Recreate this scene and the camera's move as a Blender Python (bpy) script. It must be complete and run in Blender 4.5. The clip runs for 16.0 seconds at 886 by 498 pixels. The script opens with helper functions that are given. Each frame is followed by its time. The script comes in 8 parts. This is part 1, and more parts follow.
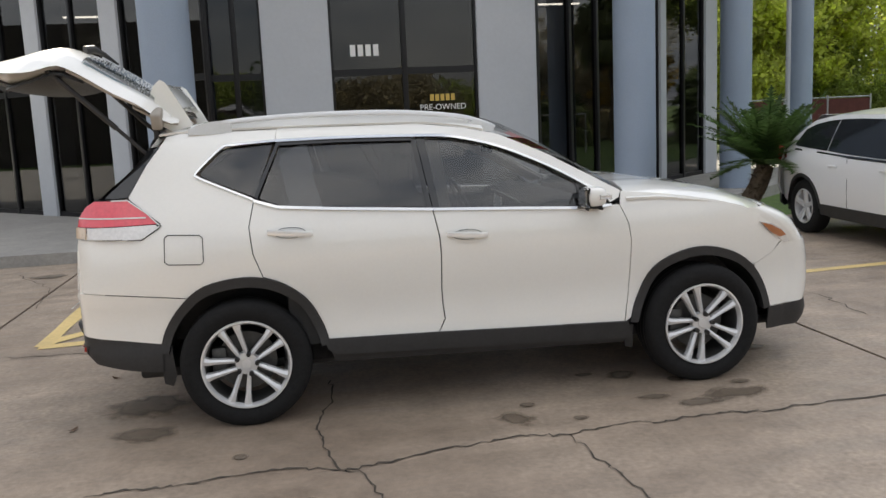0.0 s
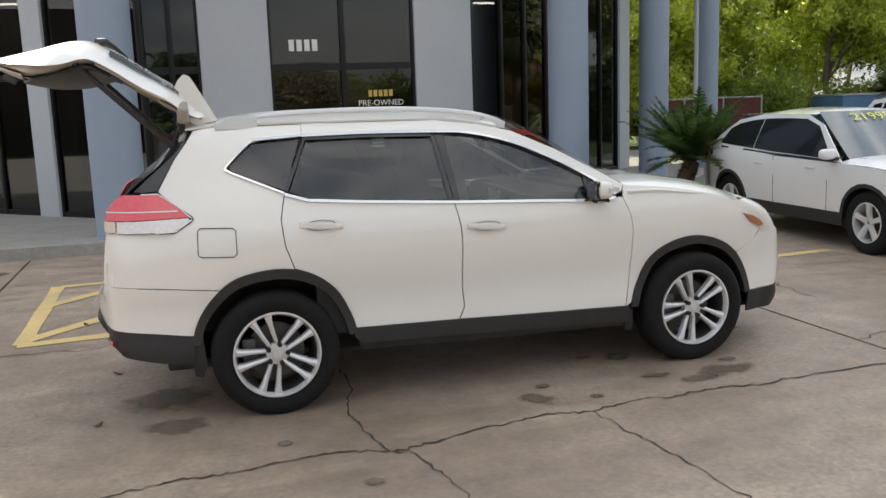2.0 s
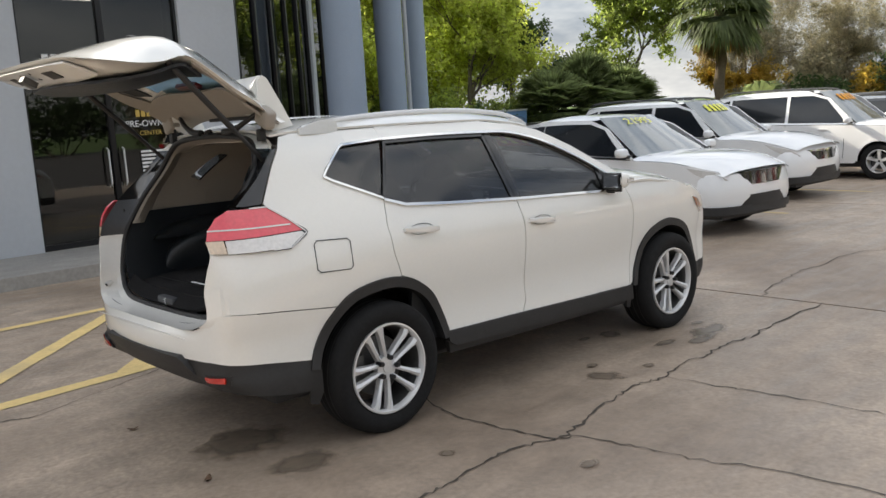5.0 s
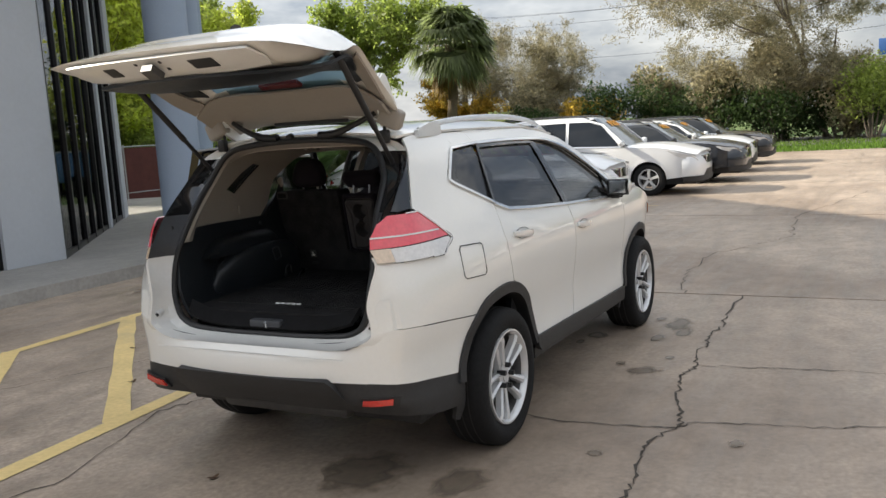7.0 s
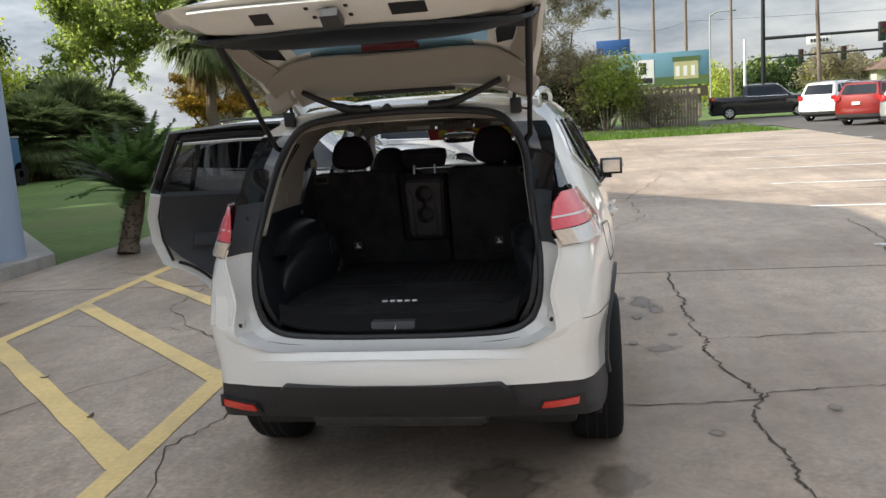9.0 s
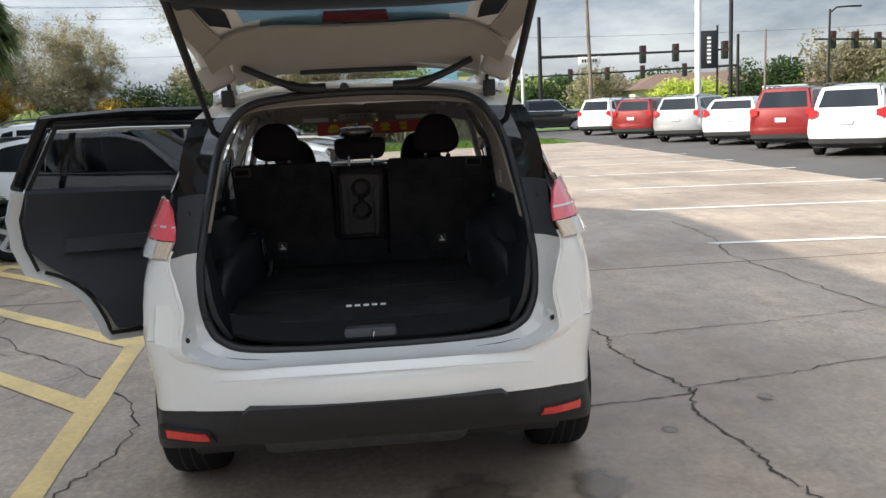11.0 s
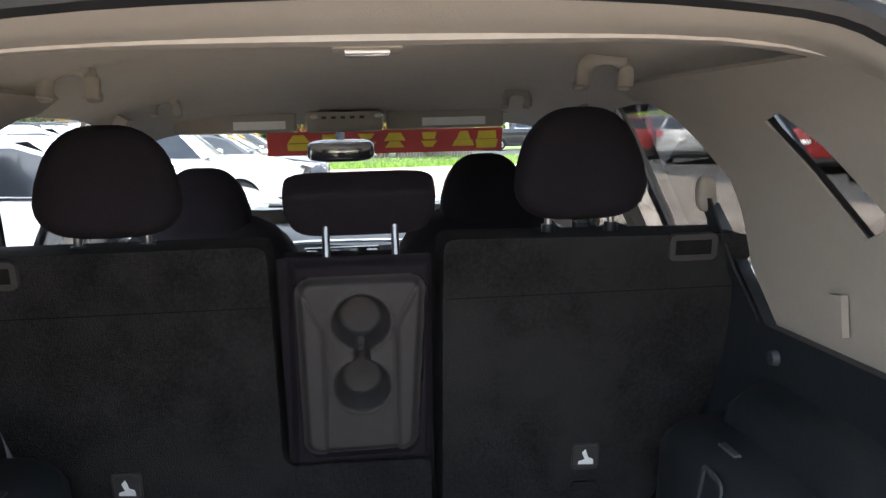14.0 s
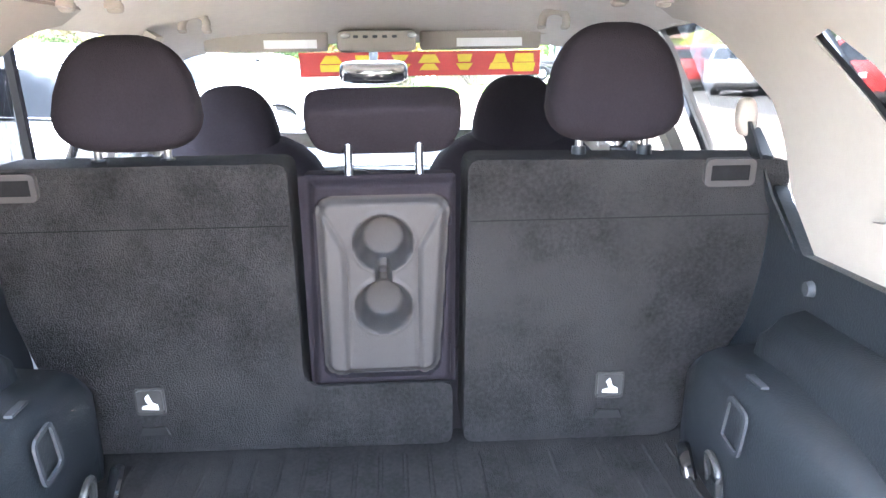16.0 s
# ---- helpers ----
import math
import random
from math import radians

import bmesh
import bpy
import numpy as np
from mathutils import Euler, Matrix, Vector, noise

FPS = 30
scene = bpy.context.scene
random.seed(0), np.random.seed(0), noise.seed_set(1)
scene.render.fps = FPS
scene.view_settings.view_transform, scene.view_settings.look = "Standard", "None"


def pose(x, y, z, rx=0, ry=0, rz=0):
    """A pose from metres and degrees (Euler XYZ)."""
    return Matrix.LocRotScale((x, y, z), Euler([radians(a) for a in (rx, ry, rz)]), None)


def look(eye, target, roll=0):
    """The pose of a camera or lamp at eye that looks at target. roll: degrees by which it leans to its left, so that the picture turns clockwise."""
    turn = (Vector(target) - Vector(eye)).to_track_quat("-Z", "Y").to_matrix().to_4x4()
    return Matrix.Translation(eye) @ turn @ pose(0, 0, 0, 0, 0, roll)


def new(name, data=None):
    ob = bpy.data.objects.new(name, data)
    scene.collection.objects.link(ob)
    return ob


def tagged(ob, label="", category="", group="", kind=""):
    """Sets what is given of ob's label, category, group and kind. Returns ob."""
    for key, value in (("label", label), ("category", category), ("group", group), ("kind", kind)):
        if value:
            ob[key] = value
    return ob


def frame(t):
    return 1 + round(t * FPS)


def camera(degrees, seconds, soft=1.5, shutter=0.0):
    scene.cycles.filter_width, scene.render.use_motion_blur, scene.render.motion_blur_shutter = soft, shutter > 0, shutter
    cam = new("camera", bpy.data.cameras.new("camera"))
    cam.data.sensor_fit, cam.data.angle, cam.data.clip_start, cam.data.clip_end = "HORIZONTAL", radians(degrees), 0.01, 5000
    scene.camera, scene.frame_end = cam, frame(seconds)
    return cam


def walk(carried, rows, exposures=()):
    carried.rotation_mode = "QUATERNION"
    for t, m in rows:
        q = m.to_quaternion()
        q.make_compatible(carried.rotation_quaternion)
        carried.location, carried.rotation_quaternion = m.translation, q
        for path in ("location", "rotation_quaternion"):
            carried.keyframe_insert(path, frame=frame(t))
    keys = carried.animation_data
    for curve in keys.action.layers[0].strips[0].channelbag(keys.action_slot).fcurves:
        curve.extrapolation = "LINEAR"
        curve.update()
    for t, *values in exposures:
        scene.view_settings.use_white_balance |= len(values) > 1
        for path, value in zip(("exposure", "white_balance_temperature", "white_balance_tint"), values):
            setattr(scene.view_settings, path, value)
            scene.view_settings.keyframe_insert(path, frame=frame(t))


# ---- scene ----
cam = camera(54.3, 16.0)
PATH = [
    (0, (0.344, -5.662, 1.672), (0.666, -3.713, 1.365), -2.6),
    (0.5, (0.254, -5.739, 1.679), (0.603, -3.79, 1.398), -2.5),
    (1, (0.197, -5.749, 1.673), (0.569, -3.806, 1.376), -2.3),
    (1.5, (-0.108, -5.751, 1.687), (0.314, -3.819, 1.391), -2.4),
    (2, (-0.446, -5.713, 1.711), (0.121, -3.824, 1.384), -2.0),
    (2.5, (-0.812, -5.546, 1.714), (-0.156, -3.69, 1.359), -2.0),
    (3, (-1.286, -5.391, 1.724), (-0.498, -3.587, 1.373), -2.1),
    (3.5, (-1.699, -5.181, 1.727), (-0.738, -3.463, 1.374), -2.5),
    (4, (-2.068, -4.91, 1.721), (-1.03, -3.232, 1.391), -3.0),
    (4.2, (-2.185, -4.853, 1.712), (-1.085, -3.213, 1.389), -3.2),
    (6.3, (-3.667, -3.334, 1.642), (-2.056, -2.182, 1.36), -3.4),
    (6.5, (-3.751, -3.139, 1.629), (-2.097, -2.049, 1.356), -3.5),
    (7, (-4.005, -2.699, 1.659), (-2.257, -1.768, 1.381), -3.5),
    (7.5, (-4.112, -2.219, 1.65), (-2.294, -1.441, 1.357), -3.5),
    (8, (-4.216, -1.713, 1.664), (-2.343, -1.078, 1.364), -3.3),
    (8.2, (-4.245, -1.519, 1.674), (-2.357, -0.935, 1.367), -3.4),
    (10.3, (-3.982, -0.152, 1.564), (-2.008, -0.19, 1.242), -3.4),
    (10.5, (-3.971, -0.113, 1.566), (-1.999, -0.195, 1.242), -3.2),
    (11, (-3.859, -0.026, 1.556), (-1.89, -0.181, 1.237), -2.6),
    (11.5, (-3.411, -0.021, 1.535), (-1.445, -0.202, 1.22), -2.3),
    (12, (-2.938, 0.005, 1.517), (-0.973, -0.206, 1.213), -1.3),
    (12.5, (-2.426, 0.039, 1.532), (-0.462, -0.18, 1.229), -1.2),
    (13, (-1.936, 0.033, 1.546), (0.032, -0.15, 1.242), -1.0),
    (13.5, (-1.521, 0.059, 1.522), (0.451, -0.106, 1.236), -1.3),
    (14, (-1.183, 0.037, 1.514), (0.785, -0.176, 1.229), -1.5),
    (14.5, (-1.007, 0.008, 1.512), (0.971, -0.057, 1.222), -1.8),
    (15, (-0.952, 0.0, 1.502), (1.019, -0.013, 1.167), -1.6),
    (15.5, (-0.974, 0.0, 1.507), (0.98, -0.061, 1.082), -1.3),
    (16, (-1.152, 0.012, 1.494), (0.795, -0.106, 1.052), -0.8),
]
walk(cam, [(t, look(eye, target, roll)) for t, eye, target, roll in PATH],
     exposures=[(0, .87, 7200, 10), (4.2, .84, 7150, 9), (8.2, .75, 6900, 8), (10.3, .78, 6600, 7), (12.5, .93, 6400, 6), (13.2, 1.5, 6300, 6), (13.7, 2.5, 6300, 6), (14.2, 3.5, 6300, 8), (14.6, 5.0, 6150, 9), (15.2, 5.7, 6000, 9), (16.0, 5.8, 5900, 9)])

# ---- sky and sun ----
SUN_ELEV, SUN_AZ = radians(31), math.atan2(-0.25, 1.0)
world = bpy.data.worlds.new("sky")
scene.world = world
world.use_nodes = True
wn, wl = world.node_tree.nodes, world.node_tree.links
wn.clear()
w_out, w_bg = wn.new("ShaderNodeOutputWorld"), wn.new("ShaderNodeBackground")
w_sky = wn.new("ShaderNodeTexSky")
w_sky.sky_type, w_sky.sun_disc = "NISHITA", False
w_sky.sun_elevation, w_sky.sun_rotation = SUN_ELEV, SUN_AZ
w_sky.air_density, w_sky.dust_density = 1.0, 2.0
w_co, w_no, w_ramp, w_mix = wn.new("ShaderNodeTexCoord"), wn.new("ShaderNodeTexNoise"), wn.new("ShaderNodeValToRGB"), wn.new("ShaderNodeMix")
w_map = wn.new("ShaderNodeMapping")
w_map.inputs["Scale"].default_value = (1.0, 1.0, 3.2)
w_no.inputs["Scale"].default_value, w_no.inputs["Detail"].default_value = 2.6, 6
w_no.inputs["Roughness"].default_value = 0.62
w_ramp.color_ramp.elements[0].position, w_ramp.color_ramp.elements[0].color = 0.38, (1.75, 2.2, 3.1, 1)
w_ramp.color_ramp.elements[1].position, w_ramp.color_ramp.elements[1].color = 0.66, (7.4, 7.65, 8.1, 1)
w_mix.data_type = "RGBA"
w_mix.inputs[0].default_value = 0.85
wl.new(w_co.outputs["Generated"], w_map.inputs[0])
wl.new(w_map.outputs[0], w_no.inputs["Vector"])
wl.new(w_no.outputs["Fac"], w_ramp.inputs[0])
wl.new(w_sky.outputs[0], w_mix.inputs[6])
# cloud is brighter overhead and on the sun's side of the sky
w_sep, w_side, w_scale = wn.new("ShaderNodeSeparateXYZ"), wn.new("ShaderNodeMapRange"), wn.new("ShaderNodeVectorMath")
wl.new(w_co.outputs["Generated"], w_sep.inputs[0])
w_side.inputs["From Min"].default_value, w_side.inputs["From Max"].default_value = -0.5, 0.5
w_side.inputs["To Min"].default_value, w_side.inputs["To Max"].default_value = 0.80, 1.08
w_high, w_both = wn.new("ShaderNodeMapRange"), wn.new("ShaderNodeMath")
w_high.inputs["From Min"].default_value, w_high.inputs["From Max"].default_value = 0.05, 0.75
w_high.inputs["To Min"].default_value, w_high.inputs["To Max"].default_value = 0.74, 1.75
w_both.operation = "MULTIPLY"
wl.new(w_sep.outputs["Y"], w_side.inputs["Value"])
wl.new(w_sep.outputs["Z"], w_high.inputs["Value"])
wl.new(w_side.outputs[0], w_both.inputs[0])
wl.new(w_high.outputs[0], w_both.inputs[1])
w_scale.operation = "SCALE"
wl.new(w_ramp.outputs[0], w_scale.inputs[0])
wl.new(w_both.outputs[0], w_scale.inputs["Scale"])
wl.new(w_scale.outputs[0], w_mix.inputs[7])
wl.new(w_mix.outputs[2], w_bg.inputs[0])
wl.new(w_bg.outputs[0], w_out.inputs[0])
w_bg.inputs[1].default_value = 0.10
sun = new("sun", bpy.data.lights.new("sun", "SUN"))
sun.data.energy, sun.data.angle, sun.data.color = 4.6, radians(0.6), (1.0, 0.95, 0.87)
sun.matrix_world = look((0, 0, 0), (0.25 * 1.03, -1.0 * 1.03, -math.tan(SUN_ELEV) * 1.06))

# ---- materials ----
MATS = {}


def mat(name, color, rough=0.6, metal=0.0, vary=0.12, scale=6.0, bump=0.0, bump_scale=80.0, coat=0.0, spec=0.5, fine=60.0, random_piece=0.0, second=None, second_at=0.6, alpha=1.0):
    """Principled surface: colour varied at two scales, fine relief, optional stains of a second colour."""
    if name in MATS:
        return MATS[name]
    m = bpy.data.materials.new(name)
    m.use_nodes = True
    n, l = m.node_tree.nodes, m.node_tree.links
    b = n["Principled BSDF"]
    b.inputs["Roughness"].default_value, b.inputs["Metallic"].default_value = rough, metal
    b.inputs["Coat Weight"].default_value, b.inputs["Coat Roughness"].default_value = coat, 0.04
    b.inputs["Specular IOR Level"].default_value = spec
    co = n.new("ShaderNodeTexCoord")
    big, small = n.new("ShaderNodeTexNoise"), n.new("ShaderNodeTexNoise")
    big.inputs["Scale"].default_value, big.inputs["Detail"].default_value = scale, 5
    small.inputs["Scale"].default_value, small.inputs["Detail"].default_value = fine, 3
    for t in (big, small):
        l.new(co.outputs["Object"], t.inputs["Vector"])
    add = n.new("ShaderNodeMath")
    add.operation = "ADD"
    l.new(big.outputs["Fac"], add.inputs[0])
    l.new(small.outputs["Fac"], add.inputs[1])
    src = add.outputs[0]
    if random_piece:
        info, mul, add2 = n.new("ShaderNodeObjectInfo"), n.new("ShaderNodeMath"), n.new("ShaderNodeMath")
        mul.operation, mul.inputs[1].default_value = "MULTIPLY", random_piece
        l.new(info.outputs["Random"], mul.inputs[0])
        add2.operation = "ADD"
        l.new(src, add2.inputs[0])
        l.new(mul.outputs[0], add2.inputs[1])
        src = add2.outputs[0]
    rng = n.new("ShaderNodeMapRange")
    rng.inputs["From Min"].default_value, rng.inputs["From Max"].default_value = 0.6, 1.4
    rng.inputs["To Min"].default_value, rng.inputs["To Max"].default_value = 1 - vary, 1 + vary
    l.new(src, rng.inputs["Value"])
    col = n.new("ShaderNodeVectorMath")
    col.operation = "SCALE"
    col.inputs[0].default_value = color[:3]
    l.new(rng.outputs[0], col.inputs["Scale"])
    out = col.outputs[0]
    if second:
        st, ramp, mix = n.new("ShaderNodeTexNoise"), n.new("ShaderNodeValToRGB"), n.new("ShaderNodeMix")
        st.inputs["Scale"].default_value, st.inputs["Detail"].default_value = scale * 0.35, 6
        l.new(co.outputs["Object"], st.inputs["Vector"])
        ramp.color_ramp.elements[0].position, ramp.color_ramp.elements[1].position = second_at - 0.06, second_at + 0.1
        l.new(st.outputs["Fac"], ramp.inputs[0])
        mix.data_type = "RGBA"
        l.new(ramp.outputs[0], mix.inputs[0])
        l.new(out, mix.inputs[6])
        mix.inputs[7].default_value = (*second[:3], 1)
        out = mix.outputs[2]
    l.new(out, b.inputs["Base Color"])
    if bump:
        bn, bp = n.new("ShaderNodeTexNoise"), n.new("ShaderNodeBump")
        bn.inputs["Scale"].default_value, bn.inputs["Detail"].default_value = bump_scale, 4
        l.new(co.outputs["Object"], bn.inputs["Vector"])
        bp.inputs["Strength"].default_value, bp.inputs["Distance"].default_value = bump, 0.01
        l.new(bn.outputs["Fac"], bp.inputs["Height"])
        l.new(bp.outputs[0], b.inputs["Normal"])
    MATS[name] = m
    return m


def glass(name, tint=(0.03, 0.035, 0.04), clear=0.25, rough=0.02, gloss=0.045):
    """Thin tinted pane: part straight through, part dark, with a gloss on top."""
    if name in MATS:
        return MATS[name]
    m = bpy.data.materials.new(name)
    m.use_nodes = True
    n, l = m.node_tree.nodes, m.node_tree.links
    n.clear()
    out, tr, gl, mix, lw = (n.new(k) for k in ("ShaderNodeOutputMaterial", "ShaderNodeBsdfTransparent", "ShaderNodeBsdfGlossy", "ShaderNodeMixShader", "ShaderNodeLayerWeight"))
    tr.inputs[0].default_value = (*[math.sqrt(clear) * (0.92 + c) for c in tint], 1)
    gl.inputs["Roughness"].default_value = rough
    lw.inputs[0].default_value = 0.5
    pw, sc = n.new("ShaderNodeMath"), n.new("ShaderNodeMath")
    pw.operation, pw.inputs[1].default_value = "POWER", 4.0
    sc.operation, sc.inputs[1].default_value, sc.inputs[2].default_value = "MULTIPLY_ADD", 0.6, gloss
    l.new(lw.outputs["Facing"], pw.inputs[0])
    l.new(pw.outputs[0], sc.inputs[0])
    l.new(sc.outputs[0], mix.inputs[0])
    l.new(tr.outputs[0], mix.inputs[1])
    l.new(gl.outputs[0], mix.inputs[2])
    l.new(mix.outputs[0], out.inputs[0])
    MATS[name] = m
    return m


def wet_sky_glass(name, color, clear=0.35):
    """Wet glass: lets scattered light through, its colour standing in for the sky behind."""
    m = bpy.data.materials.new(name)
    m.use_nodes = True
    n, l = m.node_tree.nodes, m.node_tree.links
    n.clear()
    out, tr, tl, gl, mix, mix2 = (n.new(k) for k in ("ShaderNodeOutputMaterial", "ShaderNodeBsdfTransparent", "ShaderNodeBsdfTranslucent", "ShaderNodeBsdfGlossy", "ShaderNodeMixShader", "ShaderNodeMixShader"))
    tr.inputs[0].default_value = (0.75, 0.85, 0.88, 1)
    tl.inputs[0].default_value = (*color, 1)
    gl.inputs["Roughness"].default_value = 0.08
    mix.inputs[0].default_value, mix2.inputs[0].default_value = clear, 0.10
    l.new(tl.outputs[0], mix.inputs[1])
    l.new(tr.outputs[0], mix.inputs[2])
    l.new(mix.outputs[0], mix2.inputs[1])
    l.new(gl.outputs[0], mix2.inputs[2])
    l.new(mix2.outputs[0], out.inputs[0])
    return m


def lit(name, color, strength):
    if name in MATS:
        return MATS[name]
    m = bpy.data.materials.new(name)
    m.use_nodes = True
    b = m.node_tree.nodes["Principled BSDF"]
    b.inputs["Base Color"].default_value = (*color, 1)
    b.inputs["Emission Color"].default_value, b.inputs["Emission Strength"].default_value = (*color, 1), strength
    MATS[name] = m
    return m


PEARL = mat("pearl_white_paint", (0.84, 0.83, 0.79), 0.28, 0.0, 0.02, 3, coat=1.0, spec=0.5)
WHITE_PAINT = mat("white_car_paint", (0.86, 0.865, 0.87), 0.3, 0.0, 0.02, 3, coat=1.0)
CLAD = mat("black_cladding_plastic", (0.026, 0.026, 0.027), 0.55, 0, 0.2, 12, 0.15, 300)
GLOSSBLACK = mat("gloss_black", (0.012, 0.012, 0.013), 0.12, 0, 0.1, 8, coat=0.6)
RUBBER = mat("tyre_rubber", (0.011, 0.011, 0.0115), 0.85, 0, 0.25, 30, 0.2, 200, spec=0.3)
ALLOY = mat("silver_alloy", (0.74, 0.745, 0.75), 0.27, 0.35, 0.04, 20, coat=0.5)
CHROME = mat("chrome", (0.8, 0.8, 0.8), 0.12, 1.0, 0.03, 20)
STEEL = mat("dark_steel", (0.10, 0.10, 0.10), 0.45, 0.7, 0.2, 20)
TINT = glass("privacy_glass", (0.02, 0.025, 0.03), 0.15, 0.02, 0.09)
CLEAR = glass("clear_glass", (0.05, 0.06, 0.06), 0.82)
REDLENS = mat("red_lens", (0.80, 0.10, 0.13), 0.12, 0, 0.10, 45, 0.10, 140, coat=1.0)
PALELENS = mat("clear_lens", (0.74, 0.72, 0.70), 0.12, 0.2, 0.08, 60, 0.1, 150, coat=1.0)
TURNLENS = mat("faint_amber_lens", (0.72, 0.58, 0.45), 0.12, 0.1, 0.12, 60, 0.1, 150, coat=1.0)
AMBER = mat("amber_lens", (0.40, 0.13, 0.035), 0.15, 0, 0.1, 40, coat=1.0)
REFLECT = mat("reflector_red", (0.60, 0.03, 0.02), 0.2, 0, 0.1, 60, 0.3, 200, coat=1.0)
BEIGE = mat("beige_trim", (0.34, 0.308, 0.268), 0.75, 0, 0.04, 10, 0.08, 400)
HEADLINER = mat("grey_beige_headliner", (0.49, 0.452, 0.405), 0.95, 0, 0.05, 12, 0.15, 500)
BLACKTRIM = mat("charcoal_trim", (0.0155, 0.018, 0.0215), 0.45, 0, 0.15, 12, 0.12, 300)
CARPET = mat("charcoal_carpet", (0.0285, 0.0280, 0.0290), 1.0, 0, 0.5, 14, 0.8, 420, fine=160, spec=0.1, second=(0.041, 0.040, 0.041), second_at=0.53)
CLOTH = mat("black_seat_cloth", (0.018, 0.0155, 0.020), 0.95, 0, 0.22, 10, 0.3, 500, fine=300, spec=0.15)
# copy of the charcoal trim, bluer and paler for sky light falling on it
CARGOTRIM = mat("skylit_cargo_trim", (0.0165, 0.0200, 0.0240), 0.38, 0, 0.18, 9, 0.12, 300)
POSTMETAL = mat("satin_post_steel", (0.34, 0.34, 0.35), 0.28, 1.0, 0.05, 30)
CONSOLE = mat("grey_console_plastic", (0.050, 0.047, 0.047), 0.62, 0, 0.08, 12, 0.1, 300, spec=0.3)
SEAL = mat("black_rubber_seal", (0.014, 0.014, 0.015), 0.5, 0, 0.2, 20)
GREYPLASTIC = mat("dark_grey_inner_plastic", (0.050, 0.054, 0.062), 0.5, 0, 0.1, 15)
BODYPRIMER = mat("white_inner_paint", (0.74, 0.735, 0.71), 0.35, 0, 0.04, 8, coat=0.6, second=(0.64, 0.63, 0.60), second_at=0.74)

# ---- mesh helpers ----


def finish(name, bm, material, parent=None, label="", smooth=40, mats=None):
    bmesh.ops.remove_doubles(bm, verts=bm.verts, dist=1e-5)
    bmesh.ops.recalc_face_normals(bm, faces=bm.faces)
    me = bpy.data.meshes.new(name)
    if smooth:
        lim = radians(smooth)
        for f in bm.faces:
            f.smooth = True
        for e in bm.edges:
            if len(e.link_faces) != 2 or e.calc_face_angle(0) > lim:
                e.smooth = False
    bm.to_mesh(me)
    bm.free()
    for m in (mats or [material]):
        me.materials.append(m)
    ob = new(name, me)
    if parent:
        ob.parent = parent
        ob.matrix_parent_inverse = Matrix.Identity(4)
    if label:
        tagged(ob, label)
    return ob


def part(name, bm, material, parent, label="", smooth=40):
    return finish(name, bm, material, parent, label, smooth)


def thing(name, label, category, group="", kind="", at=None):
    ob = new(name)
    ob.empty_display_size = 0.2
    if at is not None:
        ob.matrix_basis = at
    return tagged(ob, label, category, group, kind)


def structure(name, bm, material, label="", category="", smooth=40):
    return tagged(finish(name, bm, material, None, label, smooth), label, category or name.split("_")[0], "", "structure")


def box(bm, x0, x1, y0, y1, z0, z1, bevel=0.0, segs=2):
    r = bmesh.ops.create_cube(bm, size=1.0)
    vs = r["verts"]
    for v in vs:
        v.co = Vector(((x0 + x1) / 2 + v.co.x * (x1 - x0), (y0 + y1) / 2 + v.co.y * (y1 - y0), (z0 + z1) / 2 + v.co.z * (z1 - z0)))
    if bevel:
        es = list({e for v in vs for e in v.link_edges})
        vs = bmesh.ops.bevel(bm, geom=es, offset=bevel, segments=segs, profile=0.5, affect="EDGES", clamp_overlap=True)["verts"]
    return vs


def B(*a, **k):
    bm = bmesh.new()
    box(bm, *a, **k)
    return bm


def rod(bm, p0, p1, r0, r1=None, segs=14, caps=True):
    p0, p1 = Vector(p0), Vector(p1)
    r1 = r0 if r1 is None else r1
    d = p1 - p0
    q = d.to_track_quat("Z", "Y").to_matrix()
    rings = []
    for p, r in ((p0, r0), (p1, r1)):
        rings.append([bm.verts.new(p + q @ Vector((r * math.cos(a), r * math.sin(a), 0))) for a in (2 * math.pi * i / segs for i in range(segs))])
    for i in range(segs):
        j = (i + 1) % segs
        bm.faces.new((rings[0][i], rings[0][j], rings[1][j], rings[1][i]))
    if caps:
        bm.faces.new(rings[0][::-1])
        bm.faces.new(rings[1])
    return bm


def tube(bm, pts, r, segs=10, closed=False, squash=1.0):
    """A tube along a polyline; r may be a list."""
    pts = [Vector(p) for p in pts]
    n = len(pts)
    rings = []
    up = Vector((0.12, 0.31, 0.94))
    for i, p in enumerate(pts):
        a = pts[(i - 1) % n] if closed or i else p
        b = pts[(i + 1) % n] if closed or i < n - 1 else p
        d = (b - a).normalized()
        s = d.cross(up)
        s.normalize()
        u = s.cross(d)
        rr = r[i] if isinstance(r, (list, tuple)) else r
        rings.append([bm.verts.new(p + s * rr * math.cos(t) + u * rr * squash * math.sin(t)) for t in (2 * math.pi * k / segs for k in range(segs))])
    for i in range(n if closed else n - 1):
        A, C = rings[i], rings[(i + 1) % n]
        for k in range(segs):
            j = (k + 1) % segs
            bm.faces.new((A[k], A[j], C[j], C[k]))
    if not closed:
        bm.faces.new(rings[0][::-1])
        bm.faces.new(rings[-1])
    return bm


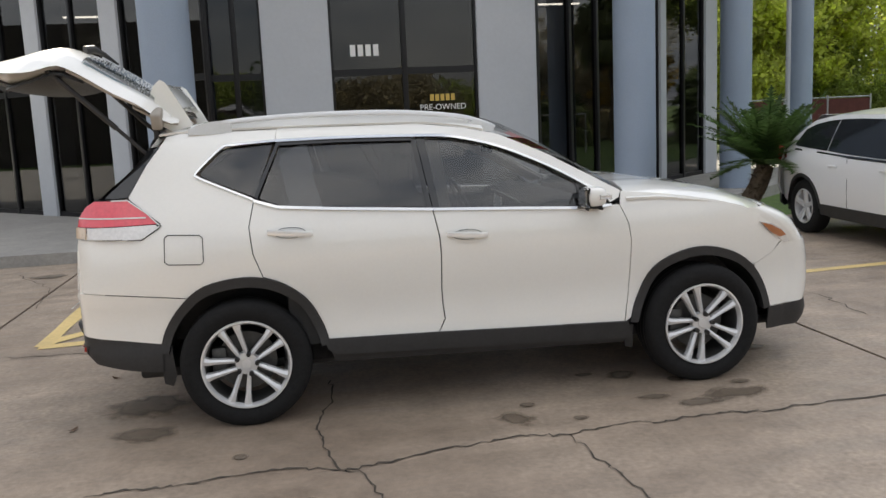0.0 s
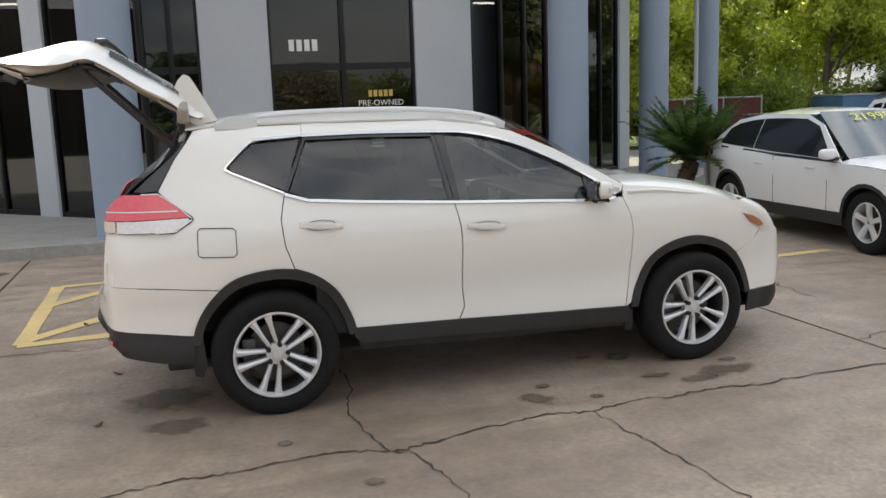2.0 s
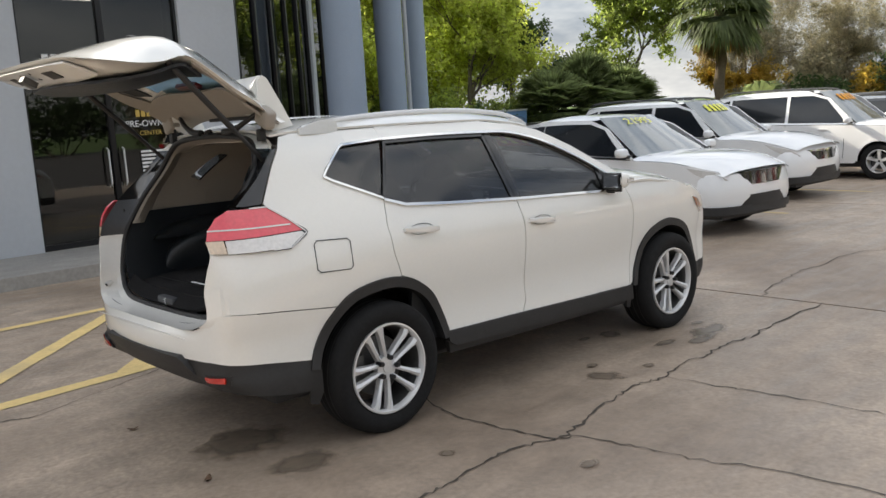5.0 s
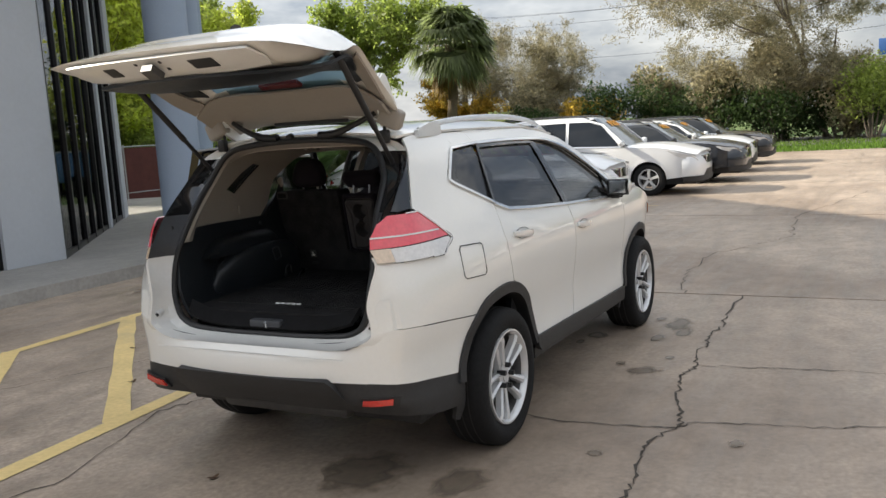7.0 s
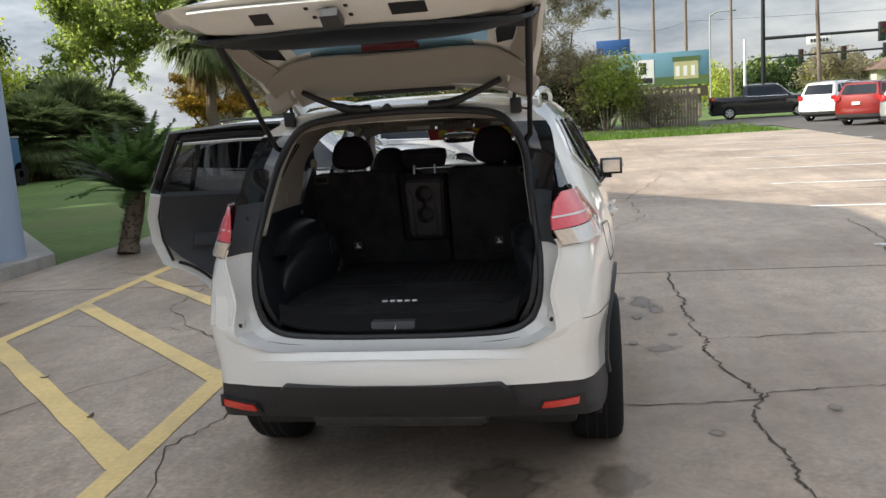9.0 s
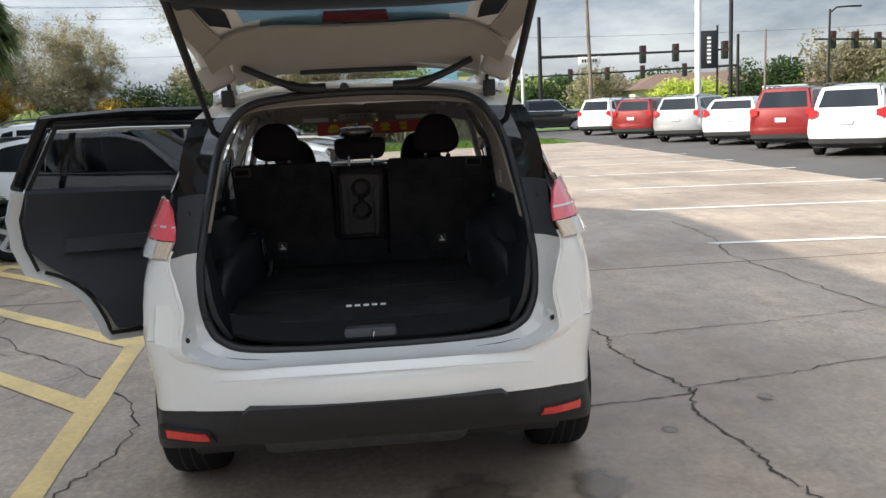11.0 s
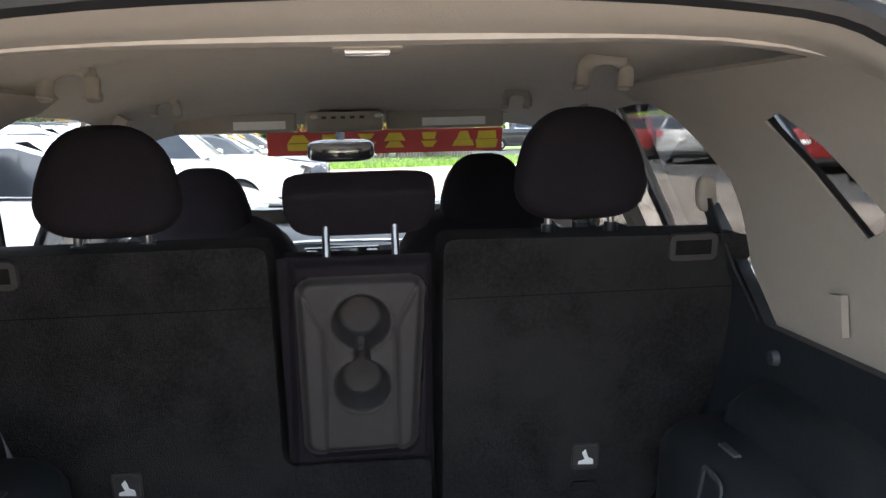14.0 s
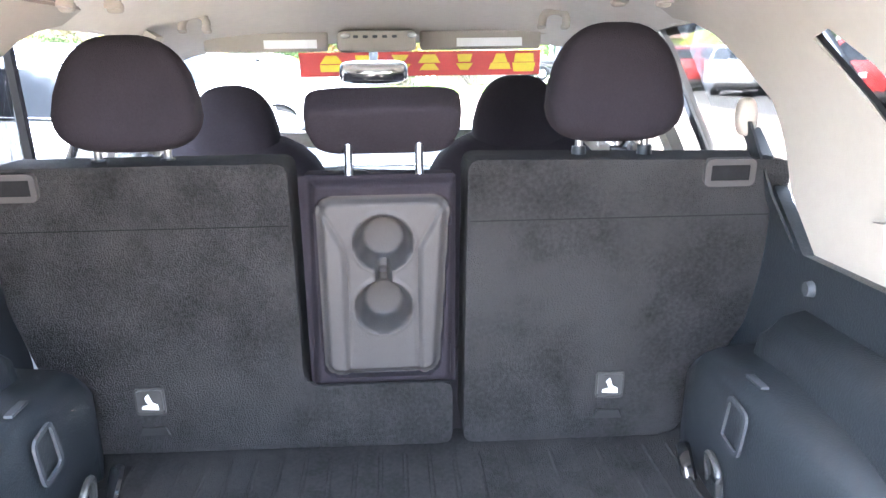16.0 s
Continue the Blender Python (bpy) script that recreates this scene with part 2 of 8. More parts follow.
def lathe(bm, profile, centre, axis="y", segs=40, cap=False):
    """Turn (radius, offset along axis) about an axis through centre."""
    c = Vector(centre)
    rings = []
    for r, o in profile:
        ring = []
        for i in range(segs):
            a = 2 * math.pi * i / segs
            v = {"y": (r * math.cos(a), o, r * math.sin(a)), "z": (r * math.cos(a), r * math.sin(a), o), "x": (o, r * math.cos(a), r * math.sin(a))}[axis]
            ring.append(bm.verts.new(c + Vector(v)))
        rings.append(ring)
    for A, C in zip(rings, rings[1:]):
        for i in range(segs):
            j = (i + 1) % segs
            bm.faces.new((A[i], A[j], C[j], C[i]))
    if cap:
        bm.faces.new(rings[0])
        bm.faces.new(rings[-1])
    return bm


def smooth_line(pts, per=6, closed=False):
    """Catmull-Rom through points of any dimension."""
    P = [np.array(p, float) for p in pts]
    n = len(P)
    out = []
    for i in range(n if closed else n - 1):
        p0 = P[(i - 1) % n] if closed or i else P[0]
        p1, p2 = P[i], P[(i + 1) % n]
        p3 = P[(i + 2) % n] if closed or i < n - 2 else P[n - 1]
        for k in range(per):
            t = k / per
            out.append(tuple(0.5 * (2 * p1 + (p2 - p0) * t + (2 * p0 - 5 * p1 + 4 * p2 - p3) * t * t + (3 * p1 - p0 - 3 * p2 + p3) * t ** 3)))
    if not closed:
        out.append(tuple(P[-1]))
    return out


def sheet(outline, place, step=0.07, thick=0.012, flip=False):
    """A panel: an outline in two dimensions, cut into a grid, carried onto a surface by place(a, b) and given thickness."""
    bm = bmesh.new()
    bm.faces.new([bm.verts.new((a, b, 0)) for a, b in outline])
    for ax in (0, 1):
        lo, hi = min(p[ax] for p in outline), max(p[ax] for p in outline)
        k = math.floor(lo / step) + 1
        while k * step < hi - 1e-4:
            co, no = [0, 0, 0], [0, 0, 0]
            co[ax], no[ax] = k * step, 1
            bmesh.ops.bisect_plane(bm, geom=bm.verts[:] + bm.edges[:] + bm.faces[:], plane_co=co, plane_no=no, dist=1e-5)
            k += 1
    bmesh.ops.triangulate(bm, faces=[f for f in bm.faces if len(f.verts) > 4])
    for v in bm.verts:
        v.co = Vector(place(v.co.x, v.co.y))
    bm.normal_update()
    mean_n = sum((f.normal * f.calc_area() for f in bm.faces), Vector())
    mean_y = sum(v.co.y for v in bm.verts) / len(bm.verts)
    if (abs(mean_n.y) > max(abs(mean_n.x), abs(mean_n.z)) and mean_n.y * mean_y < 0) != flip:
        bmesh.ops.reverse_faces(bm, faces=bm.faces)
    if thick:
        bm.normal_update()
        bmesh.ops.solidify(bm, geom=bm.faces[:], thickness=thick)
    return bm


def loft(bm, rings, closed=True, caps=False):
    R = [[bm.verts.new(p) for p in ring] for ring in rings]
    for A, C in zip(R, R[1:]):
        n = len(A)
        for i in range(n if closed else n - 1):
            j = (i + 1) % n
            bm.faces.new((A[i], A[j], C[j], C[i]))
    if caps:
        bm.faces.new(R[0][::-1])
        bm.faces.new(R[-1])
    return bm


def pillow(bm, cx, cy, cz, sx, sy, sz, p=3.0, segs=20, rings=12, m=None):
    """Soft superellipsoid cushion."""
    def e(v, k):
        return math.copysign(abs(v) ** k, v)
    k = 2 / p
    pts = []
    for i in range(rings + 1):
        ph = -math.pi / 2 + math.pi * i / rings
        pts.append([Vector((sx * e(math.cos(ph), k) * e(math.cos(t), k), sy * e(math.cos(ph), k) * e(math.sin(t), k), sz * e(math.sin(ph), k))) for t in (2 * math.pi * j / segs for j in range(segs))])
    M = m or Matrix.Identity(4)
    loft(bm, [[M @ v + Vector((cx, cy, cz)) for v in ring] for ring in pts])
    return bm


def xform(bm, m):
    bmesh.ops.transform(bm, matrix=m, verts=bm.verts)
    return bm


def mirror_y(bm):
    for v in bm.verts:
        v.co.y = -v.co.y
    bmesh.ops.reverse_faces(bm, faces=bm.faces)
    return bm


def words(name, text, size, material, parent, m, depth=0.002, label=""):
    cu = bpy.data.curves.new(name, "FONT")
    cu.body, cu.size, cu.extrude, cu.align_x, cu.align_y = text, size, depth, "CENTER", "CENTER"
    tmp = bpy.data.objects.new(name, cu)
    me = bpy.data.meshes.new_from_object(tmp)
    bpy.data.objects.remove(tmp)
    me.materials.append(material)
    ob = new(name, me)
    ob.parent = parent
    ob.matrix_basis = m
    if label:
        tagged(ob, label)
    return ob

# ---- ground, building ----
WALK_Z = 0.15
CONCRETE = mat("stained_concrete", (0.388, 0.308, 0.240), 0.5, 0, 0.34, 0.8, 0.25, 90, fine=34, second=(0.270, 0.206, 0.156), second_at=0.55)
PALE_CONCRETE = mat("pale_concrete", (0.36, 0.345, 0.32), 0.8, 0, 0.10, 0.7, 0.3, 60, fine=20, second=(0.30, 0.285, 0.265), second_at=0.6)
ASPHALT = mat("asphalt", (0.088, 0.082, 0.078), 0.85, 0, 0.2, 0.8, 0.4, 90, fine=40)
GRASS_BASE = mat("grass_ground", (0.085, 0.145, 0.03), 0.9, 0, 0.35, 0.5, 0.6, 30, fine=8, second=(0.13, 0.15, 0.05), second_at=0.6)
YELLOW = mat("worn_yellow_paint", (0.74, 0.55, 0.24), 0.7, 0, 0.15, 3, 0.2, 60, fine=30, second=(0.48, 0.38, 0.22), second_at=0.60)
WHITELINE = mat("worn_white_paint", (0.72, 0.72, 0.70), 0.7, 0, 0.12, 3, 0.2, 60, fine=30, second=(0.42, 0.40, 0.37), second_at=0.64)
CRACK = mat("crack_filler", (0.06, 0.05, 0.04), 0.9, 0, 0.3, 8, 0.3, 60)
WETSPOT = mat("damp_stain", (0.18, 0.14, 0.105), 0.34, 0, 0.22, 4, 0.15, 60, fine=16)


def fade_edge(m):
    """Let a stain thin out towards its rim."""
    n, l = m.node_tree.nodes, m.node_tree.links
    co, sub, ln = n.new("ShaderNodeTexCoord"), n.new("ShaderNodeVectorMath"), n.new("ShaderNodeVectorMath")
    flat_z, no, add, ramp = n.new("ShaderNodeVectorMath"), n.new("ShaderNodeTexNoise"), n.new("ShaderNodeMath"), n.new("ShaderNodeMapRange")
    sub.operation, sub.inputs[1].default_value = "SUBTRACT", (.5, .5, 0)
    flat_z.operation, flat_z.inputs[1].default_value = "MULTIPLY", (2, 2, 0)
    ln.operation = "LENGTH"
    no.inputs["Scale"].default_value, no.inputs["Detail"].default_value = 9, 5
    l.new(co.outputs["Generated"], sub.inputs[0])
    l.new(sub.outputs[0], flat_z.inputs[0])
    l.new(flat_z.outputs[0], ln.inputs[0])
    l.new(co.outputs["Object"], no.inputs["Vector"])
    add.operation = "ADD"
    l.new(ln.outputs["Value"], add.inputs[0])
    l.new(no.outputs["Fac"], add.inputs[1])
    ramp.inputs["From Min"].default_value, ramp.inputs["From Max"].default_value = .85, 1.35
    ramp.inputs["To Min"].default_value, ramp.inputs["To Max"].default_value = .8, 0.0
    l.new(add.outputs[0], ramp.inputs["Value"])
    l.new(ramp.outputs[0], n["Principled BSDF"].inputs["Alpha"])


fade_edge(WETSPOT)


def weather(m, dark=.80, light=1.12, rough=(.36, .68)):
    """Blotches, fine pitting and polished tracks over a paved surface."""
    n, l = m.node_tree.nodes, m.node_tree.links
    b = n["Principled BSDF"]
    src = b.inputs["Base Color"].links[0].from_socket
    co = n.new("ShaderNodeTexCoord")
    out = None
    for scale, stretch, lo, hi in ((4.5, (1, 1, 1), dark, light), (26, (1, 1, 1), .90, 1.08), (1.6, (.35, 2.4, 1), .88, 1.08)):
        mp, no, rg = n.new("ShaderNodeMapping"), n.new("ShaderNodeTexNoise"), n.new("ShaderNodeMapRange")
        mp.inputs["Scale"].default_value = stretch
        no.inputs["Scale"].default_value, no.inputs["Detail"].default_value, no.inputs["Roughness"].default_value = scale, 8, .68
        rg.inputs["From Min"].default_value, rg.inputs["From Max"].default_value = .36, .64
        rg.inputs["To Min"].default_value, rg.inputs["To Max"].default_value = lo, hi
        l.new(co.outputs["Object"], mp.inputs[0])
        l.new(mp.outputs[0], no.inputs["Vector"])
        l.new(no.outputs["Fac"], rg.inputs["Value"])
        sc = n.new("ShaderNodeVectorMath")
        sc.operation = "SCALE"
        l.new(src, sc.inputs[0])
        l.new(rg.outputs[0], sc.inputs["Scale"])
        src = sc.outputs[0]
        out = no
    l.new(src, b.inputs["Base Color"])
    rr = n.new("ShaderNodeMapRange")
    rr.inputs["From Min"].default_value, rr.inputs["From Max"].default_value = .35, .65
    rr.inputs["To Min"].default_value, rr.inputs["To Max"].default_value = rough
    l.new(out.outputs["Fac"], rr.inputs["Value"])
    l.new(rr.outputs[0], b.inputs["Roughness"])


weather(CONCRETE)
weather(PALE_CONCRETE, .90, 1.06, (.6, .85))
PIER = mat("grey_white_stucco", (0.56, 0.59, 0.63), 0.85, 0, 0.04, 1.2, 0.25, 120, fine=20)
COLUMN = mat("blue_grey_painted_column", (0.30, 0.37, 0.47), 0.6, 0, 0.06, 1.5, 0.15, 90, second=(0.26, 0.32, 0.41), second_at=0.62)
FRAME = mat("black_window_frame", (0.015, 0.015, 0.017), 0.35, 0.3, 0.1, 10)
SHOPGLASS = glass("dark_shop_glass", (0.02, 0.022, 0.024), 0.10, 0.01, 0.075)


def flat(name, pts, z, material, label="", kind=True):
    bm = bmesh.new()
    bm.faces.new([bm.verts.new((x, y, z)) for x, y in pts])
    return structure(name, bm, material, label) if kind else bm


bm = bmesh.new()
R = 900
for a, b in (((-R, -R), (R, R)),):
    n = 24
    g = [[bm.verts.new((a[0] + (b[0] - a[0]) * i / n, a[1] + (b[1] - a[1]) * j / n, -0.04)) for j in range(n + 1)] for i in range(n + 1)]
    for i in range(n):
        for j in range(n):
            bm.faces.new((g[i][j], g[i + 1][j], g[i + 1][j + 1], g[i][j + 1]))
structure("ground", bm, GRASS_BASE, "green mown grass and verge")

# concrete lot in slabs cut by joints
SLABS_X = [-26, -20, -14, -8, -2.3, 3.98, 10.2, 16.4, 22.6, 30.5]
SLABS_Y = [-24, -8.7, 5.9]
lot = None
bm = bmesh.new()
for x0, x1 in zip(SLABS_X, SLABS_X[1:]):
    for y0, y1 in zip(SLABS_Y, SLABS_Y[1:]):
        g = .014
        vs = [bm.verts.new((x, y, 0)) for x, y in ((x0 + g, y0 + .002), (x1 - g, y0 + .002), (x1 - g, y1 - .002), (x0 + g, y1 - .002))]
        f = bm.faces.new(vs)
        lo = [bm.verts.new((v.co.x, v.co.y, -.02)) for v in vs]
        for k in range(4):
            bm.faces.new((vs[k], vs[(k + 1) % 4], lo[(k + 1) % 4], lo[k]))
lot = structure("pavement", bm, CONCRETE, "stained, cracked brown-grey concrete parking lot", "pavement", smooth=0)
bm = bmesh.new()
box(bm, -26, 30.5, -24, 5.9, -.03, -.015)
structure("pavement_bed", bm, CRACK, "dark joints between the slabs", "pavement", smooth=0)
bm = bmesh.new()
box(bm, -26, 48, -60, -8.7, -.02, .004)
structure("road_asphalt", bm, ASPHALT, "dark worn asphalt lot and road", "road", smooth=0)
bm = bmesh.new()
box(bm, 36, 46, -60, 160, -.02, -.002)
structure("road", bm, ASPHALT, "grey asphalt street", "road", smooth=0)


def ribbon(bm, pts, w, z=.005, jitter=0.0):
    """A flat band along a polyline on the ground."""
    L, Rr = [], []
    P = [np.array(p, float) for p in pts]
    for k, p in enumerate(P):
        d = P[min(k + 1, len(P) - 1)] - P[max(k - 1, 0)]
        d /= np.linalg.norm(d) + 1e-9
        nrm = np.array((-d[1], d[0]))
        ww = w * (1 + random.uniform(-jitter, jitter))
        L.append(bm.verts.new((*(p + nrm * ww / 2), z)))
        Rr.append(bm.verts.new((*(p - nrm * ww / 2), z)))
    for k in range(len(P) - 1):
        bm.faces.new((L[k], L[k + 1], Rr[k + 1], Rr[k]))
    return bm


random.seed(11)
HX0, HX1 = -1.72, 6.3


def line_part(name, pts, w, material, z=.005):
    bm = bmesh.new()
    n = max(2, int(math.dist(pts[0], pts[-1]) / .3))
    fine = [tuple(np.array(pts[0]) + (np.array(pts[-1]) - np.array(pts[0])) * k / n) for k in range(n + 1)]
    ribbon(bm, fine, w, z, .10)
    return finish(name, bm, material, lot)


line_part("yellow_line", [(HX0 - .03, 1.40), (HX1, 2.02)], .14, YELLOW)
line_part("yellow_line", [(HX0, 3.80), (HX1, 4.18)], .12, YELLOW)
line_part("yellow_line", [(HX0, 1.42), (HX0 - .02, 3.82)], .13, YELLOW, .0055)
for k in range(-2, 5):
    x = -.47 + 1.37 * k
    lo, hi = 1.42 + (x - HX0) * .077, 3.84 + max(0, x + 2.3 - HX0) * .047
    if x < HX0:
        lo, x = lo + (HX0 - x) / .955, HX0
    if lo < hi:
        line_part("yellow_line", [(x, lo), (min(x + (hi - lo) * .955, HX1), hi)], .15, YELLOW, .006)
for k in range(4):
    x = 8.9 + 2.9 * k
    line_part("yellow_line", [(x, 1.2), (x + .2, 5.6)], .10, YELLOW)
for k in range(8):
    x = 5.07 + 3.17 * k
    line_part("white_line", [(x - .02 * k, -3.6 - .12 * k), (x - .75, -9.0)], .11, WHITELINE)


def crack(pts, w=.012, rough=.035, seed=0, per=9):
    random.seed(seed)
    out = []
    for a, b in zip(pts, pts[1:]):
        for k in range(per):
            t = k / per
            out.append((a[0] + (b[0] - a[0]) * t + random.uniform(-rough, rough) * (k > 0), a[1] + (b[1] - a[1]) * t + random.uniform(-rough, rough) * (k > 0)))
    out.append(pts[-1])
    bm = bmesh.new()
    ribbon(bm, out, w * .75, .0045, .6)
    return finish("crack", bm, CRACK, lot)

# ---- showroom with columns ----
DIR = Vector((.752, .659, 0))
NRM = Vector((.659, -.752, 0))
hall = thing("showroom_building", "grey-white stucco showroom with tall black-framed dark windows", "building")


def wall_box(name, x0, x1, y0, y1, z0, z1, material, parent=hall, bevel=.01, label=""):
    return part(name, B(x0, x1, y0, y1, z0, z1, bevel=bevel), material, parent, label)


FY = 7.75
H = 6.0
bm = bmesh.new()
walk_pts = [(-26, 5.9), (5.6, 5.9), (9.6, 9.4), (13.5, 12.8), (15.4, 14.5), (14.2, 16.9), (11, 22), (-26, 22)]
top = [bm.verts.new((x, y, WALK_Z)) for x, y in walk_pts]
low = [bm.verts.new((x, y, -.05)) for x, y in walk_pts]
bm.faces.new(top)
for k in range(len(top)):
    j = (k + 1) % len(top)
    bm.faces.new((top[k], top[j], low[j], low[k]))
walkway = structure("pavement_walkway", bm, PALE_CONCRETE, "pale concrete walkway raised by a kerb along the showroom", "pavement", smooth=0)


def glazed(parent, p, d, n, width, z0, z1, mullions, rails=(), name="window"):
    """Glazing from p along d: frame members and one pane per bay."""
    p, d, n = Vector(p), Vector(d).normalized(), Vector(n).normalized()
    rot = Matrix((( d.x, -n.x, 0, p.x), (d.y, -n.y, 0, p.y), (0, 0, 1, 0), (0, 0, 0, 1)))
    w = part(name, xform(B(0, width, -.04, .05, z0, z0 + .08), rot), FRAME, parent, "black-framed dark glazing")
    part("head", xform(B(0, width, -.04, .05, z1 - .08, z1), rot), FRAME, w)
    us = [0] + list(mullions) + [width]
    for u in us:
        part("mullion", xform(B(u - .04, u + .04, -.05, .06, z0, z1, bevel=.005), rot), FRAME, w)
    zs = [z0] + list(rails) + [z1]
    for r in rails:
        part("transom", xform(B(0, width, -.035, .045, r - .05, r + .05), rot), FRAME, w)
    for a, b in zip(us, us[1:]):
        for c, e in zip(zs, zs[1:]):
            pane = part("pane", xform(B(a + .03, b - .03, -.004, .004, c + .03, e - .03), rot), SHOPGLASS, w)
    return w


# front: piers and glazing along the flat bay
for x0, x1 in ((-.03, .97), (3.22, 4.15)):
    wall_box("pier", x0, x1, FY - .12, FY + .4, WALK_Z, H, PIER)
glazed(hall, (.97, FY, 0), (1, 0, 0), (0, -1, 0), 2.25, WALK_Z, H, [1.12], [2.36, 4.2], "entrance")
glazed(hall, (-.85, FY + .2, 0), (1, 0, 0), (0, -1, 0), .82, WALK_Z, H, [.41], [2.36])
glazed(hall, (-.85, FY + .2, 0), (-.70, .714, 0), (-.714, -.70, 0), 2.04, WALK_Z, H, [1.0], [2.4])
# left bay slopes back
DL, NL = Vector((-.70, .714, 0)), Vector((-.714, -.70, 0))
pl = Vector((-.85, FY + .2, 0))


def slanted(p, d, n, a, b, z0, z1, depth, material, name="pier", parent=hall):
    d, n = d.normalized(), n.normalized()
    rot = Matrix(((d.x, -n.x, 0, p.x), (d.y, -n.y, 0, p.y), (0, 0, 1, 0), (0, 0, 0, 1)))
    return part(name, xform(B(a, b, -.10, depth, z0, z1, bevel=.01), rot), material, parent)


for a in (2.28, 4.65, 7.02, 9.39):
    slanted(pl, DL, NL, a - .24, a + .24, WALK_Z, H, .4, PIER)
    glazed(hall, pl + DL * (a + .24), DL, NL, 1.89, WALK_Z, H, [.95], [2.4])
# right bay slopes back
pr = Vector((4.15, FY - .05, 0))
glazed(hall, pr, DIR, NRM, 4.3, WALK_Z, H, [1.0, 1.9, 2.8, 3.6])
slanted(pr, DIR, NRM, 4.3, 4.55, WALK_Z, H, .4, PIER)
glazed(hall, pr + DIR * 4.55, DIR, NRM, 1.95, WALK_Z, H, [.95])
slanted(pr, DIR, NRM, 6.5, 7.12, WALK_Z, H, .4, PIER)
# far end wall and back, interior floor, inner wall
wall_box("back_wall", -9, 6.0, 19, 19.3, WALK_Z, H, PIER)
slanted(pr + DIR * 7.10, Vector((-.50, .866, 0)), Vector((.866, .50, 0)), 0.12, 7.8, WALK_Z, H, .3, PIER, "end_wall")
wall_box("inner_wall", -6, 8.5, 13.6, 13.8, WALK_Z, H, mat("dim_showroom_wall", (.30, .29, .28), .8, 0, .1, 2))
ROOFING = mat("roof_soffit", (.45, .46, .48), .8, 0, .06, 2)
bm = bmesh.new()
poly = [(-9.0, 14.2), (-3.95, 8.65), (-1.75, 6.05), (5.25, 6.05), (14.2, 13.9), (13.6, 16.5), (10.5, 22), (-9, 22)]
top = [bm.verts.new((x, y, H + .3)) for x, y in poly]
low = [bm.verts.new((x, y, H)) for x, y in poly]
bm.faces.new(top)
bm.faces.new(low[::-1])
for k in range(len(poly)):
    j = (k + 1) % len(poly)
    bm.faces.new((top[k], top[j], low[j], low[k]))
part("roof", bm, ROOFING, hall, "flat overhanging roof")
for x, y, r in ((-1.23, 6.42, .33), (5.26, 6.42, .30), (8.12, 8.8, .27), (10.85, 11.2, .25)):
    col = thing("column", "round blue-grey painted column on the walkway", "column", "columns along the showroom")
    col.location = (x, y, WALK_Z)
    bm = bmesh.new()
    lathe(bm, [(r + .004, 0), (r + .004, .03), (r, .05), (r, 1.5), (r, 3.0), (r, 4.5), (r, H - WALK_Z)], (0, 0, 0), "z", 40)
    part("shaft", bm, COLUMN, col)
    bm = bmesh.new()
    lathe(bm, [(r + .02, 0), (r + .02, .012), (r, .014)], (0, 0, 0), "z", 40)
    part("base_ring", bm, COLUMN, col)
    if x > 10:
        bm = bmesh.new()
        rod(bm, (-r - .05, -.05, 0), (-r - .05, -.05, H - WALK_Z), .05, .05, 12)
        part("downpipe", bm, PIER, col)
# ceiling lamps seen through the entrance
TUBE = lit("lamp_tube", (1, .97, .9), 6)
for x, y in ((1.4, 10.2), (2.6, 10.3), (-.6, 10.5), (-3.4, 12.8), (6.0, 12.6)):
    lamp = thing("ceiling_lamp", "white strip lamp under the showroom ceiling", "lamp", "strip lamps")
    lamp.location = (x, y, 3.9)
    part("tube", B(-.55, .55, -.05, .05, -.03, .0, bevel=.01), TUBE, lamp)
    part("rod", B(-.01, .01, -.01, .01, 0, H - 3.9), FRAME, lamp)
# door furniture and lettering
ent = [o for o in hall.children if o.name.startswith("entrance")][0]
for x in (1.98, 2.20):
    bm = bmesh.new()
    tube(bm, [(x, FY - .06, .95), (x, FY - .11, .98), (x, FY - .11, 1.45), (x, FY - .06, 1.48)], .014, 8)
    part("door_pull", bm, ALLOY, ent)
WHITE_INK = mat("white_vinyl", (.85, .85, .84), .6, 0, .03, 10)
GOLD_INK = mat("gold_vinyl", (.62, .43, .10), .5, 0, .05, 10)
up = Matrix.Rotation(radians(90), 4, "X")
words("door_lettering", "PRE-OWNED", .125, WHITE_INK, ent, Matrix.Translation((2.66, FY - .03, 1.79)) @ up)
words("door_lettering", "CENTER", .09, GOLD_INK, ent, Matrix.Translation((2.66, FY - .03, 1.655)) @ up)
for k in range(5):
    part("gold_bar", B(2.46 + k * .082, 2.52 + k * .082, FY - .034, FY - .028, 1.89, 1.99), GOLD_INK, ent)
for k in range(4):
    part("number_bar", B(1.27 + k * .117, 1.35 + k * .117, FY - .034, FY - .028, 2.60, 2.77), WHITE_INK, ent)
for k in range(6):
    part("notice_line", B(2.48, 2.84 - .03 * (k % 3), FY - .034, FY - .028, 1.38 - k * .055, 1.41 - k * .055), WHITE_INK, ent)
# unseen wall added behind the walk, so the left bay's glass reflects dark
bm = bmesh.new()
box(bm, -34.4, -34.0, -50, 40, -.04, 7.0)
structure("wall_west", bm, mat("dark_reflection_wall", (.055, .045, .04), .85, 0, .3, 1.2, .3, 40), "unseen dark brown wall added to darken the showroom glass", "wall")

# ---- the white sport utility vehicle, tail open ----


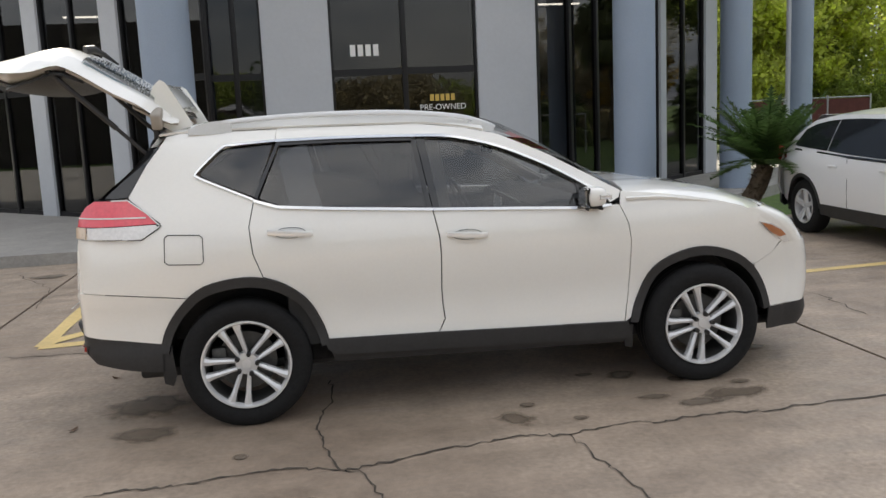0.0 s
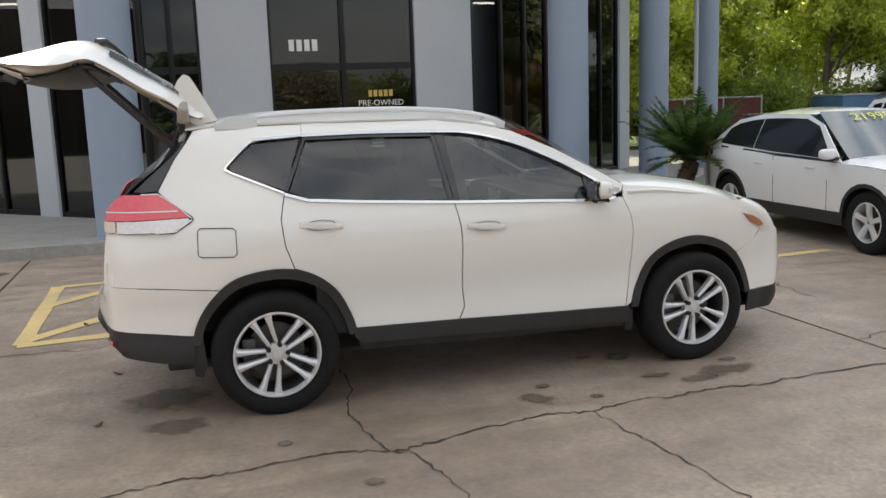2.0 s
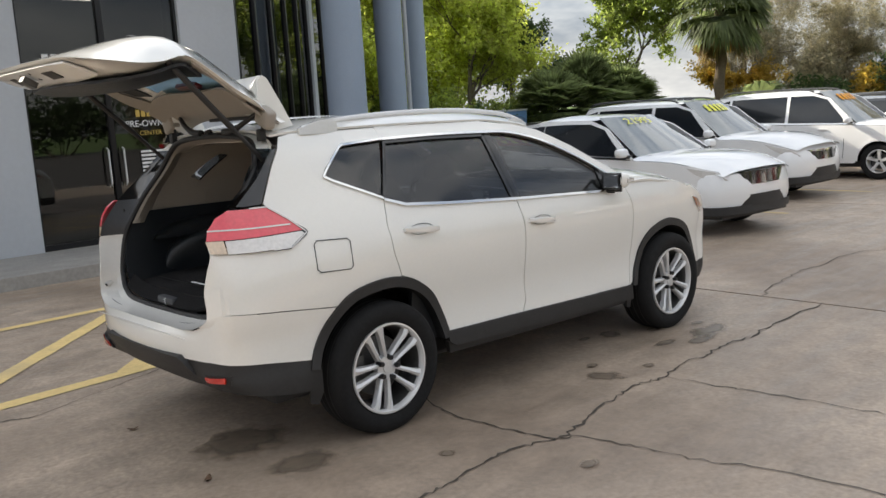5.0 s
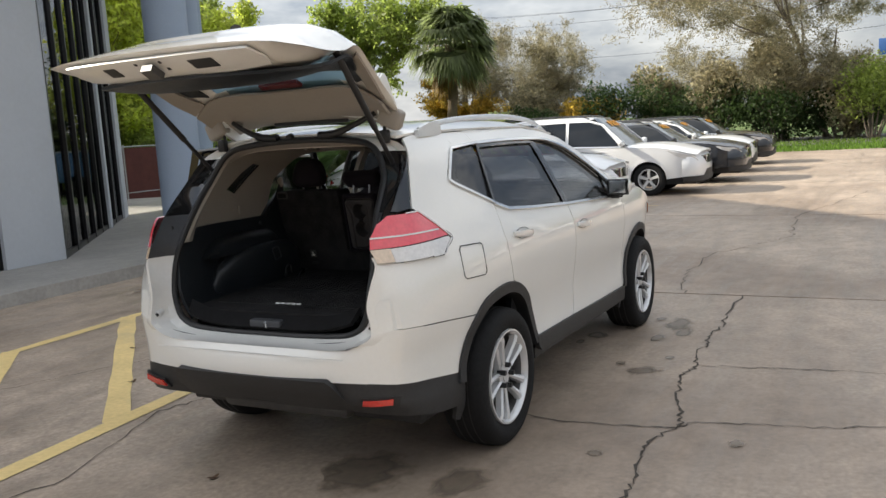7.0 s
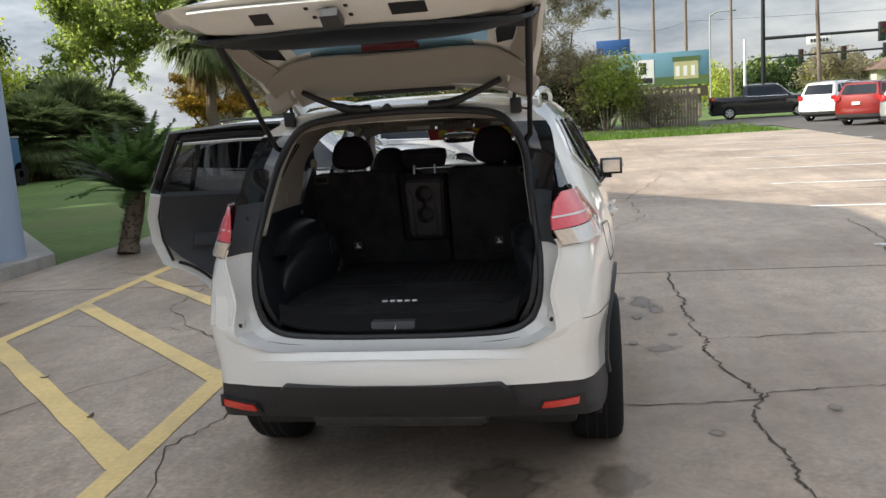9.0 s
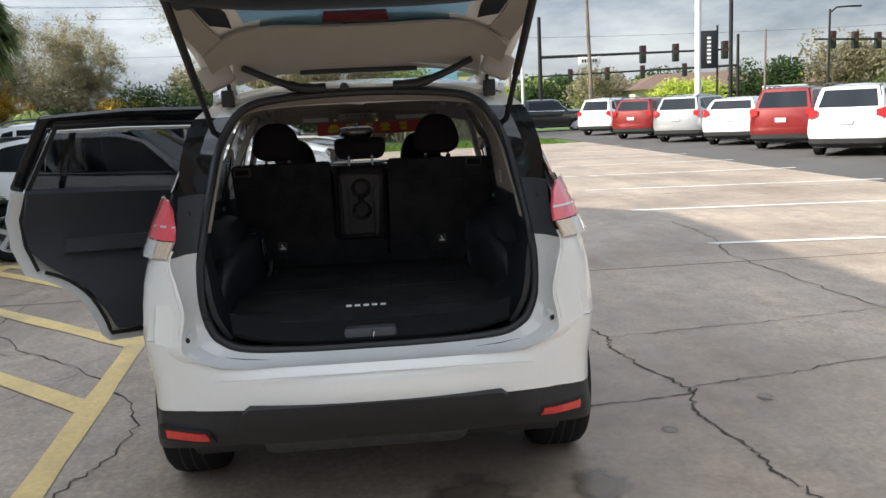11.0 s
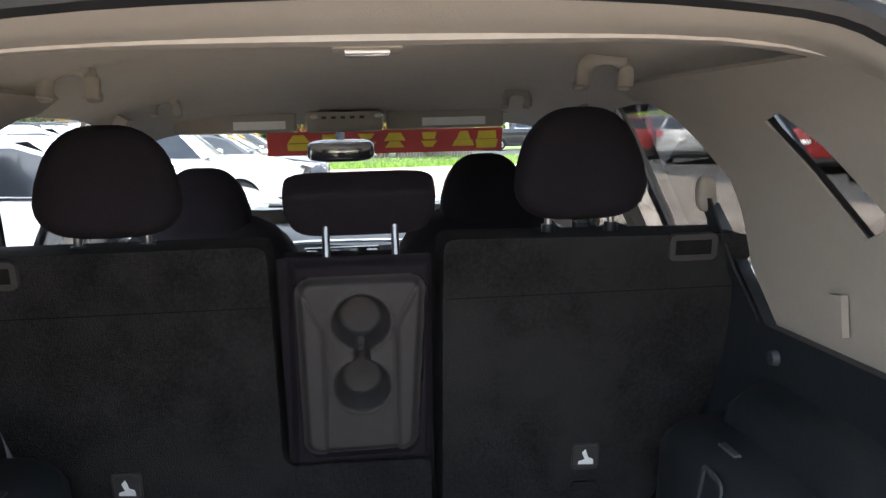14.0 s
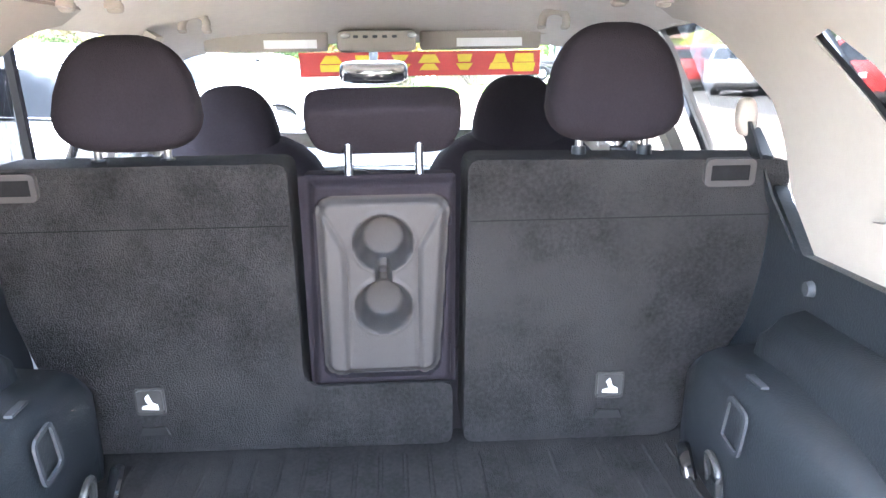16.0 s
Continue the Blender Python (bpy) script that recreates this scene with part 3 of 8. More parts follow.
def curve1(xs, ys):
    """Smooth monotone interpolation."""
    xs, ys = np.array(xs, float), np.array(ys, float)
    h, d = np.diff(xs), np.diff(ys) / np.diff(xs)
    m = np.zeros(len(xs))
    m[0], m[-1] = d[0], d[-1]
    for i in range(1, len(xs) - 1):
        if d[i - 1] * d[i] > 0:
            w1, w2 = 2 * h[i] + h[i - 1], h[i] + 2 * h[i - 1]
            m[i] = (w1 + w2) / (w1 / d[i - 1] + w2 / d[i])

    def f(x):
        x = min(max(x, xs[0]), xs[-1])
        i = min(int(np.searchsorted(xs, x, side="right")) - 1, len(xs) - 2)
        t = (x - xs[i]) / h[i]
        return float((1 + 2 * t) * (1 - t) ** 2 * ys[i] + t * (1 - t) ** 2 * h[i] * m[i] + t * t * (3 - 2 * t) * ys[i + 1] + t * t * (t - 1) * h[i] * m[i + 1])
    return f


side_w = curve1([0.2, 0.42, 0.52, 0.62, 0.74, 0.86, 0.95, 1.06, 1.15, 1.35, 1.55, 1.63, 1.70], [.855, .893, .882, .883, .901, .914, .92, .908, .875, .78, .675, .60, .45])
plan_w = curve1([-.95, -.91, -.90, -.88, -.862, -.82, -0.75, -0.55, -0.3, 0.2, 1.0, 2.2, 2.8, 3.15, 3.4, 3.55, 3.68], [-.45, -.30, -.25, -.18, -.135, -.108, -.082, -.050, -.022, 0, 0, -.01, -.03, -.08, -.17, -.28, -.5])


def half_width(x, z):
    k = 1 + (.60 * min(1, max(0, (z - .80) / .28)) if x < 0 else 0)
    return side_w(z) + plan_w(x) * k


def on_side(s, out=0.0):
    """Place on the flank of side s (-1 right, +1 left)."""
    return lambda x, z: (x, s * (half_width(x, z) + out), z)


CUT_REAR = [(0.125, .837), (0.080, .97), (0.068, 1.115), (0.102, 1.253)]
CUT_MID = [(1.085, 1.151), (1.112, 1.0), (1.118, .883), (1.115, .70), (1.120, .60), (1.129, .514), (1.089, .44)]
CUT_FRONT = [(2.188, 1.113), (2.235, 1.0), (2.252, .897), (2.248, .70), (2.238, .552), (2.213, .402)]
REAR_ARCH = smooth_line([(-.461, .451), (-.419, .579), (-.33, .704), (-.199, .806), (.018, .845), (.2, .809), (.349, .70), (.434, .544), (.464, .43)], 4)
FRONT_ARCH = smooth_line([(2.245, .40), (2.293, .547), (2.385, .714), (2.534, .799), (2.722, .826), (2.921, .774), (3.068, .67), (3.156, .534), (3.19, .40)], 4)
SILL = [(.464, .455), (1.085, .44), (2.213, .402)]
BELT = [(.102, 1.253), (.23, 1.214), (.54, 1.187), (1.085, 1.152), (1.97, 1.106), (2.135, 1.113)]
WIN_TOP = smooth_line([(.24, 1.564), (.6, 1.566), (1.03, 1.556), (1.25, 1.541), (1.515, 1.474), (1.776, 1.359), (1.95, 1.262), (2.10, 1.165), (2.135, 1.125)], 3)
QUARTER = [(.102, 1.253), (-.119, 1.352), (-.185, 1.385), (-.200, 1.41), (-.18, 1.44), (-.063, 1.535), (0.0, 1.556), (.24, 1.566)]
ROOF_EDGE = [(-.36, 1.620), (-.283, 1.632), (.26, 1.636), (1.056, 1.626), (1.325, 1.592), (1.527, 1.545), (1.79, 1.424), (2.207, 1.188)]


def arch_part(arch, lo, hi):
    return [p for p in arch if lo <= p[0] <= hi]


def shrink(outline, d):
    """Offset a closed outline inwards by d."""
    n = len(outline)
    area = sum(outline[i][0] * outline[(i + 1) % n][1] - outline[(i + 1) % n][0] * outline[i][1] for i in range(n))
    s = 1 if area > 0 else -1
    out = []
    for i in range(n):
        a, b, c = (np.array(outline[(i + k) % n]) for k in (-1, 0, 1))
        e1, e2 = b - a, c - b
        n1 = np.array((-e1[1], e1[0])) / (np.linalg.norm(e1) + 1e-9)
        n2 = np.array((-e2[1], e2[0])) / (np.linalg.norm(e2) + 1e-9)
        m = n1 + n2
        k = max(0.45, 1 + n1 @ n2)
        out.append(tuple(b + s * d * m / k))
    return out


def strip(path, w, place, thick=0.008):
    """A narrow band of width w along an open path in the panel's plane."""
    P = [np.array(p, float) for p in path]
    L, R = [], []
    for k, p in enumerate(P):
        d = P[min(k + 1, len(P) - 1)] - P[max(k - 1, 0)]
        d = d / (np.linalg.norm(d) + 1e-9)
        nrm = np.array((-d[1], d[0])) * w / 2
        L.append(tuple(p + nrm))
        R.append(tuple(p - nrm))
    bm = bmesh.new()
    vl, vr = [bm.verts.new(place(*p)) for p in L], [bm.verts.new(place(*p)) for p in R]
    for k in range(len(P) - 1):
        bm.faces.new((vl[k], vl[k + 1], vr[k + 1], vr[k]))
    bm.normal_update()
    bmesh.ops.solidify(bm, geom=bm.faces[:], thickness=thick)
    return bm


def wheel(car, x, y, s, r=0.362):
    """Tyre, split-spoke alloy and bolts; s is the outer side."""
    hub = Vector((x, y, r - 0.008))
    bm = bmesh.new()
    prof = [(.245, -.10), (.262, -.115), (.30, -.125), (.335, -.118), (.354, -.098), (r, -.06), (r, 0), (r, .06), (.354, .098), (.335, .118), (.30, .125), (.262, .115), (.245, .10)]
    lathe(bm, prof, hub, "y", 64)
    tyre = part("wheel", bm, RUBBER, car, "black tyre on a silver split-spoke alloy rim")
    for k in (-.045, 0, .045):
        bm = bmesh.new()
        lathe(bm, [(r + .001, k - .004), (r + .001, k + .004), (r - .006, k)], hub, "y", 48)
        part("tread_groove", bm, SEAL, tyre)
    bm = bmesh.new()
    o = s
    lathe(bm, [(.249, .108 * o), (.247, .118 * o), (.238, .119 * o), (.230, .104 * o), (.226, .085 * o)], hub, "y", 64)
    part("rim", bm, ALLOY, tyre)
    bm = bmesh.new()
    lathe(bm, [(.226, .085 * o), (.215, .05 * o), (.21, -.08 * o), (.245, -.10 * o)], hub, "y", 64)
    part("rim_barrel", bm, STEEL, tyre)
    for i in range(5):
        bm = bmesh.new()
        for side in (-1, 1):
            a = 2 * math.pi * i / 5 + radians(40)
            c, t = Vector((math.cos(a), 0, math.sin(a))), Vector((-math.sin(a), 0, math.cos(a)))
            rings = []
            for rr, w, dep in ((.035, .011, .084), (.10, .0135, .092), (.16, .0155, .100), (.195, .019, .106), (.236, .030, .102)):
                p = hub + c * rr + t * side * (.015 + .135 * rr + (.004 if rr > .2 else 0))
                rings.append([p + t * w * ww + Vector((0, o * (dep + dd), 0)) for ww, dd in ((-1, -.035), (-.85, -.004), (-.1, .004), (.85, -.004), (1, -.035))])
            loft(bm, rings, True, True)
        part("twin_spoke", bm, ALLOY, tyre)
    bm = bmesh.new()
    lathe(bm, [(.001, .094 * o), (.028, .093 * o), (.03, .088 * o), (.062, .084 * o), (.066, .05 * o)], hub, "y", 32)
    part("hub_cap", bm, ALLOY, tyre)
    for i in range(5):
        a = 2 * math.pi * (i + .5) / 5 + radians(40)
        bm = bmesh.new()
        p = hub + Vector((.058 * math.cos(a), o * .07, .058 * math.sin(a)))
        rod(bm, p, p + Vector((0, o * .046, 0)), .0150, .0135, 6)
        part("wheel_nut", bm, SEAL, tyre)
    bm = bmesh.new()
    lathe(bm, [(.03, .0 * o), (.165, .0 * o), (.165, -.02 * o), (.03, -.02 * o)], hub, "y", 40)
    part("brake_disc", bm, STEEL, tyre)
    bm = bmesh.new()
    box(bm, hub.x - .19, hub.x - .11, hub.y - .03 + .01 * o, hub.y + .03 + .01 * o, hub.z - .09, hub.z + .09, .01)
    part("brake_caliper", bm, STEEL, tyre)


def flank(s, car, door_open):
    """All panels of one flank; the rear door may be swung open about its front edge."""
    on = on_side(s)
    q = (CUT_REAR + QUARTER[1:] + [(.25, 1.634), (-.283, 1.632), (-.36, 1.62), (-.40, 1.56), (-.47, 1.47), (-.571, 1.30), (-.555, 1.272), (-.405, 1.158), (-.40, 1.145), (-.415, 1.132), (-.50, 1.078), (-.862, 1.083), (-.878, 1.0), (-.893, .90), (-.898, .803), (-.60, .778), (-.268, .744)]
         + [(x * .95, .36 + (z - .36) * .95) for x, z in arch_part(REAR_ARCH, -.27, .115)])
    part("quarter_panel", sheet(shrink(q, .002), on), PEARL, car)
    top = [p for p in ROOF_EDGE if p[0] > 0.2]
    part("roof_side_rail", sheet(WIN_TOP + [(2.19, 1.15)] + top[::-1] + [(.25, 1.634)], on), PEARL, car)
    part("black_pillar", sheet([(-.40, 1.565), (-.47, 1.474), (-.575, 1.30), (-.66, 1.295), (-.70, 1.30), (-.56, 1.42), (-.44, 1.55)], on_side(s, -.004)), GLOSSBLACK, car, "gloss black rear pillar trim")
    # tail light in two lenses
    red = [(-.755, 1.288), (-.571, 1.284), (-.47, 1.21), (-.42, 1.158), (-.862, 1.150), (-.850, 1.20), (-.810, 1.255)]
    def lens(out):
        return lambda x, z: (x, s * (half_width(x, z) + out + .024 * max(0, math.sin(math.pi * min(1, max(0, (-x - .45) / .41)))) ** 1.2), z)

    light = part("tail_light", sheet(red, lens(.004), .03, .010), REDLENS, car, "red and clear wraparound tail light")
    part("clear_lens", sheet([(-.800, 1.147), (-.425, 1.153), (-.412, 1.141), (-.505, 1.086), (-.800, 1.086)], lens(.004), .03, .010), PALELENS, light)
    part("turn_lens", sheet([(-.862, 1.147), (-.803, 1.147), (-.803, 1.088), (-.858, 1.089)], lens(.004), .02, .010), TURNLENS, light, "ribbed faintly amber turn lens")
    part("lens_line", strip([(-.852, 1.197), (-.80, 1.197), (-.74, 1.196), (-.65, 1.195), (-.56, 1.194), (-.475, 1.192)], .007, lens(.0055), .003), PALELENS, light)
    part("lens_rim", strip([(-.660, 1.287), (-.571, 1.286), (-.52, 1.249), (-.47, 1.212), (-.407, 1.152), (-.404, 1.143), (-.45, 1.114), (-.50, 1.083), (-.60, 1.083)], .006, lens(.005), .004), PALELENS, light)
    part("light_surround", strip([(-.575, 1.295), (-.555, 1.276), (-.402, 1.156), (-.398, 1.145), (-.41, 1.132), (-.503, 1.076), (-.58, 1.077)], .006, on_side(s, .001), .006), CLAD, light)
    if s < 0:
        cap = [(-.365, 1.095), (-.195, 1.087), (-.18, 1.072), (-.183, .945), (-.20, .93), (-.37, .938), (-.388, .953), (-.382, 1.08)]
        part("fuel_cap_gap", strip(cap + cap[:1], .0045, on_side(s, .0012), .002), SEAL, car)
    # rear door
    turn = Matrix.Identity(4)
    if door_open:
        hinge = Vector((1.10, s * .885, 0))
        turn = Matrix.Translation(hinge) @ Matrix.Rotation(radians(-61 * s), 4, "Z") @ Matrix.Translation(-hinge)
    arch_r = [p for p in REAR_ARCH if p[0] > .14 and p[1] > .46]
    d = CUT_REAR + [(.23, 1.214), (.54, 1.187)] + CUT_MID + [(.46, .455)] + arch_r[::-1]
    door = part("rear_door", xform(sheet(shrink(d, .0035), on, .07, .02), turn), PEARL, car, "white rear door, " + ("swung wide open" if door_open else "closed"))
    glass_r = [(.245, 1.216), (.54, 1.196), (1.055, 1.162), (1.005, 1.545), (.60, 1.557), (.27, 1.555), (.135, 1.262)]
    part("window_glass", xform(sheet(glass_r, on_side(s, -.012), .1, .004), turn), TINT, door, "dark tinted window")
    part("window_frame", xform(strip([(.115, 1.262), (.25, 1.545), (.60, 1.548), (1.01, 1.538)], .02, on_side(s, -.008), .012), turn), GLOSSBLACK, door)
    part("pillar_cover", xform(sheet([(1.005, 1.55), (1.03, 1.551), (1.085, 1.155), (1.055, 1.158)], on_side(s, -.003)), turn), GLOSSBLACK, door)
    part("chrome_strip", xform(strip([(.10, 1.250), (.23, 1.209), (.54, 1.183), (1.085, 1.147)], .015, on_side(s, .004), .01), turn), CHROME, door)
    handle(door, s, .165, .41, 1.082, 1.062, turn)
    if door_open:
        card = [(.135, 1.262), (.54, 1.240), (1.05, 1.205), (1.09, .88), (1.08, .50), (.50, .50), (.46, .60), (.36, .74), (.21, .86), (.13, .95), (.11, 1.10)]
        trim = part("door_trim", xform(sheet(card, on_side(s, -.085), .08, .05), turn), DOORTRIM_LIT, door, "black moulded inner door trim")
        part("armrest", xform(sheet([(.28, .93), (.95, .90), (.95, .97), (.30, 1.0)], on_side(s, -.125), .1, .05), turn), DOORTRIM_LIT, trim)
        part("grip", xform(sheet([(.55, 1.01), (.92, .99), (.90, 1.04), (.62, 1.06)], on_side(s, -.10), .1, .02), turn), GREYPLASTIC, trim)
        edge = CUT_REAR[:1] + CUT_REAR[1:] + [(.25, 1.575), (.60, 1.578), (1.03, 1.566), (1.09, 1.151)] + CUT_MID[1:] + [(.46, .455)] + arch_r[::-1]
        part("inner_frame", xform(strip([(.102, 1.253), (.068, 1.115), (.080, .97), (.125, .837)] + [(x - .0, z) for x, z in arch_r] + [(.47, .455), (1.09, .445)], .055, on_side(s, -.055), .03), turn), BODYPRIMER, door)
        part("sash_line", xform(strip([(.150, 1.262), (.268, 1.535), (.60, 1.538), (1.0, 1.528)], .012, on_side(s, -.04), .01), turn), BODYPRIMER, door)
        part("upper_sash", xform(strip([(.10, 1.262), (.225, 1.585), (.60, 1.605), (1.04, 1.60)], .055, on_side(s, -.03), .02), turn), GLOSSBLACK, door, "black upper window frame")
        part("glass_divider", xform(strip([(.30, 1.215), (.37, 1.545)], .025, on_side(s, -.02), .02), turn), GLOSSBLACK, door)
        part("door_seal", xform(strip([(p[0] * .93 + .045, p[1] * .97 + .03) for p in edge], .018, on_side(s, -.088), .012), turn), SEAL, door)
    # front door
    d = CUT_MID[::-1] + [(1.97, 1.106), (2.135, 1.113)] + CUT_FRONT + [(1.6, .423)]
    door = part("front_door", sheet(shrink(d, .0035), on, .07, .02), PEARL, car)
    glass_f = [(1.11, 1.158), (1.60, 1.133), (1.97, 1.114), (2.04, 1.115), (1.93, 1.250), (1.776, 1.342), (1.515, 1.458), (1.25, 1.526), (1.075, 1.543)]
    part("window_glass", sheet(glass_f, on_side(s, -.012), .1, .004), FRONTTINT, door, "tinted window")
    part("window_frame", strip([(1.06, 1.553), (1.25, 1.534), (1.515, 1.466), (1.776, 1.350), (1.94, 1.256), (2.06, 1.17)], .014, on_side(s, -.008), .012), GLOSSBLACK, door)
    part("pillar_cover", sheet([(1.035, 1.551), (1.085, 1.548), (1.125, 1.157), (1.09, 1.155)], on_side(s, -.003)), GLOSSBLACK, door)
    part("mirror_triangle", sheet([(1.96, 1.116), (2.125, 1.118), (2.05, 1.175), (1.94, 1.255)], on_side(s, -.002)), GLOSSBLACK, door)
    part("chrome_strip", strip([(1.085, 1.147), (1.6, 1.122), (1.97, 1.101), (2.135, 1.108)], .015, on_side(s, .004), .01), CHROME, door)
    handle(door, s, 1.152, 1.388, 1.008, .99, Matrix.Identity(4))
    mirror(door, s)
    # quarter glass and chrome round the windows
    part("quarter_glass", sheet([(.11, 1.272), (-.11, 1.362), (-.175, 1.395), (-.18, 1.412), (-.05, 1.53), (.01, 1.545), (.225, 1.553)], on_side(s, -.010), .1, .004), TINT, car, "dark tinted rear quarter window")
    part("chrome_strip", strip(smooth_line([(.10, 1.257), (-.119, 1.354), (-.19, 1.389), (-.198, 1.415), (-.063, 1.537), (0, 1.553), (.24, 1.566)], 4), .011, on_side(s, .005), .008), CHROME, car)
    part("chrome_strip", strip(WIN_TOP[:-2], .014, on_side(s, .005), .01), CHROME, car)
    # front wing
    f = [(2.192, 1.113), (2.207, 1.186), (2.42, 1.163), (2.6, 1.137), (2.8, 1.10), (2.972, 1.055), (3.10, .99), (3.085, .945), (3.175, .872), (3.27, .82), (3.20, .74), (3.07, .68)] + [p for p in FRONT_ARCH if p[0] < 3.06 and p[1] > .41][::-1] + [(2.216, .402)] + CUT_FRONT[:-1][::-1]
    part("front_wing", sheet(shrink(f, .002), on), PEARL, car)
    hl = [(3.09, .947), (3.19, .925), (3.30, .87), (3.38, .80), (3.30, .795), (3.18, .868)]
    part("headlight", sheet(hl, on_side(s, .004), .05, .03), PALELENS, car, "clear headlight with amber corner")
    part("corner_lamp", sheet([(3.10, .940), (3.17, .922), (3.26, .880), (3.30, .845), (3.25, .838), (3.18, .872)], on_side(s, .012), .05, .01), AMBER, car)
    # bumper ends
    # black cladding: arches, sill
    for arch, grow in ((REAR_ARCH, .048), (FRONT_ARCH, .048)):
        cx = sum(p[0] for p in arch) / len(arch)
        inner = [(cx + (x - cx) * .90, (z - .36) * .885 + .36) for x, z in arch]
        part("arch_cladding", sheet(arch + inner[::-1], on_side(s, .014), .06, .03), CLAD, car)
        liner = bmesh.new()
        c = Vector((cx, 0, .36))
        pts = [(x, z) for x, z in inner]
        a = [liner.verts.new((x, s * (half_width(x, z) - .0), z)) for x, z in pts]
        b = [liner.verts.new((x, s * .52, z)) for x, z in pts]
        for k in range(len(pts) - 1):
            liner.faces.new((a[k], a[k + 1], b[k + 1], b[k]))
        liner.faces.new([liner.verts.new((x, s * .53, z)) for x, z in pts])
        part("arch_liner", liner, SEAL, car)
    sill = [(.44, .46), (1.085, .446), (2.23, .407), (2.26, .30), (1.08, .345), (.50, .365), (.45, .40)]
    part("sill_cladding", sheet(sill, on_side(s, .016), .07, .03), CLAD, car)
    part("sill_step", sheet([(.47, .385), (2.24, .322), (2.24, .27), (.49, .315)], on_side(s, -.02), .1, .03), CLAD, car)
    part("mud_flap", sheet([(-.47, .48), (-.40, .50), (-.385, .31), (-.41, .245), (-.455, .26)], on_side(s, -.01), .07, .02), CLAD, car)
    part("mud_flap", sheet([(2.20, .38), (2.27, .38), (2.275, .23), (2.23, .24)], on_side(s, -.01), .07, .02), CLAD, car)
    # roof rail
    line = smooth_line([(-.22, 1.655), (-.12, 1.672), (.06, 1.690), (.35, 1.702), (.68, 1.703), (1.0, 1.692), (1.298, 1.660), (1.45, 1.62), (1.53, 1.585)], 3)
    bm = bmesh.new()
    tube(bm, [(x, s * (.585 - max(0, x - 1.2) * .05), z + .001) for x, z in line], [.011 + .004 * (1 - abs(k / len(line) - .5) * 2) for k in range(len(line))], 8, squash=1.2)
    rail = part("roof_rail", bm, ALLOY, car, "silver raised roof rail")
    for x0, x1, z in ((-.24, .0, 1.650), (1.30, 1.52, 1.592)):
        part("rail_foot", loft(bmesh.new(), [[(x, s * .582 + dy * (.022 - .008 * w), z - .03 + dz * (.03 + h)) for dy, dz in ((-1, 0), (-.8, 1), (.8, 1), (1, 0))] for x, w, h in ((x0, 1, .005), (x0 + .05, .6, .022), ((x0 + x1) / 2, .3, .040 if x0 < 0 else .045), (x1 - .05, .5, .044 if x0 < 0 else .020), (x1, .8, .046 if x0 < 0 else .002))], True, True), ALLOY, rail)
    for x in (0.0, 2.706):
        wheel(car, x, s * .80, s)


def handle(door, s, x0, x1, z0, z1, turn):
    n = 9
    rings = []
    for k in range(n):
        t = k / (n - 1)
        x, z = x0 + (x1 - x0) * t, z0 + (z1 - z0) * t
        bow = .007 + .026 * math.sin(math.pi * t) ** .6
        w = .012 + .006 * math.sin(math.pi * t)
        y = half_width(x, z)
        rings.append([(x, s * (y + bow + dy), z + dz) for dy, dz in ((.008, 0), (.004, w), (-.006, w), (-.009, 0), (-.006, -w), (.004, -w))])
    bm = bmesh.new()
    loft(bm, rings, True, True)
    h = part("door_handle", xform(bm, turn), PEARLCHROME, door, "bright white door handle")
    cup = [((x0 + x1) / 2 + .085 * math.cos(a), (z0 + z1) / 2 + .028 * math.sin(a)) for a in (2 * math.pi * k / 20 for k in range(20))]
    # dark ring painted on the flat oval for shade at the dish's rim
    part("recess_edge", xform(strip(cup + cup[:1], .0025, on_side(s, .0025), .002), turn), GREYPLASTIC, h)
    part("handle_recess", xform(sheet(cup, on_side(s, .0015), .1, .002), turn), BODYPRIMER, h)


def mirror(door, s):
    bm = bmesh.new()
    pillow(bm, 2.0, s * (half_width(2.0, 1.17) + .090), 1.172, .075, .080, .056, 3.2)
    for v in bm.verts:
        if v.co.x < 1.96:
            v.co.x = 1.955 + (v.co.x - 1.915) * .1
    m = part("door_mirror", bm, PEARL, door, "white door mirror on a black foot")
    part("mirror_cover", B(1.945, 1.962, s * (half_width(2, 1.17) + .024), s * (half_width(2, 1.17) + .156), 1.124, 1.218, bevel=.02), GLOSSBLACK, m, "gloss black mirror frame")
    part("mirror_glass", B(1.940, 1.946, s * (half_width(2, 1.17) + .034), s * (half_width(2, 1.17) + .146), 1.131, 1.210, bevel=.002), CHROME, m)
    part("mirror_foot", B(1.98, 2.06, s * (half_width(2, 1.17) - .03), s * (half_width(2, 1.17) + .08), 1.10, 1.135, bevel=.012), CLAD, m)
    part("turn_signal", B(2.02, 2.085, s * (half_width(2, 1.17) + .105), s * (half_width(2, 1.17) + .170), 1.163, 1.180, bevel=.006), PALELENS, m)


# charcoal trim made paler, with the sky's light on the open door painted in
DOORTRIM_LIT = mat("skylit_door_trim", (0.036, 0.039, 0.046), 0.5, 0, 0.12, 12, 0.12, 300)
FRONTTINT = glass("light_tint_glass", (0.03, 0.04, 0.045), 0.30, 0.02, 0.09)
PEARLCHROME = mat("bright_handle", (0.86, 0.86, 0.85), 0.16, 0.35, 0.02, 10, coat=1.0)
suv = thing("sport_utility_vehicle", "pearl white sport utility vehicle with tailgate and one rear door open", "car")
flank(-1, suv, False)
flank(1, suv, True)

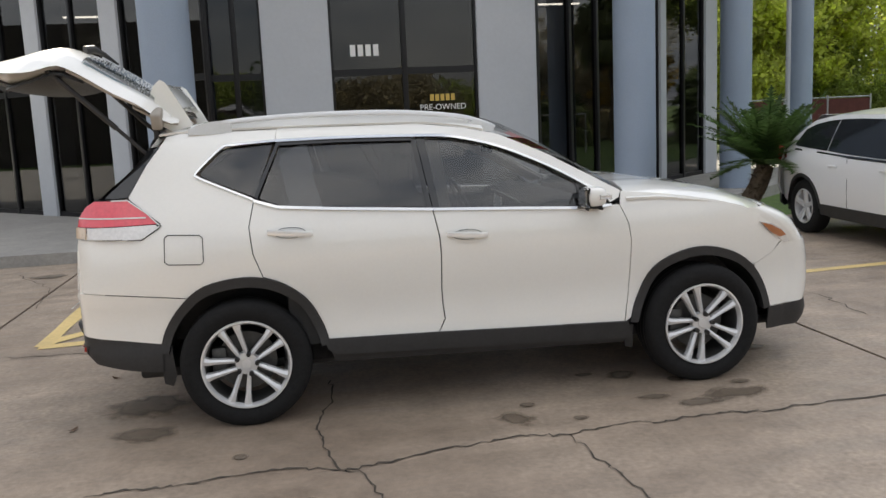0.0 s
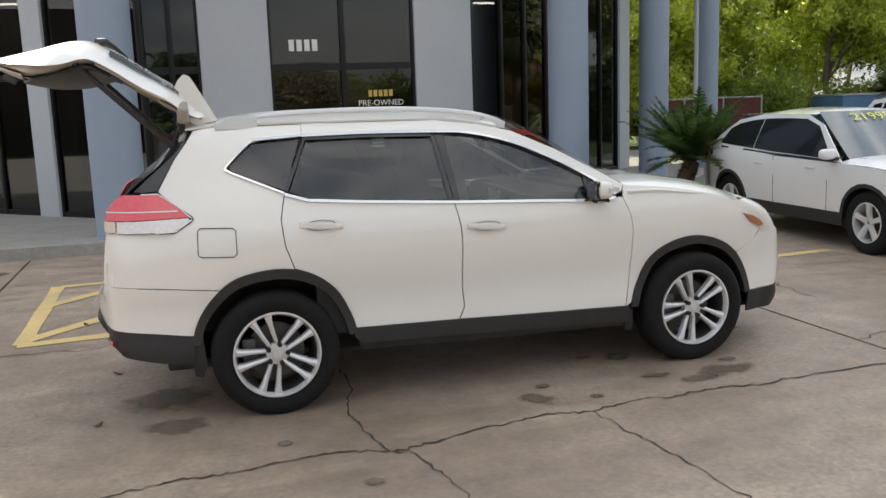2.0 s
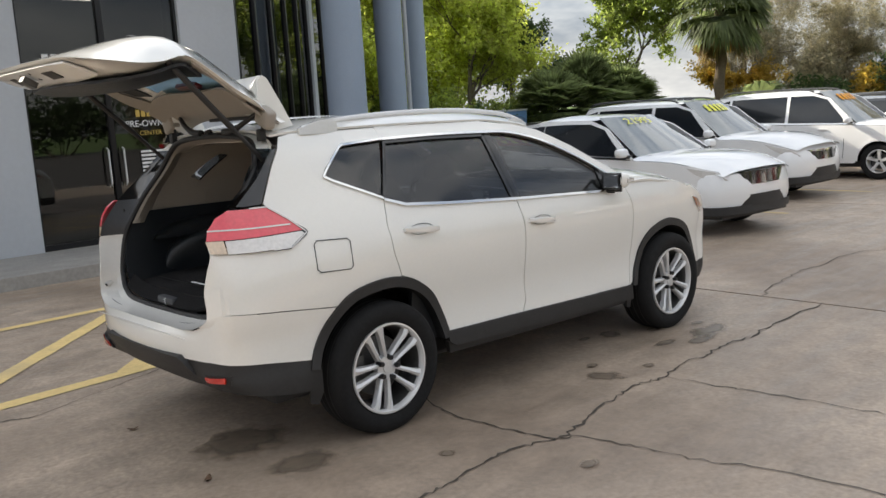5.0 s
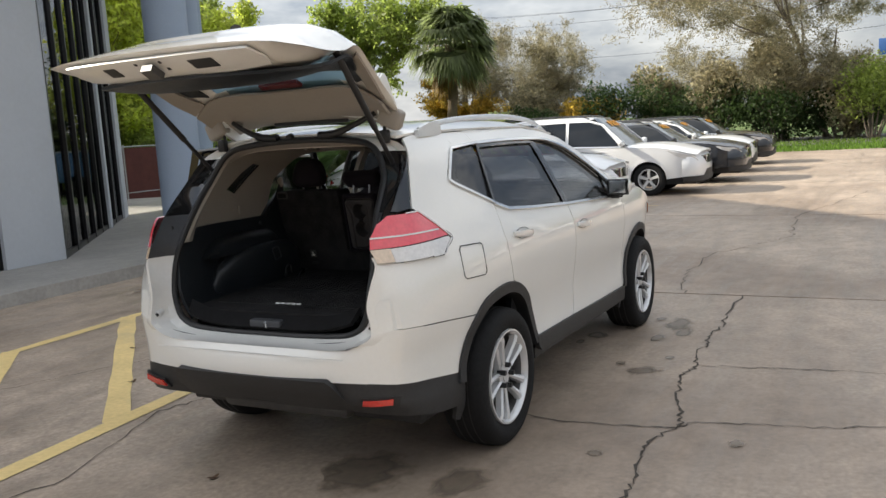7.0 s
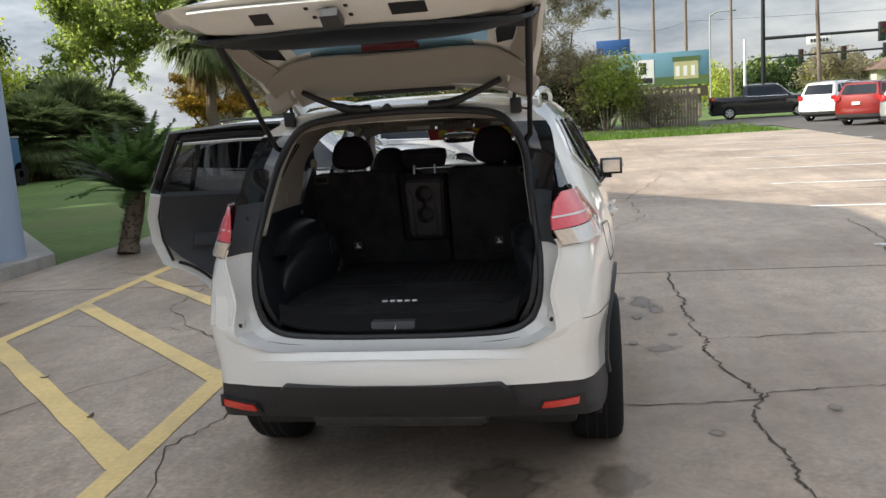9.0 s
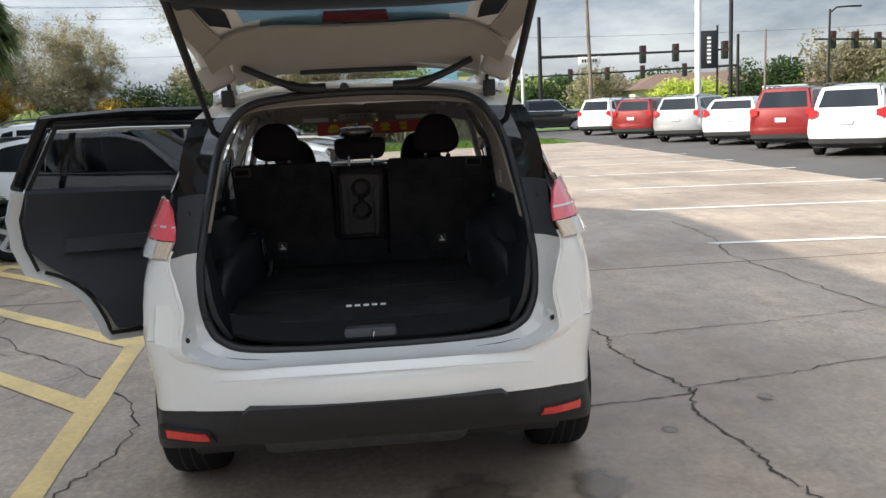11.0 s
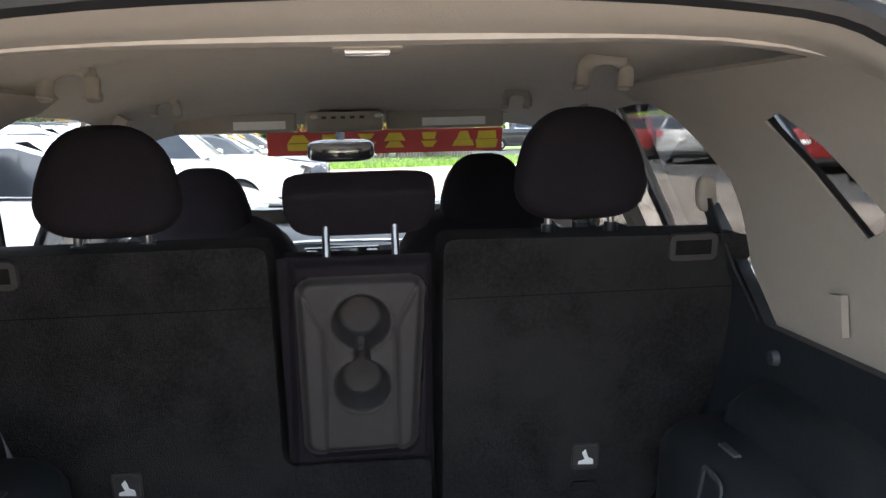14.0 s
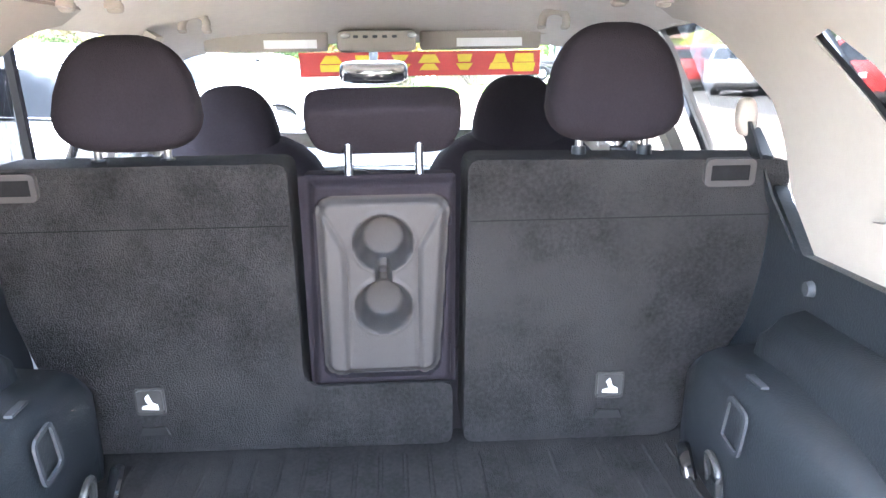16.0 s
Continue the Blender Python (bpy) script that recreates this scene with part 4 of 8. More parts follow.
# roof, bonnet, windscreen
ROOF_Z = curve1([-.42, -.2, .4, 1.0, 1.35, 1.50], [1.652, 1.678, 1.700, 1.692, 1.664, 1.636])
EDGE_Z = curve1([p[0] for p in ROOF_EDGE], [p[1] for p in ROOF_EDGE])


def roof_point(x, u):
    """u from -1 to 1 across."""
    e = EDGE_Z(x)
    w = half_width(x, e) - .004
    return (x, u * w, e + (ROOF_Z(x) - e + .0) * (1 - abs(u) ** 3.2))


bm = bmesh.new()
xs, us = [-.40 + i * .08 for i in range(24)], [-1 + j / 9 for j in range(19)]
loft(bm, [[roof_point(x, u) for u in us] for x in xs], False)
bm.normal_update()
bmesh.ops.solidify(bm, geom=bm.faces[:], thickness=.012)
roof = part("roof", bm, PEARL, suv)


def screen(v, u):
    """Windscreen surface: v 0 at the roof, 1 at the cowl; u across."""
    x = 1.46 + .86 * v
    z = 1.64 - .10 * v - .425 * v ** 1.25
    w = .60 + .17 * v
    return (x + .12 * v * (1 - u * u) + .05 * (1 - u * u), u * w, z)


bm = bmesh.new()
loft(bm, [[screen(v / 10, u / 8) for u in range(-8, 9)] for v in range(11)], False)
part("windscreen", bm, CLEAR, suv, "clear windscreen")
# price banner inside the top of the windscreen, backs of its figures showing
RED_BANNER = mat("red_banner", (0.62, 0.05, 0.03), 0.6, 0, 0.08, 10)
YELLOW_INK = mat("yellow_ink", (0.85, 0.62, 0.03), 0.6, 0, 0.08, 10)


def on_screen(v, u, off=.0):
    p = screen(v, u)
    return (p[0] - .012 - off, p[1], p[2] - .01)


bm = bmesh.new()
loft(bm, [[on_screen(v, u) for u in np.linspace(-.76, .46, 14)] for v in (.31, .39, .47)], False)
banner = part("price_banner", bm, RED_BANNER, suv, "red paper price banner with yellow figures")
random.seed(5)
for k, u in enumerate((-.68, -.56, -.38, -.20, -.05, .12, .30)):
    for j in range(2):
        bm = bmesh.new()
        du, v0 = random.uniform(.02, .06), .33 + .06 * j
        du2, v1 = random.uniform(.02, .06), v0 + random.uniform(.04, .06)
        loft(bm, [[on_screen(v, w, .004) for w in (u - d, u, u + d)] for v, d in ((v0, du), (v1, du2))], False)
        part("figure_stroke", bm, YELLOW_INK, banner)
hood_z = curve1([2.2, 2.42, 2.6, 2.8, 2.972, 3.1, 3.3, 3.5], [1.165, 1.163, 1.14, 1.108, 1.065, 1.02, .96, .86])
bm = bmesh.new()
rings = []
for i in range(15):
    x = 2.23 + i * .09
    z = hood_z(x)
    w = (half_width(min(x, 3.4), min(z, 1.02)) - .02) * (1 - .30 * (max(0, x - 2.98) / .5) ** 1.6)
    rings.append([(min(x + .10 * (1 - u * u) * (1 if i else .9), 3.45), u * w, z + .035 * (1 - u * u) - .035 * max(0, abs(u) - .8) / .2 + .012 * math.exp(-((abs(u) - .55) / .08) ** 2)) for u in np.linspace(-1, 1, 21)])
loft(bm, rings, False)
bm.normal_update()
bmesh.ops.solidify(bm, geom=bm.faces[:], thickness=.015)
part("bonnet", bm, PEARL, suv)
part("cowl", B(2.18, 2.36, -.74, .74, 1.10, 1.135, bevel=.01), CLAD, suv)
for s in (-1, 1):
    part("wiper", tube(bmesh.new(), [(2.36, s * .25, 1.165), (2.30, s * .10, 1.20), (2.26, s * -.25 + .1, 1.215)], .008, 6), CLAD, suv)


def nose_skin(levels, first=0):
    """Front skin: at each height the flank line, then a rounded nose."""
    rings = []
    for z, x0, nose, end in levels:
        half = [(x0 + (end - x0) * k / 6, half_width(x0 + (end - x0) * k / 6, z) - .002, z) for k in range(7)]
        b = half_width(end, z) - .002
        for k in range(1, 15):
            a = math.pi / 2 * k / 14
            half.append((end + (nose - end) * math.sin(a) ** .8, b * max(0, math.cos(a)) ** .62 if k < 14 else 0.0, z))
        half = half[first:]
        rings.append([(x, -y, z) for x, y, z in half] + [(x, y, z) for x, y, z in half[-2::-1]])
    bm = bmesh.new()
    loft(bm, rings, False)
    bm.normal_update()
    bmesh.ops.solidify(bm, geom=bm.faces[:], thickness=.012)
    return bm


part("front_bumper", nose_skin([(.40, 3.19, 3.60, 3.34), (.46, 3.175, 3.63, 3.34), (.54, 3.15, 3.645, 3.34), (.61, 3.11, 3.64, 3.34), (.68, 3.075, 3.63, 3.34), (.74, 3.20, 3.61, 3.34), (.80, 3.265, 3.58, 3.34)]), PEARL, suv)
part("front_mask", nose_skin([(.795, 3.33, 3.575, 3.34), (.86, 3.31, 3.53, 3.34), (.92, 3.25, 3.48, 3.34)], 13), GLOSSBLACK, suv, "gloss black grille band between the headlights")
part("front_corner_skin", nose_skin([(.795, 3.28, 3.569, 3.33), (.86, 3.20, 3.524, 3.27), (.93, 3.10, 3.472, 3.18), (.975, 3.05, 3.41, 3.11), (1.01, 3.00, 3.33, 3.05), (1.035, 2.96, 3.25, 3.00)]), PEARL, suv)
part("front_lip", nose_skin([(.25, 3.20, 3.58, 3.34), (.29, 3.19, 3.62, 3.34), (.34, 3.19, 3.63, 3.34), (.405, 3.19, 3.61, 3.34)]), CLAD, suv)
# rear bumper: painted upper and black valance, each one skin from arch to arch
arch_x = curve1([.30, .451, .579, .704, .806], [-.452, -.445, -.405, -.318, -.19])
lip_z = curve1([-.95, -.895, -.60, -.268], [.803, .800, .775, .741])
joint_z = curve1([-1.0, -.935, -.70, -.446], [.560, .556, .527, .495])
hem_z = curve1([-.95, -.90, -.77, -.60, -.45], [.400, .405, .385, .350, .335])
nose_up = curve1([.54, .60, .66, .70, .76, .80], [-.968, -.978, -.972, -.945, -.935, -.922])
nose_low = curve1([.33, .40, .445, .50, .56], [-.80, -.855, -.89, -.935, -.966])


def tail_x(y, z, nose):
    """Where the tail's skin stands at height z, y from the middle."""
    zz, y, n = min(z, .8), abs(y), nose(z)
    f, yc = min(1, (n + .70) / -.20), half_width(-.90, zz)
    if y <= yc:
        return -.70 - .20 * f + min(n + .90, 0) * (1 - (y / yc) ** 2.5)
    lo, hi = -.90, -.70
    for _ in range(20):
        m = (lo + hi) / 2
        lo, hi = (m, hi) if half_width(m, zz) < y else (lo, m)
    return -.70 + f * (lo + .70)


def tail_skin(low, high, nose, rows=8):
    rings = []
    for r in range(-1, rows + 2):
        v, lip, half = min(max(r / rows, 0), 1), r < 0 or r > rows, []
        for k in range(8):
            w, x = k / 8, -.45
            for _ in range(3):
                z = low(x) + (high(x, 1) - low(x)) * v
                x = arch_x(z) * (1 - w) - .70 * w
            half.append((x, half_width(x, z), z))
        for k in range(21):
            z = .65
            for _ in range(3):
                y = half_width(-.70 - .20 * k / 8, min(z, .8)) if k <= 8 else half_width(-.90, min(z, .8)) * (1 - (k - 8) / 12)
                x = tail_x(y, z, nose)
                z = low(x) + (high(x, y) - low(x)) * v
            half.append((x, y, z))
        if lip:
            half = [(x + .02, y * .98, z) for x, y, z in half]
        rings.append([(x, -y, z) for x, y, z in half] + [(x, y, z) for x, y, z in half[-2::-1]])
    bm = bmesh.new()
    loft(bm, rings, False)
    return bm


def upper_edge(x, y):
    k = min(1, max(0, (y - .52) / .24))
    k = k * k * (3 - 2 * k)
    return .702 + (lip_z(x) - .702) * k


part("rear_bumper", tail_skin(lambda x: joint_z(x), upper_edge, nose_up), PEARL, suv)
part("rear_valance", tail_skin(lambda x: hem_z(x), lambda x, y: joint_z(x) + .004, nose_low), CLAD, suv, "black plastic lower bumper")
part("bumper_seam", tube(bmesh.new(), [(x, -half_width(x, lip_z(x) + .001) + .001, lip_z(x) + .001) for x in np.linspace(-.28, -.72, 12)], .0022, 5), SEAL, suv)
part("bumper_seam", tube(bmesh.new(), [(x, half_width(x, lip_z(x) + .001) - .001, lip_z(x) + .001) for x in np.linspace(-.28, -.72, 12)], .0022, 5), SEAL, suv)
skid = [(-.50, .470), (-.47, .540), (-.44, .566), (.44, .566), (.47, .540), (.50, .470), (.46, .400), (-.46, .400)]
diffuser = part("bumper_insert", sheet(skid, lambda y, z: (nose_low(z) - .016 + .030 * (abs(y) / .56) ** 4, y, z), .03, .05), CLAD, suv)
part("tow_cover", B(-.885, -.84, -.08, .12, .41, .440, bevel=.006), SEAL, diffuser)
for s in (-1, 1):
    part("reflector_bezel", sheet([(s * .57, .438), (s * .76, .452), (s * .765, .497), (s * .59, .484)], lambda y, z: (tail_x(y, z, nose_low) - .004, y, z), .04, .012), SEAL, suv)
    part("reflector", sheet([(s * .590, .447), (s * .738, .460), (s * .742, .487), (s * .602, .474)], lambda y, z: (tail_x(y, z, nose_low) - .010, y, z), .04, .012), REFLECT, suv, "red rear bumper reflector")
part("under_floor", B(-.60, 3.4, -.72, .72, .27, .33, bevel=.02), SEAL, suv)
part("silencer", B(-.68, -.45, -.35, .45, .27, .38, bevel=.05), STEEL, suv)

# tail opening: seal, painted surround
LOOP = [(-.800, 0, .722), (-.800, .25, .724), (-.798, .46, .738), (-.794, .545, .775), (-.788, .580, .822), (-.776, .603, .90), (-.758, .606, 1.0), (-.740, .600, 1.075), (-.712, .590, 1.15), (-.628, .569, 1.29), (-.50, .540, 1.455), (-.445, .455, 1.585), (-.425, .30, 1.625), (-.418, 0, 1.638)]
OUTER = [(-.940, 0, .704), (-.940, .25, .704), (-.933, .50, .706), (-.908, .645, .752)] + [(x + .002, half_width(x, z) - d, z) for x, z, d in ((-.898, .808, .004), (-.893, .90, .004), (-.878, 1.0, .004), (-.862, 1.075, .008), (-.850, 1.15, .02), (-.740, 1.29, .022))] + [(-.555, .672, 1.44), (-.425, .61, 1.585), (-.405, .35, 1.650), (-.405, 0, 1.656)]


def full(loop):
    return loop + [(x, -y, z) for x, y, z in loop[-2:0:-1]]


loop = smooth_line(full(LOOP), 5, True)
outer = smooth_line(full(OUTER), 5, True)
bm = bmesh.new()
tube(bm, loop, .016, 8, True)
part("opening_seal", bm, SEAL, suv)
mid = [tuple((np.array(a) * .45 + np.array(b) * .55) + np.array((.035, 0, -.012 if a[2] < .8 else 0))) for a, b in zip(loop, outer)]


def surround(name, test, material, label=""):
    bm = bmesh.new()
    n = len(loop)
    for k in range(n):
        j = (k + 1) % n
        zc = (outer[k][2] + outer[j][2]) / 2
        if test(outer[k][1] + outer[j][1], zc):
            for A, C in ((loop, mid), (mid, outer)):
                bm.faces.new([bm.verts.new(p) for p in (A[k], A[j], C[j], C[k])])
    return part(name, bm, material, suv, label)


surround("opening_sill", lambda y, z: z < 1.09, BODYPRIMER, "white painted sill with scuffs")
for s in (-1, 1):
    surround("light_backing", lambda y, z: 1.09 <= z < 1.30 and y * s > 0, GREYPLASTIC)
    surround("pillar_backing", lambda y, z: 1.30 <= z < 1.55 and y * s > 0, GLOSSBLACK)
for s in (-1, 1):
    edge = [p for p in outer if .71 < p[2] < 1.12 and p[1] * s > .6]
    edge.sort(key=lambda p: p[2])
    bm = bmesh.new()
    loft(bm, [edge, [(x + .03, s * (half_width(x + .03, z) - .008), z) for x, y, z in edge], [(x + .10, s * (half_width(x + .10, z) - .010), z) for x, y, z in edge]], False)
    part("corner_flange", bm, PEARL, suv)
surround("roof_gutter", lambda y, z: z >= 1.55, PEARL)
SCUFF = mat("dark_scuff", (0.12, 0.12, 0.12), 0.7, 0, 0.4, 30)
for s in (-1, 1):
    bm = bmesh.new()
    rod(bm, (-.868, s * .645, .800), (-.835, s * .645, .815), .018, .016, 16)
    pin = part("rubber_stop", bm, BODYPRIMER, suv)
    bm = bmesh.new()
    rod(bm, (-.875, s * .645, .799), (-.84, s * .645, .816), .009, .009, 12)
    part("stop_core", bm, SEAL, pin)
    bm = bmesh.new()
    tube(bm, [(-.895, s * .52, .738), (-.90, s * .45, .728), (-.905, s * .36, .722)], [.001, .004, .001], 6, squash=.5)
    part("paint_scuff", bm, SCUFF, suv)
    for z, y in ((1.225, .645), (1.135, .655)):
        bm = bmesh.new()
        lathe(bm, [(.020, 0), (.018, -.010), (.009, -.010), (.007, -.016), (.001, -.016)], (-.708 - .42 * (1.24 - z), s * y, z), "x", 16)
        part("light_screw", bm, SEAL, suv)
bm = bmesh.new()
box(bm, -.9735, -.968, -.55, .55, .672, .675)
part("step_line", bm, BODYPRIMER, suv)

# tailgate, raised: stations from the hinge to the tip
T_OUT = [(-.33, 1.80), (-.40, 1.855), (-.50, 1.915), (-.62, 1.995), (-.76, 2.085), (-.88, 2.145), (-1.02, 2.135), (-1.15, 2.10), (-1.29, 2.068), (-1.405, 2.035)]
T_IN = [(-.29, 1.758), (-.39, 1.83), (-.53, 1.925), (-.64, 1.965), (-.78, 1.975), (-.90, 1.935), (-1.03, 1.922), (-1.16, 1.930), (-1.29, 1.965), (-1.40, 2.025)]
T_LIP = [1.690, 1.728, 1.805, 1.87, 1.965, 2.022, 1.995, 1.99, 2.005, 2.018]
T_W = [.565, .59, .615, .64, .66, .685, .70, .695, .67, .62]
gate_line = [smooth_line([(*o, *i, l, w) for o, i, l, w in zip(T_OUT, T_IN, T_LIP, T_W)], 3), smooth_line([(*o, *i, l, w) for o, i, l, w in zip(T_OUT, T_IN, T_LIP, T_W)], 8)]


def gate_at(t):
    f = min(max(t, 0), 1) * (len(gate_line[1]) - 1)
    i = min(int(f), len(gate_line[1]) - 2)
    a, b = np.array(gate_line[1][i]), np.array(gate_line[1][i + 1])
    return a + (b - a) * (f - i)


def gate_sweep(x, u, w):
    """The tip is bowed: its corners lie nearer the hinge."""
    return x + .05 * min(1, abs(u) / w) ** 3 * min(1, max(0, (-x - .85) / .4))


def gate_in(t, u, off=.006):
    """On the inner face: t from hinge 0 to tip 1, u across in metres."""
    ox, oz, ix, iz, lip, w = gate_at(t)
    return (gate_sweep(ix, u, w), u, iz + (lip - iz) * min(1, abs(u) / (w - .02)) ** 4 - off)


def gate_out(t, u, off=.004):
    ox, oz, ix, iz, lip, w = gate_at(t)
    return (gate_sweep(ox, u, w), u, oz - (oz - lip - .03) * min(1, abs(u) / w) ** 5 + off)


bm = bmesh.new()
rings = []
for ox, oz, ix, iz, lip, w in gate_line[0]:
    n = 14
    topr = [(gate_sweep(ox, u * w, w), u * w, oz - (oz - lip) * abs(u) ** 5) for u in np.linspace(-1, 1, n)]
    botr = [(gate_sweep(ix, u * w, w), u * (w - .02), iz + (lip - iz) * abs(u) ** 4 + .004) for u in np.linspace(1, -1, n)]
    rings.append([bm.verts.new(p) for p in topr + botr])
G0, G1 = 6, 12
for k, (A, C) in enumerate(zip(rings, rings[1:])):
    for i in range(28):
        j = (i + 1) % 28
        if G0 <= k < G1 and (2 <= i <= 10 or 16 <= i <= 24):
            continue
        bm.faces.new((A[i], A[j], C[j], C[i]))
bm.faces.new(rings[0][::-1])
bm.faces.new(rings[-1])
for a, e in ((2, 25), (11, 16)):
    for k in range(G0, G1):
        bm.faces.new((rings[k][a], rings[k + 1][a], rings[k + 1][e], rings[k][e]))
for k in (G0, G1):
    for i in range(2, 11):
        bm.faces.new((rings[k][i], rings[k][i + 1], rings[k][26 - i], rings[k][27 - i]))
gate = part("tailgate", bm, PEARL, suv, "raised white tailgate with wet rear window")
lin = [(.01, -.50), (.01, .50), (.10, .555), (.215, .575), (.235, .46), (.232, .40), (.215, .26), (.205, .14), (.205, -.14), (.215, -.26), (.232, -.40), (.235, -.46), (.215, -.575), (.10, -.555)]
part("gate_lining", sheet(lin, lambda t, u: gate_in(t, u, .024), .03, .012), BEIGE, gate, "beige upper tailgate lining")
for s in (-1, 1):
    part("gate_side_lining", sheet([(.216, s * .50), (.216, s * .58), (.33, s * .615), (.44, s * .64), (.50, s * .655), (.47, s * .60), (.40, s * .56), (.30, s * .53)], lambda t, u: gate_in(t, u, .010), .04, .012), BEIGE, gate)
    part("window_border", sheet([(.236, s * .455), (.30, s * .525), (.40, s * .555), (.44, s * .56), (.44, s * .50), (.33, s * .46)], lambda t, u: gate_in(t, u, .004), .04, .008), BLACKTRIM, gate)
low = [(.845, -.50), (.845, .50), (.90, .52), (.985, .50), (.985, -.50), (.90, -.52)]
part("gate_inner_skin", sheet(low, lambda t, u: gate_in(t, u, .006), .04, .010), BODYPRIMER, gate)
dark = [(.43, -.60), (.435, -.44), (.44, -.20), (.44, .20), (.435, .44), (.43, .60), (.52, .645), (.66, .64), (.73, .60), (.80, .52), (.845, .36), (.862, .16), (.865, 0), (.862, -.16), (.845, -.36), (.80, -.52), (.73, -.60), (.66, -.64), (.52, -.645)]
part("gate_dark_panel", sheet(dark, lambda t, u: gate_in(t, u, .020), .04, .014), BLACKTRIM, gate, "charcoal moulded lower tailgate lining")
glassline = [(.21, -.46), (.20, -.30), (.20, .30), (.21, .46), (.32, .53), (.45, .56), (.45, -.56), (.32, -.53)]
# the sky's pale blue is put into this pane's colour
part("rear_window", sheet(glassline, lambda t, u: gate_out(t, u, -.012), .04, .004), wet_sky_glass("sky_blue_rear_glass", (.50, .62, .68)), gate, "rear window in the raised tailgate")
part("stop_lamp", sheet([(.212, -.125), (.212, .125), (.245, .115), (.245, -.115)], lambda t, u: gate_in(t, u, .004), .04, .02), mat("dark_red_lamp", (.10, .01, .012), .3), gate)
part("lining_badge", sheet([(.075, -.14), (.075, .14), (.15, .145), (.15, -.145)], lambda t, u: gate_in(t, u, .0275), .03, .002), BEIGE, gate)
for u, w in ((.252, .034), (-.252, .060)):
    part("service_hole", sheet([(.905, u - w), (.905, u + w), (.953, u + w), (.953, u - w)], lambda t, y: gate_in(t, y, .018), .2, .003), SEAL, gate)
latch = part("latch", sheet([(.92, -.035), (.92, .035), (.978, .03), (.978, -.03)], lambda t, y: gate_in(t, y, .034), .2, .03), STEEL, gate, "steel latch")
for t, y in ((.915, -.065), (.955, -.06), (.915, .06), (.955, .075)):
    part("latch_bolt", sheet([(t, y), (t + .012, y), (t + .012, y + .014), (t, y + .014)], lambda a, b: gate_in(a, b, .02), .2, .006), SEAL, latch)
part("gate_weatherstrip", B(-.315, -.285, -.235, .235, 1.716, 1.738, bevel=.006), SEAL, gate)
# spoiler stands on end when the gate is raised
bm = bmesh.new()
rings = []
for k in range(17):
    u = -1 + k / 8
    w = .485 * u
    e = abs(u) ** 3
    rings.append([(-.335 - .02 * e, w, 1.785 - .02 * e), (-.27 - .01 * e, w, 1.790 - .03 * e), (-.345 - .02 * e, w, 1.90 + .02 * e), (-.385, w, 1.928 + .01 * e), (-.42, w, 1.905), (-.44, w, 1.865)])
loft(bm, rings, True, True)
spoiler = part("spoiler", bm, PEARL, gate, "white roof spoiler standing upright")
part("outer_glass", sheet([(.16, -.50), (.16, .50), (.45, .57), (.45, -.57)], lambda t, y: gate_out(t, y, .004), .04, .005), glass("wet_glass", (.0, .02, .03), .55, .10, .10), gate, "outer face of the rear window, beaded with water")
DROP = mat("water_drop", (.75, .78, .8), .05, 0, .1, 20, coat=1)
random.seed(3)
bm = bmesh.new()
for k in range(520):
    t, y = random.uniform(.17, .45), random.uniform(-.52, .52)
    bmesh.ops.create_icosphere(bm, subdivisions=1, radius=random.uniform(.0015, .0040), matrix=Matrix.Translation(gate_out(t, y, .007)))
tagged(part("water_beading", bm, DROP, gate), "", "", "", "stuff")
part("rear_wiper", tube(bmesh.new(), [(-.86, -.03, 2.150), (-.82, .0, 2.160), (-.77, .05, 2.130), (-.70, .10, 2.070)], [.03, .026, .016, .006], 8), CLAD, gate)
for s in (-1, 1):
    part("spoiler_end", sheet([(-.215, 1.674), (-.27, 1.78), (-.335, 1.895), (-.352, 1.922), (-.375, 1.936), (-.405, 1.915), (-.425, 1.77), (-.41, 1.69), (-.33, 1.645)], lambda x, z: (x, s * .50, z), .1, .02), PEARL, spoiler)
    bm = bmesh.new()
    rod(bm, (-.446, s * .565, 1.497), (-.62, s * .583, 1.676), .011, .011, 10)
    rod(bm, (-.62, s * .583, 1.676), (-.945, s * .618, 2.005), .015, .015, 12)
    strut = part("gas_strut", bm, SEAL, suv, "black gas strut")
    for p in ((-.446, s * .565, 1.497), (-.945, s * .618, 2.005)):
        bm = bmesh.new()
        pillow(bm, *p, .014, .014, .014, 2)
        part("strut_ball", bm, SEAL, strut)
    bm = bmesh.new()
    tube(bm, smooth_line([(-.405, s * .50, 1.655), (-.40, s * .505, 1.70), (-.375, s * .50, 1.735), (-.35, s * .49, 1.755)], 4), .008, 8)
    part("hinge", bm, SEAL, suv)
    bm = bmesh.new()
    tube(bm, smooth_line([(-.425, s * .13, 1.657), (-.425, s * .23, 1.663), (-.415, s * .34, 1.700), (-.39, s * .445, 1.748)], 4), [.019, .021, .018, .021, .018, .020, .015, .015, .014, .014, .013, .013, .013], 10)
    part("cable_boot", bm, SEAL, suv, "corrugated black cable boot")
    bm = bmesh.new()
    pillow(bm, -.405, s * .545, 1.722, .032, .062, .050, 5.5, 20, 12, Matrix.Rotation(radians(-24 * s), 4, "X"))
    part("lining_cap", bm, BEIGE, gate, "cream plastic cap at the hinge end")
    part("gutter_bracket", B(-.435, -.40, s * .508 - .024, s * .508 + .024, 1.600, 1.665, bevel=.008), SEAL, suv)
bm = bmesh.new()
rod(bm, (-.43, .06, 1.652), (-.40, .06, 1.66), .018, .018, 12)
part("gutter_plug", bm, SEAL, suv)

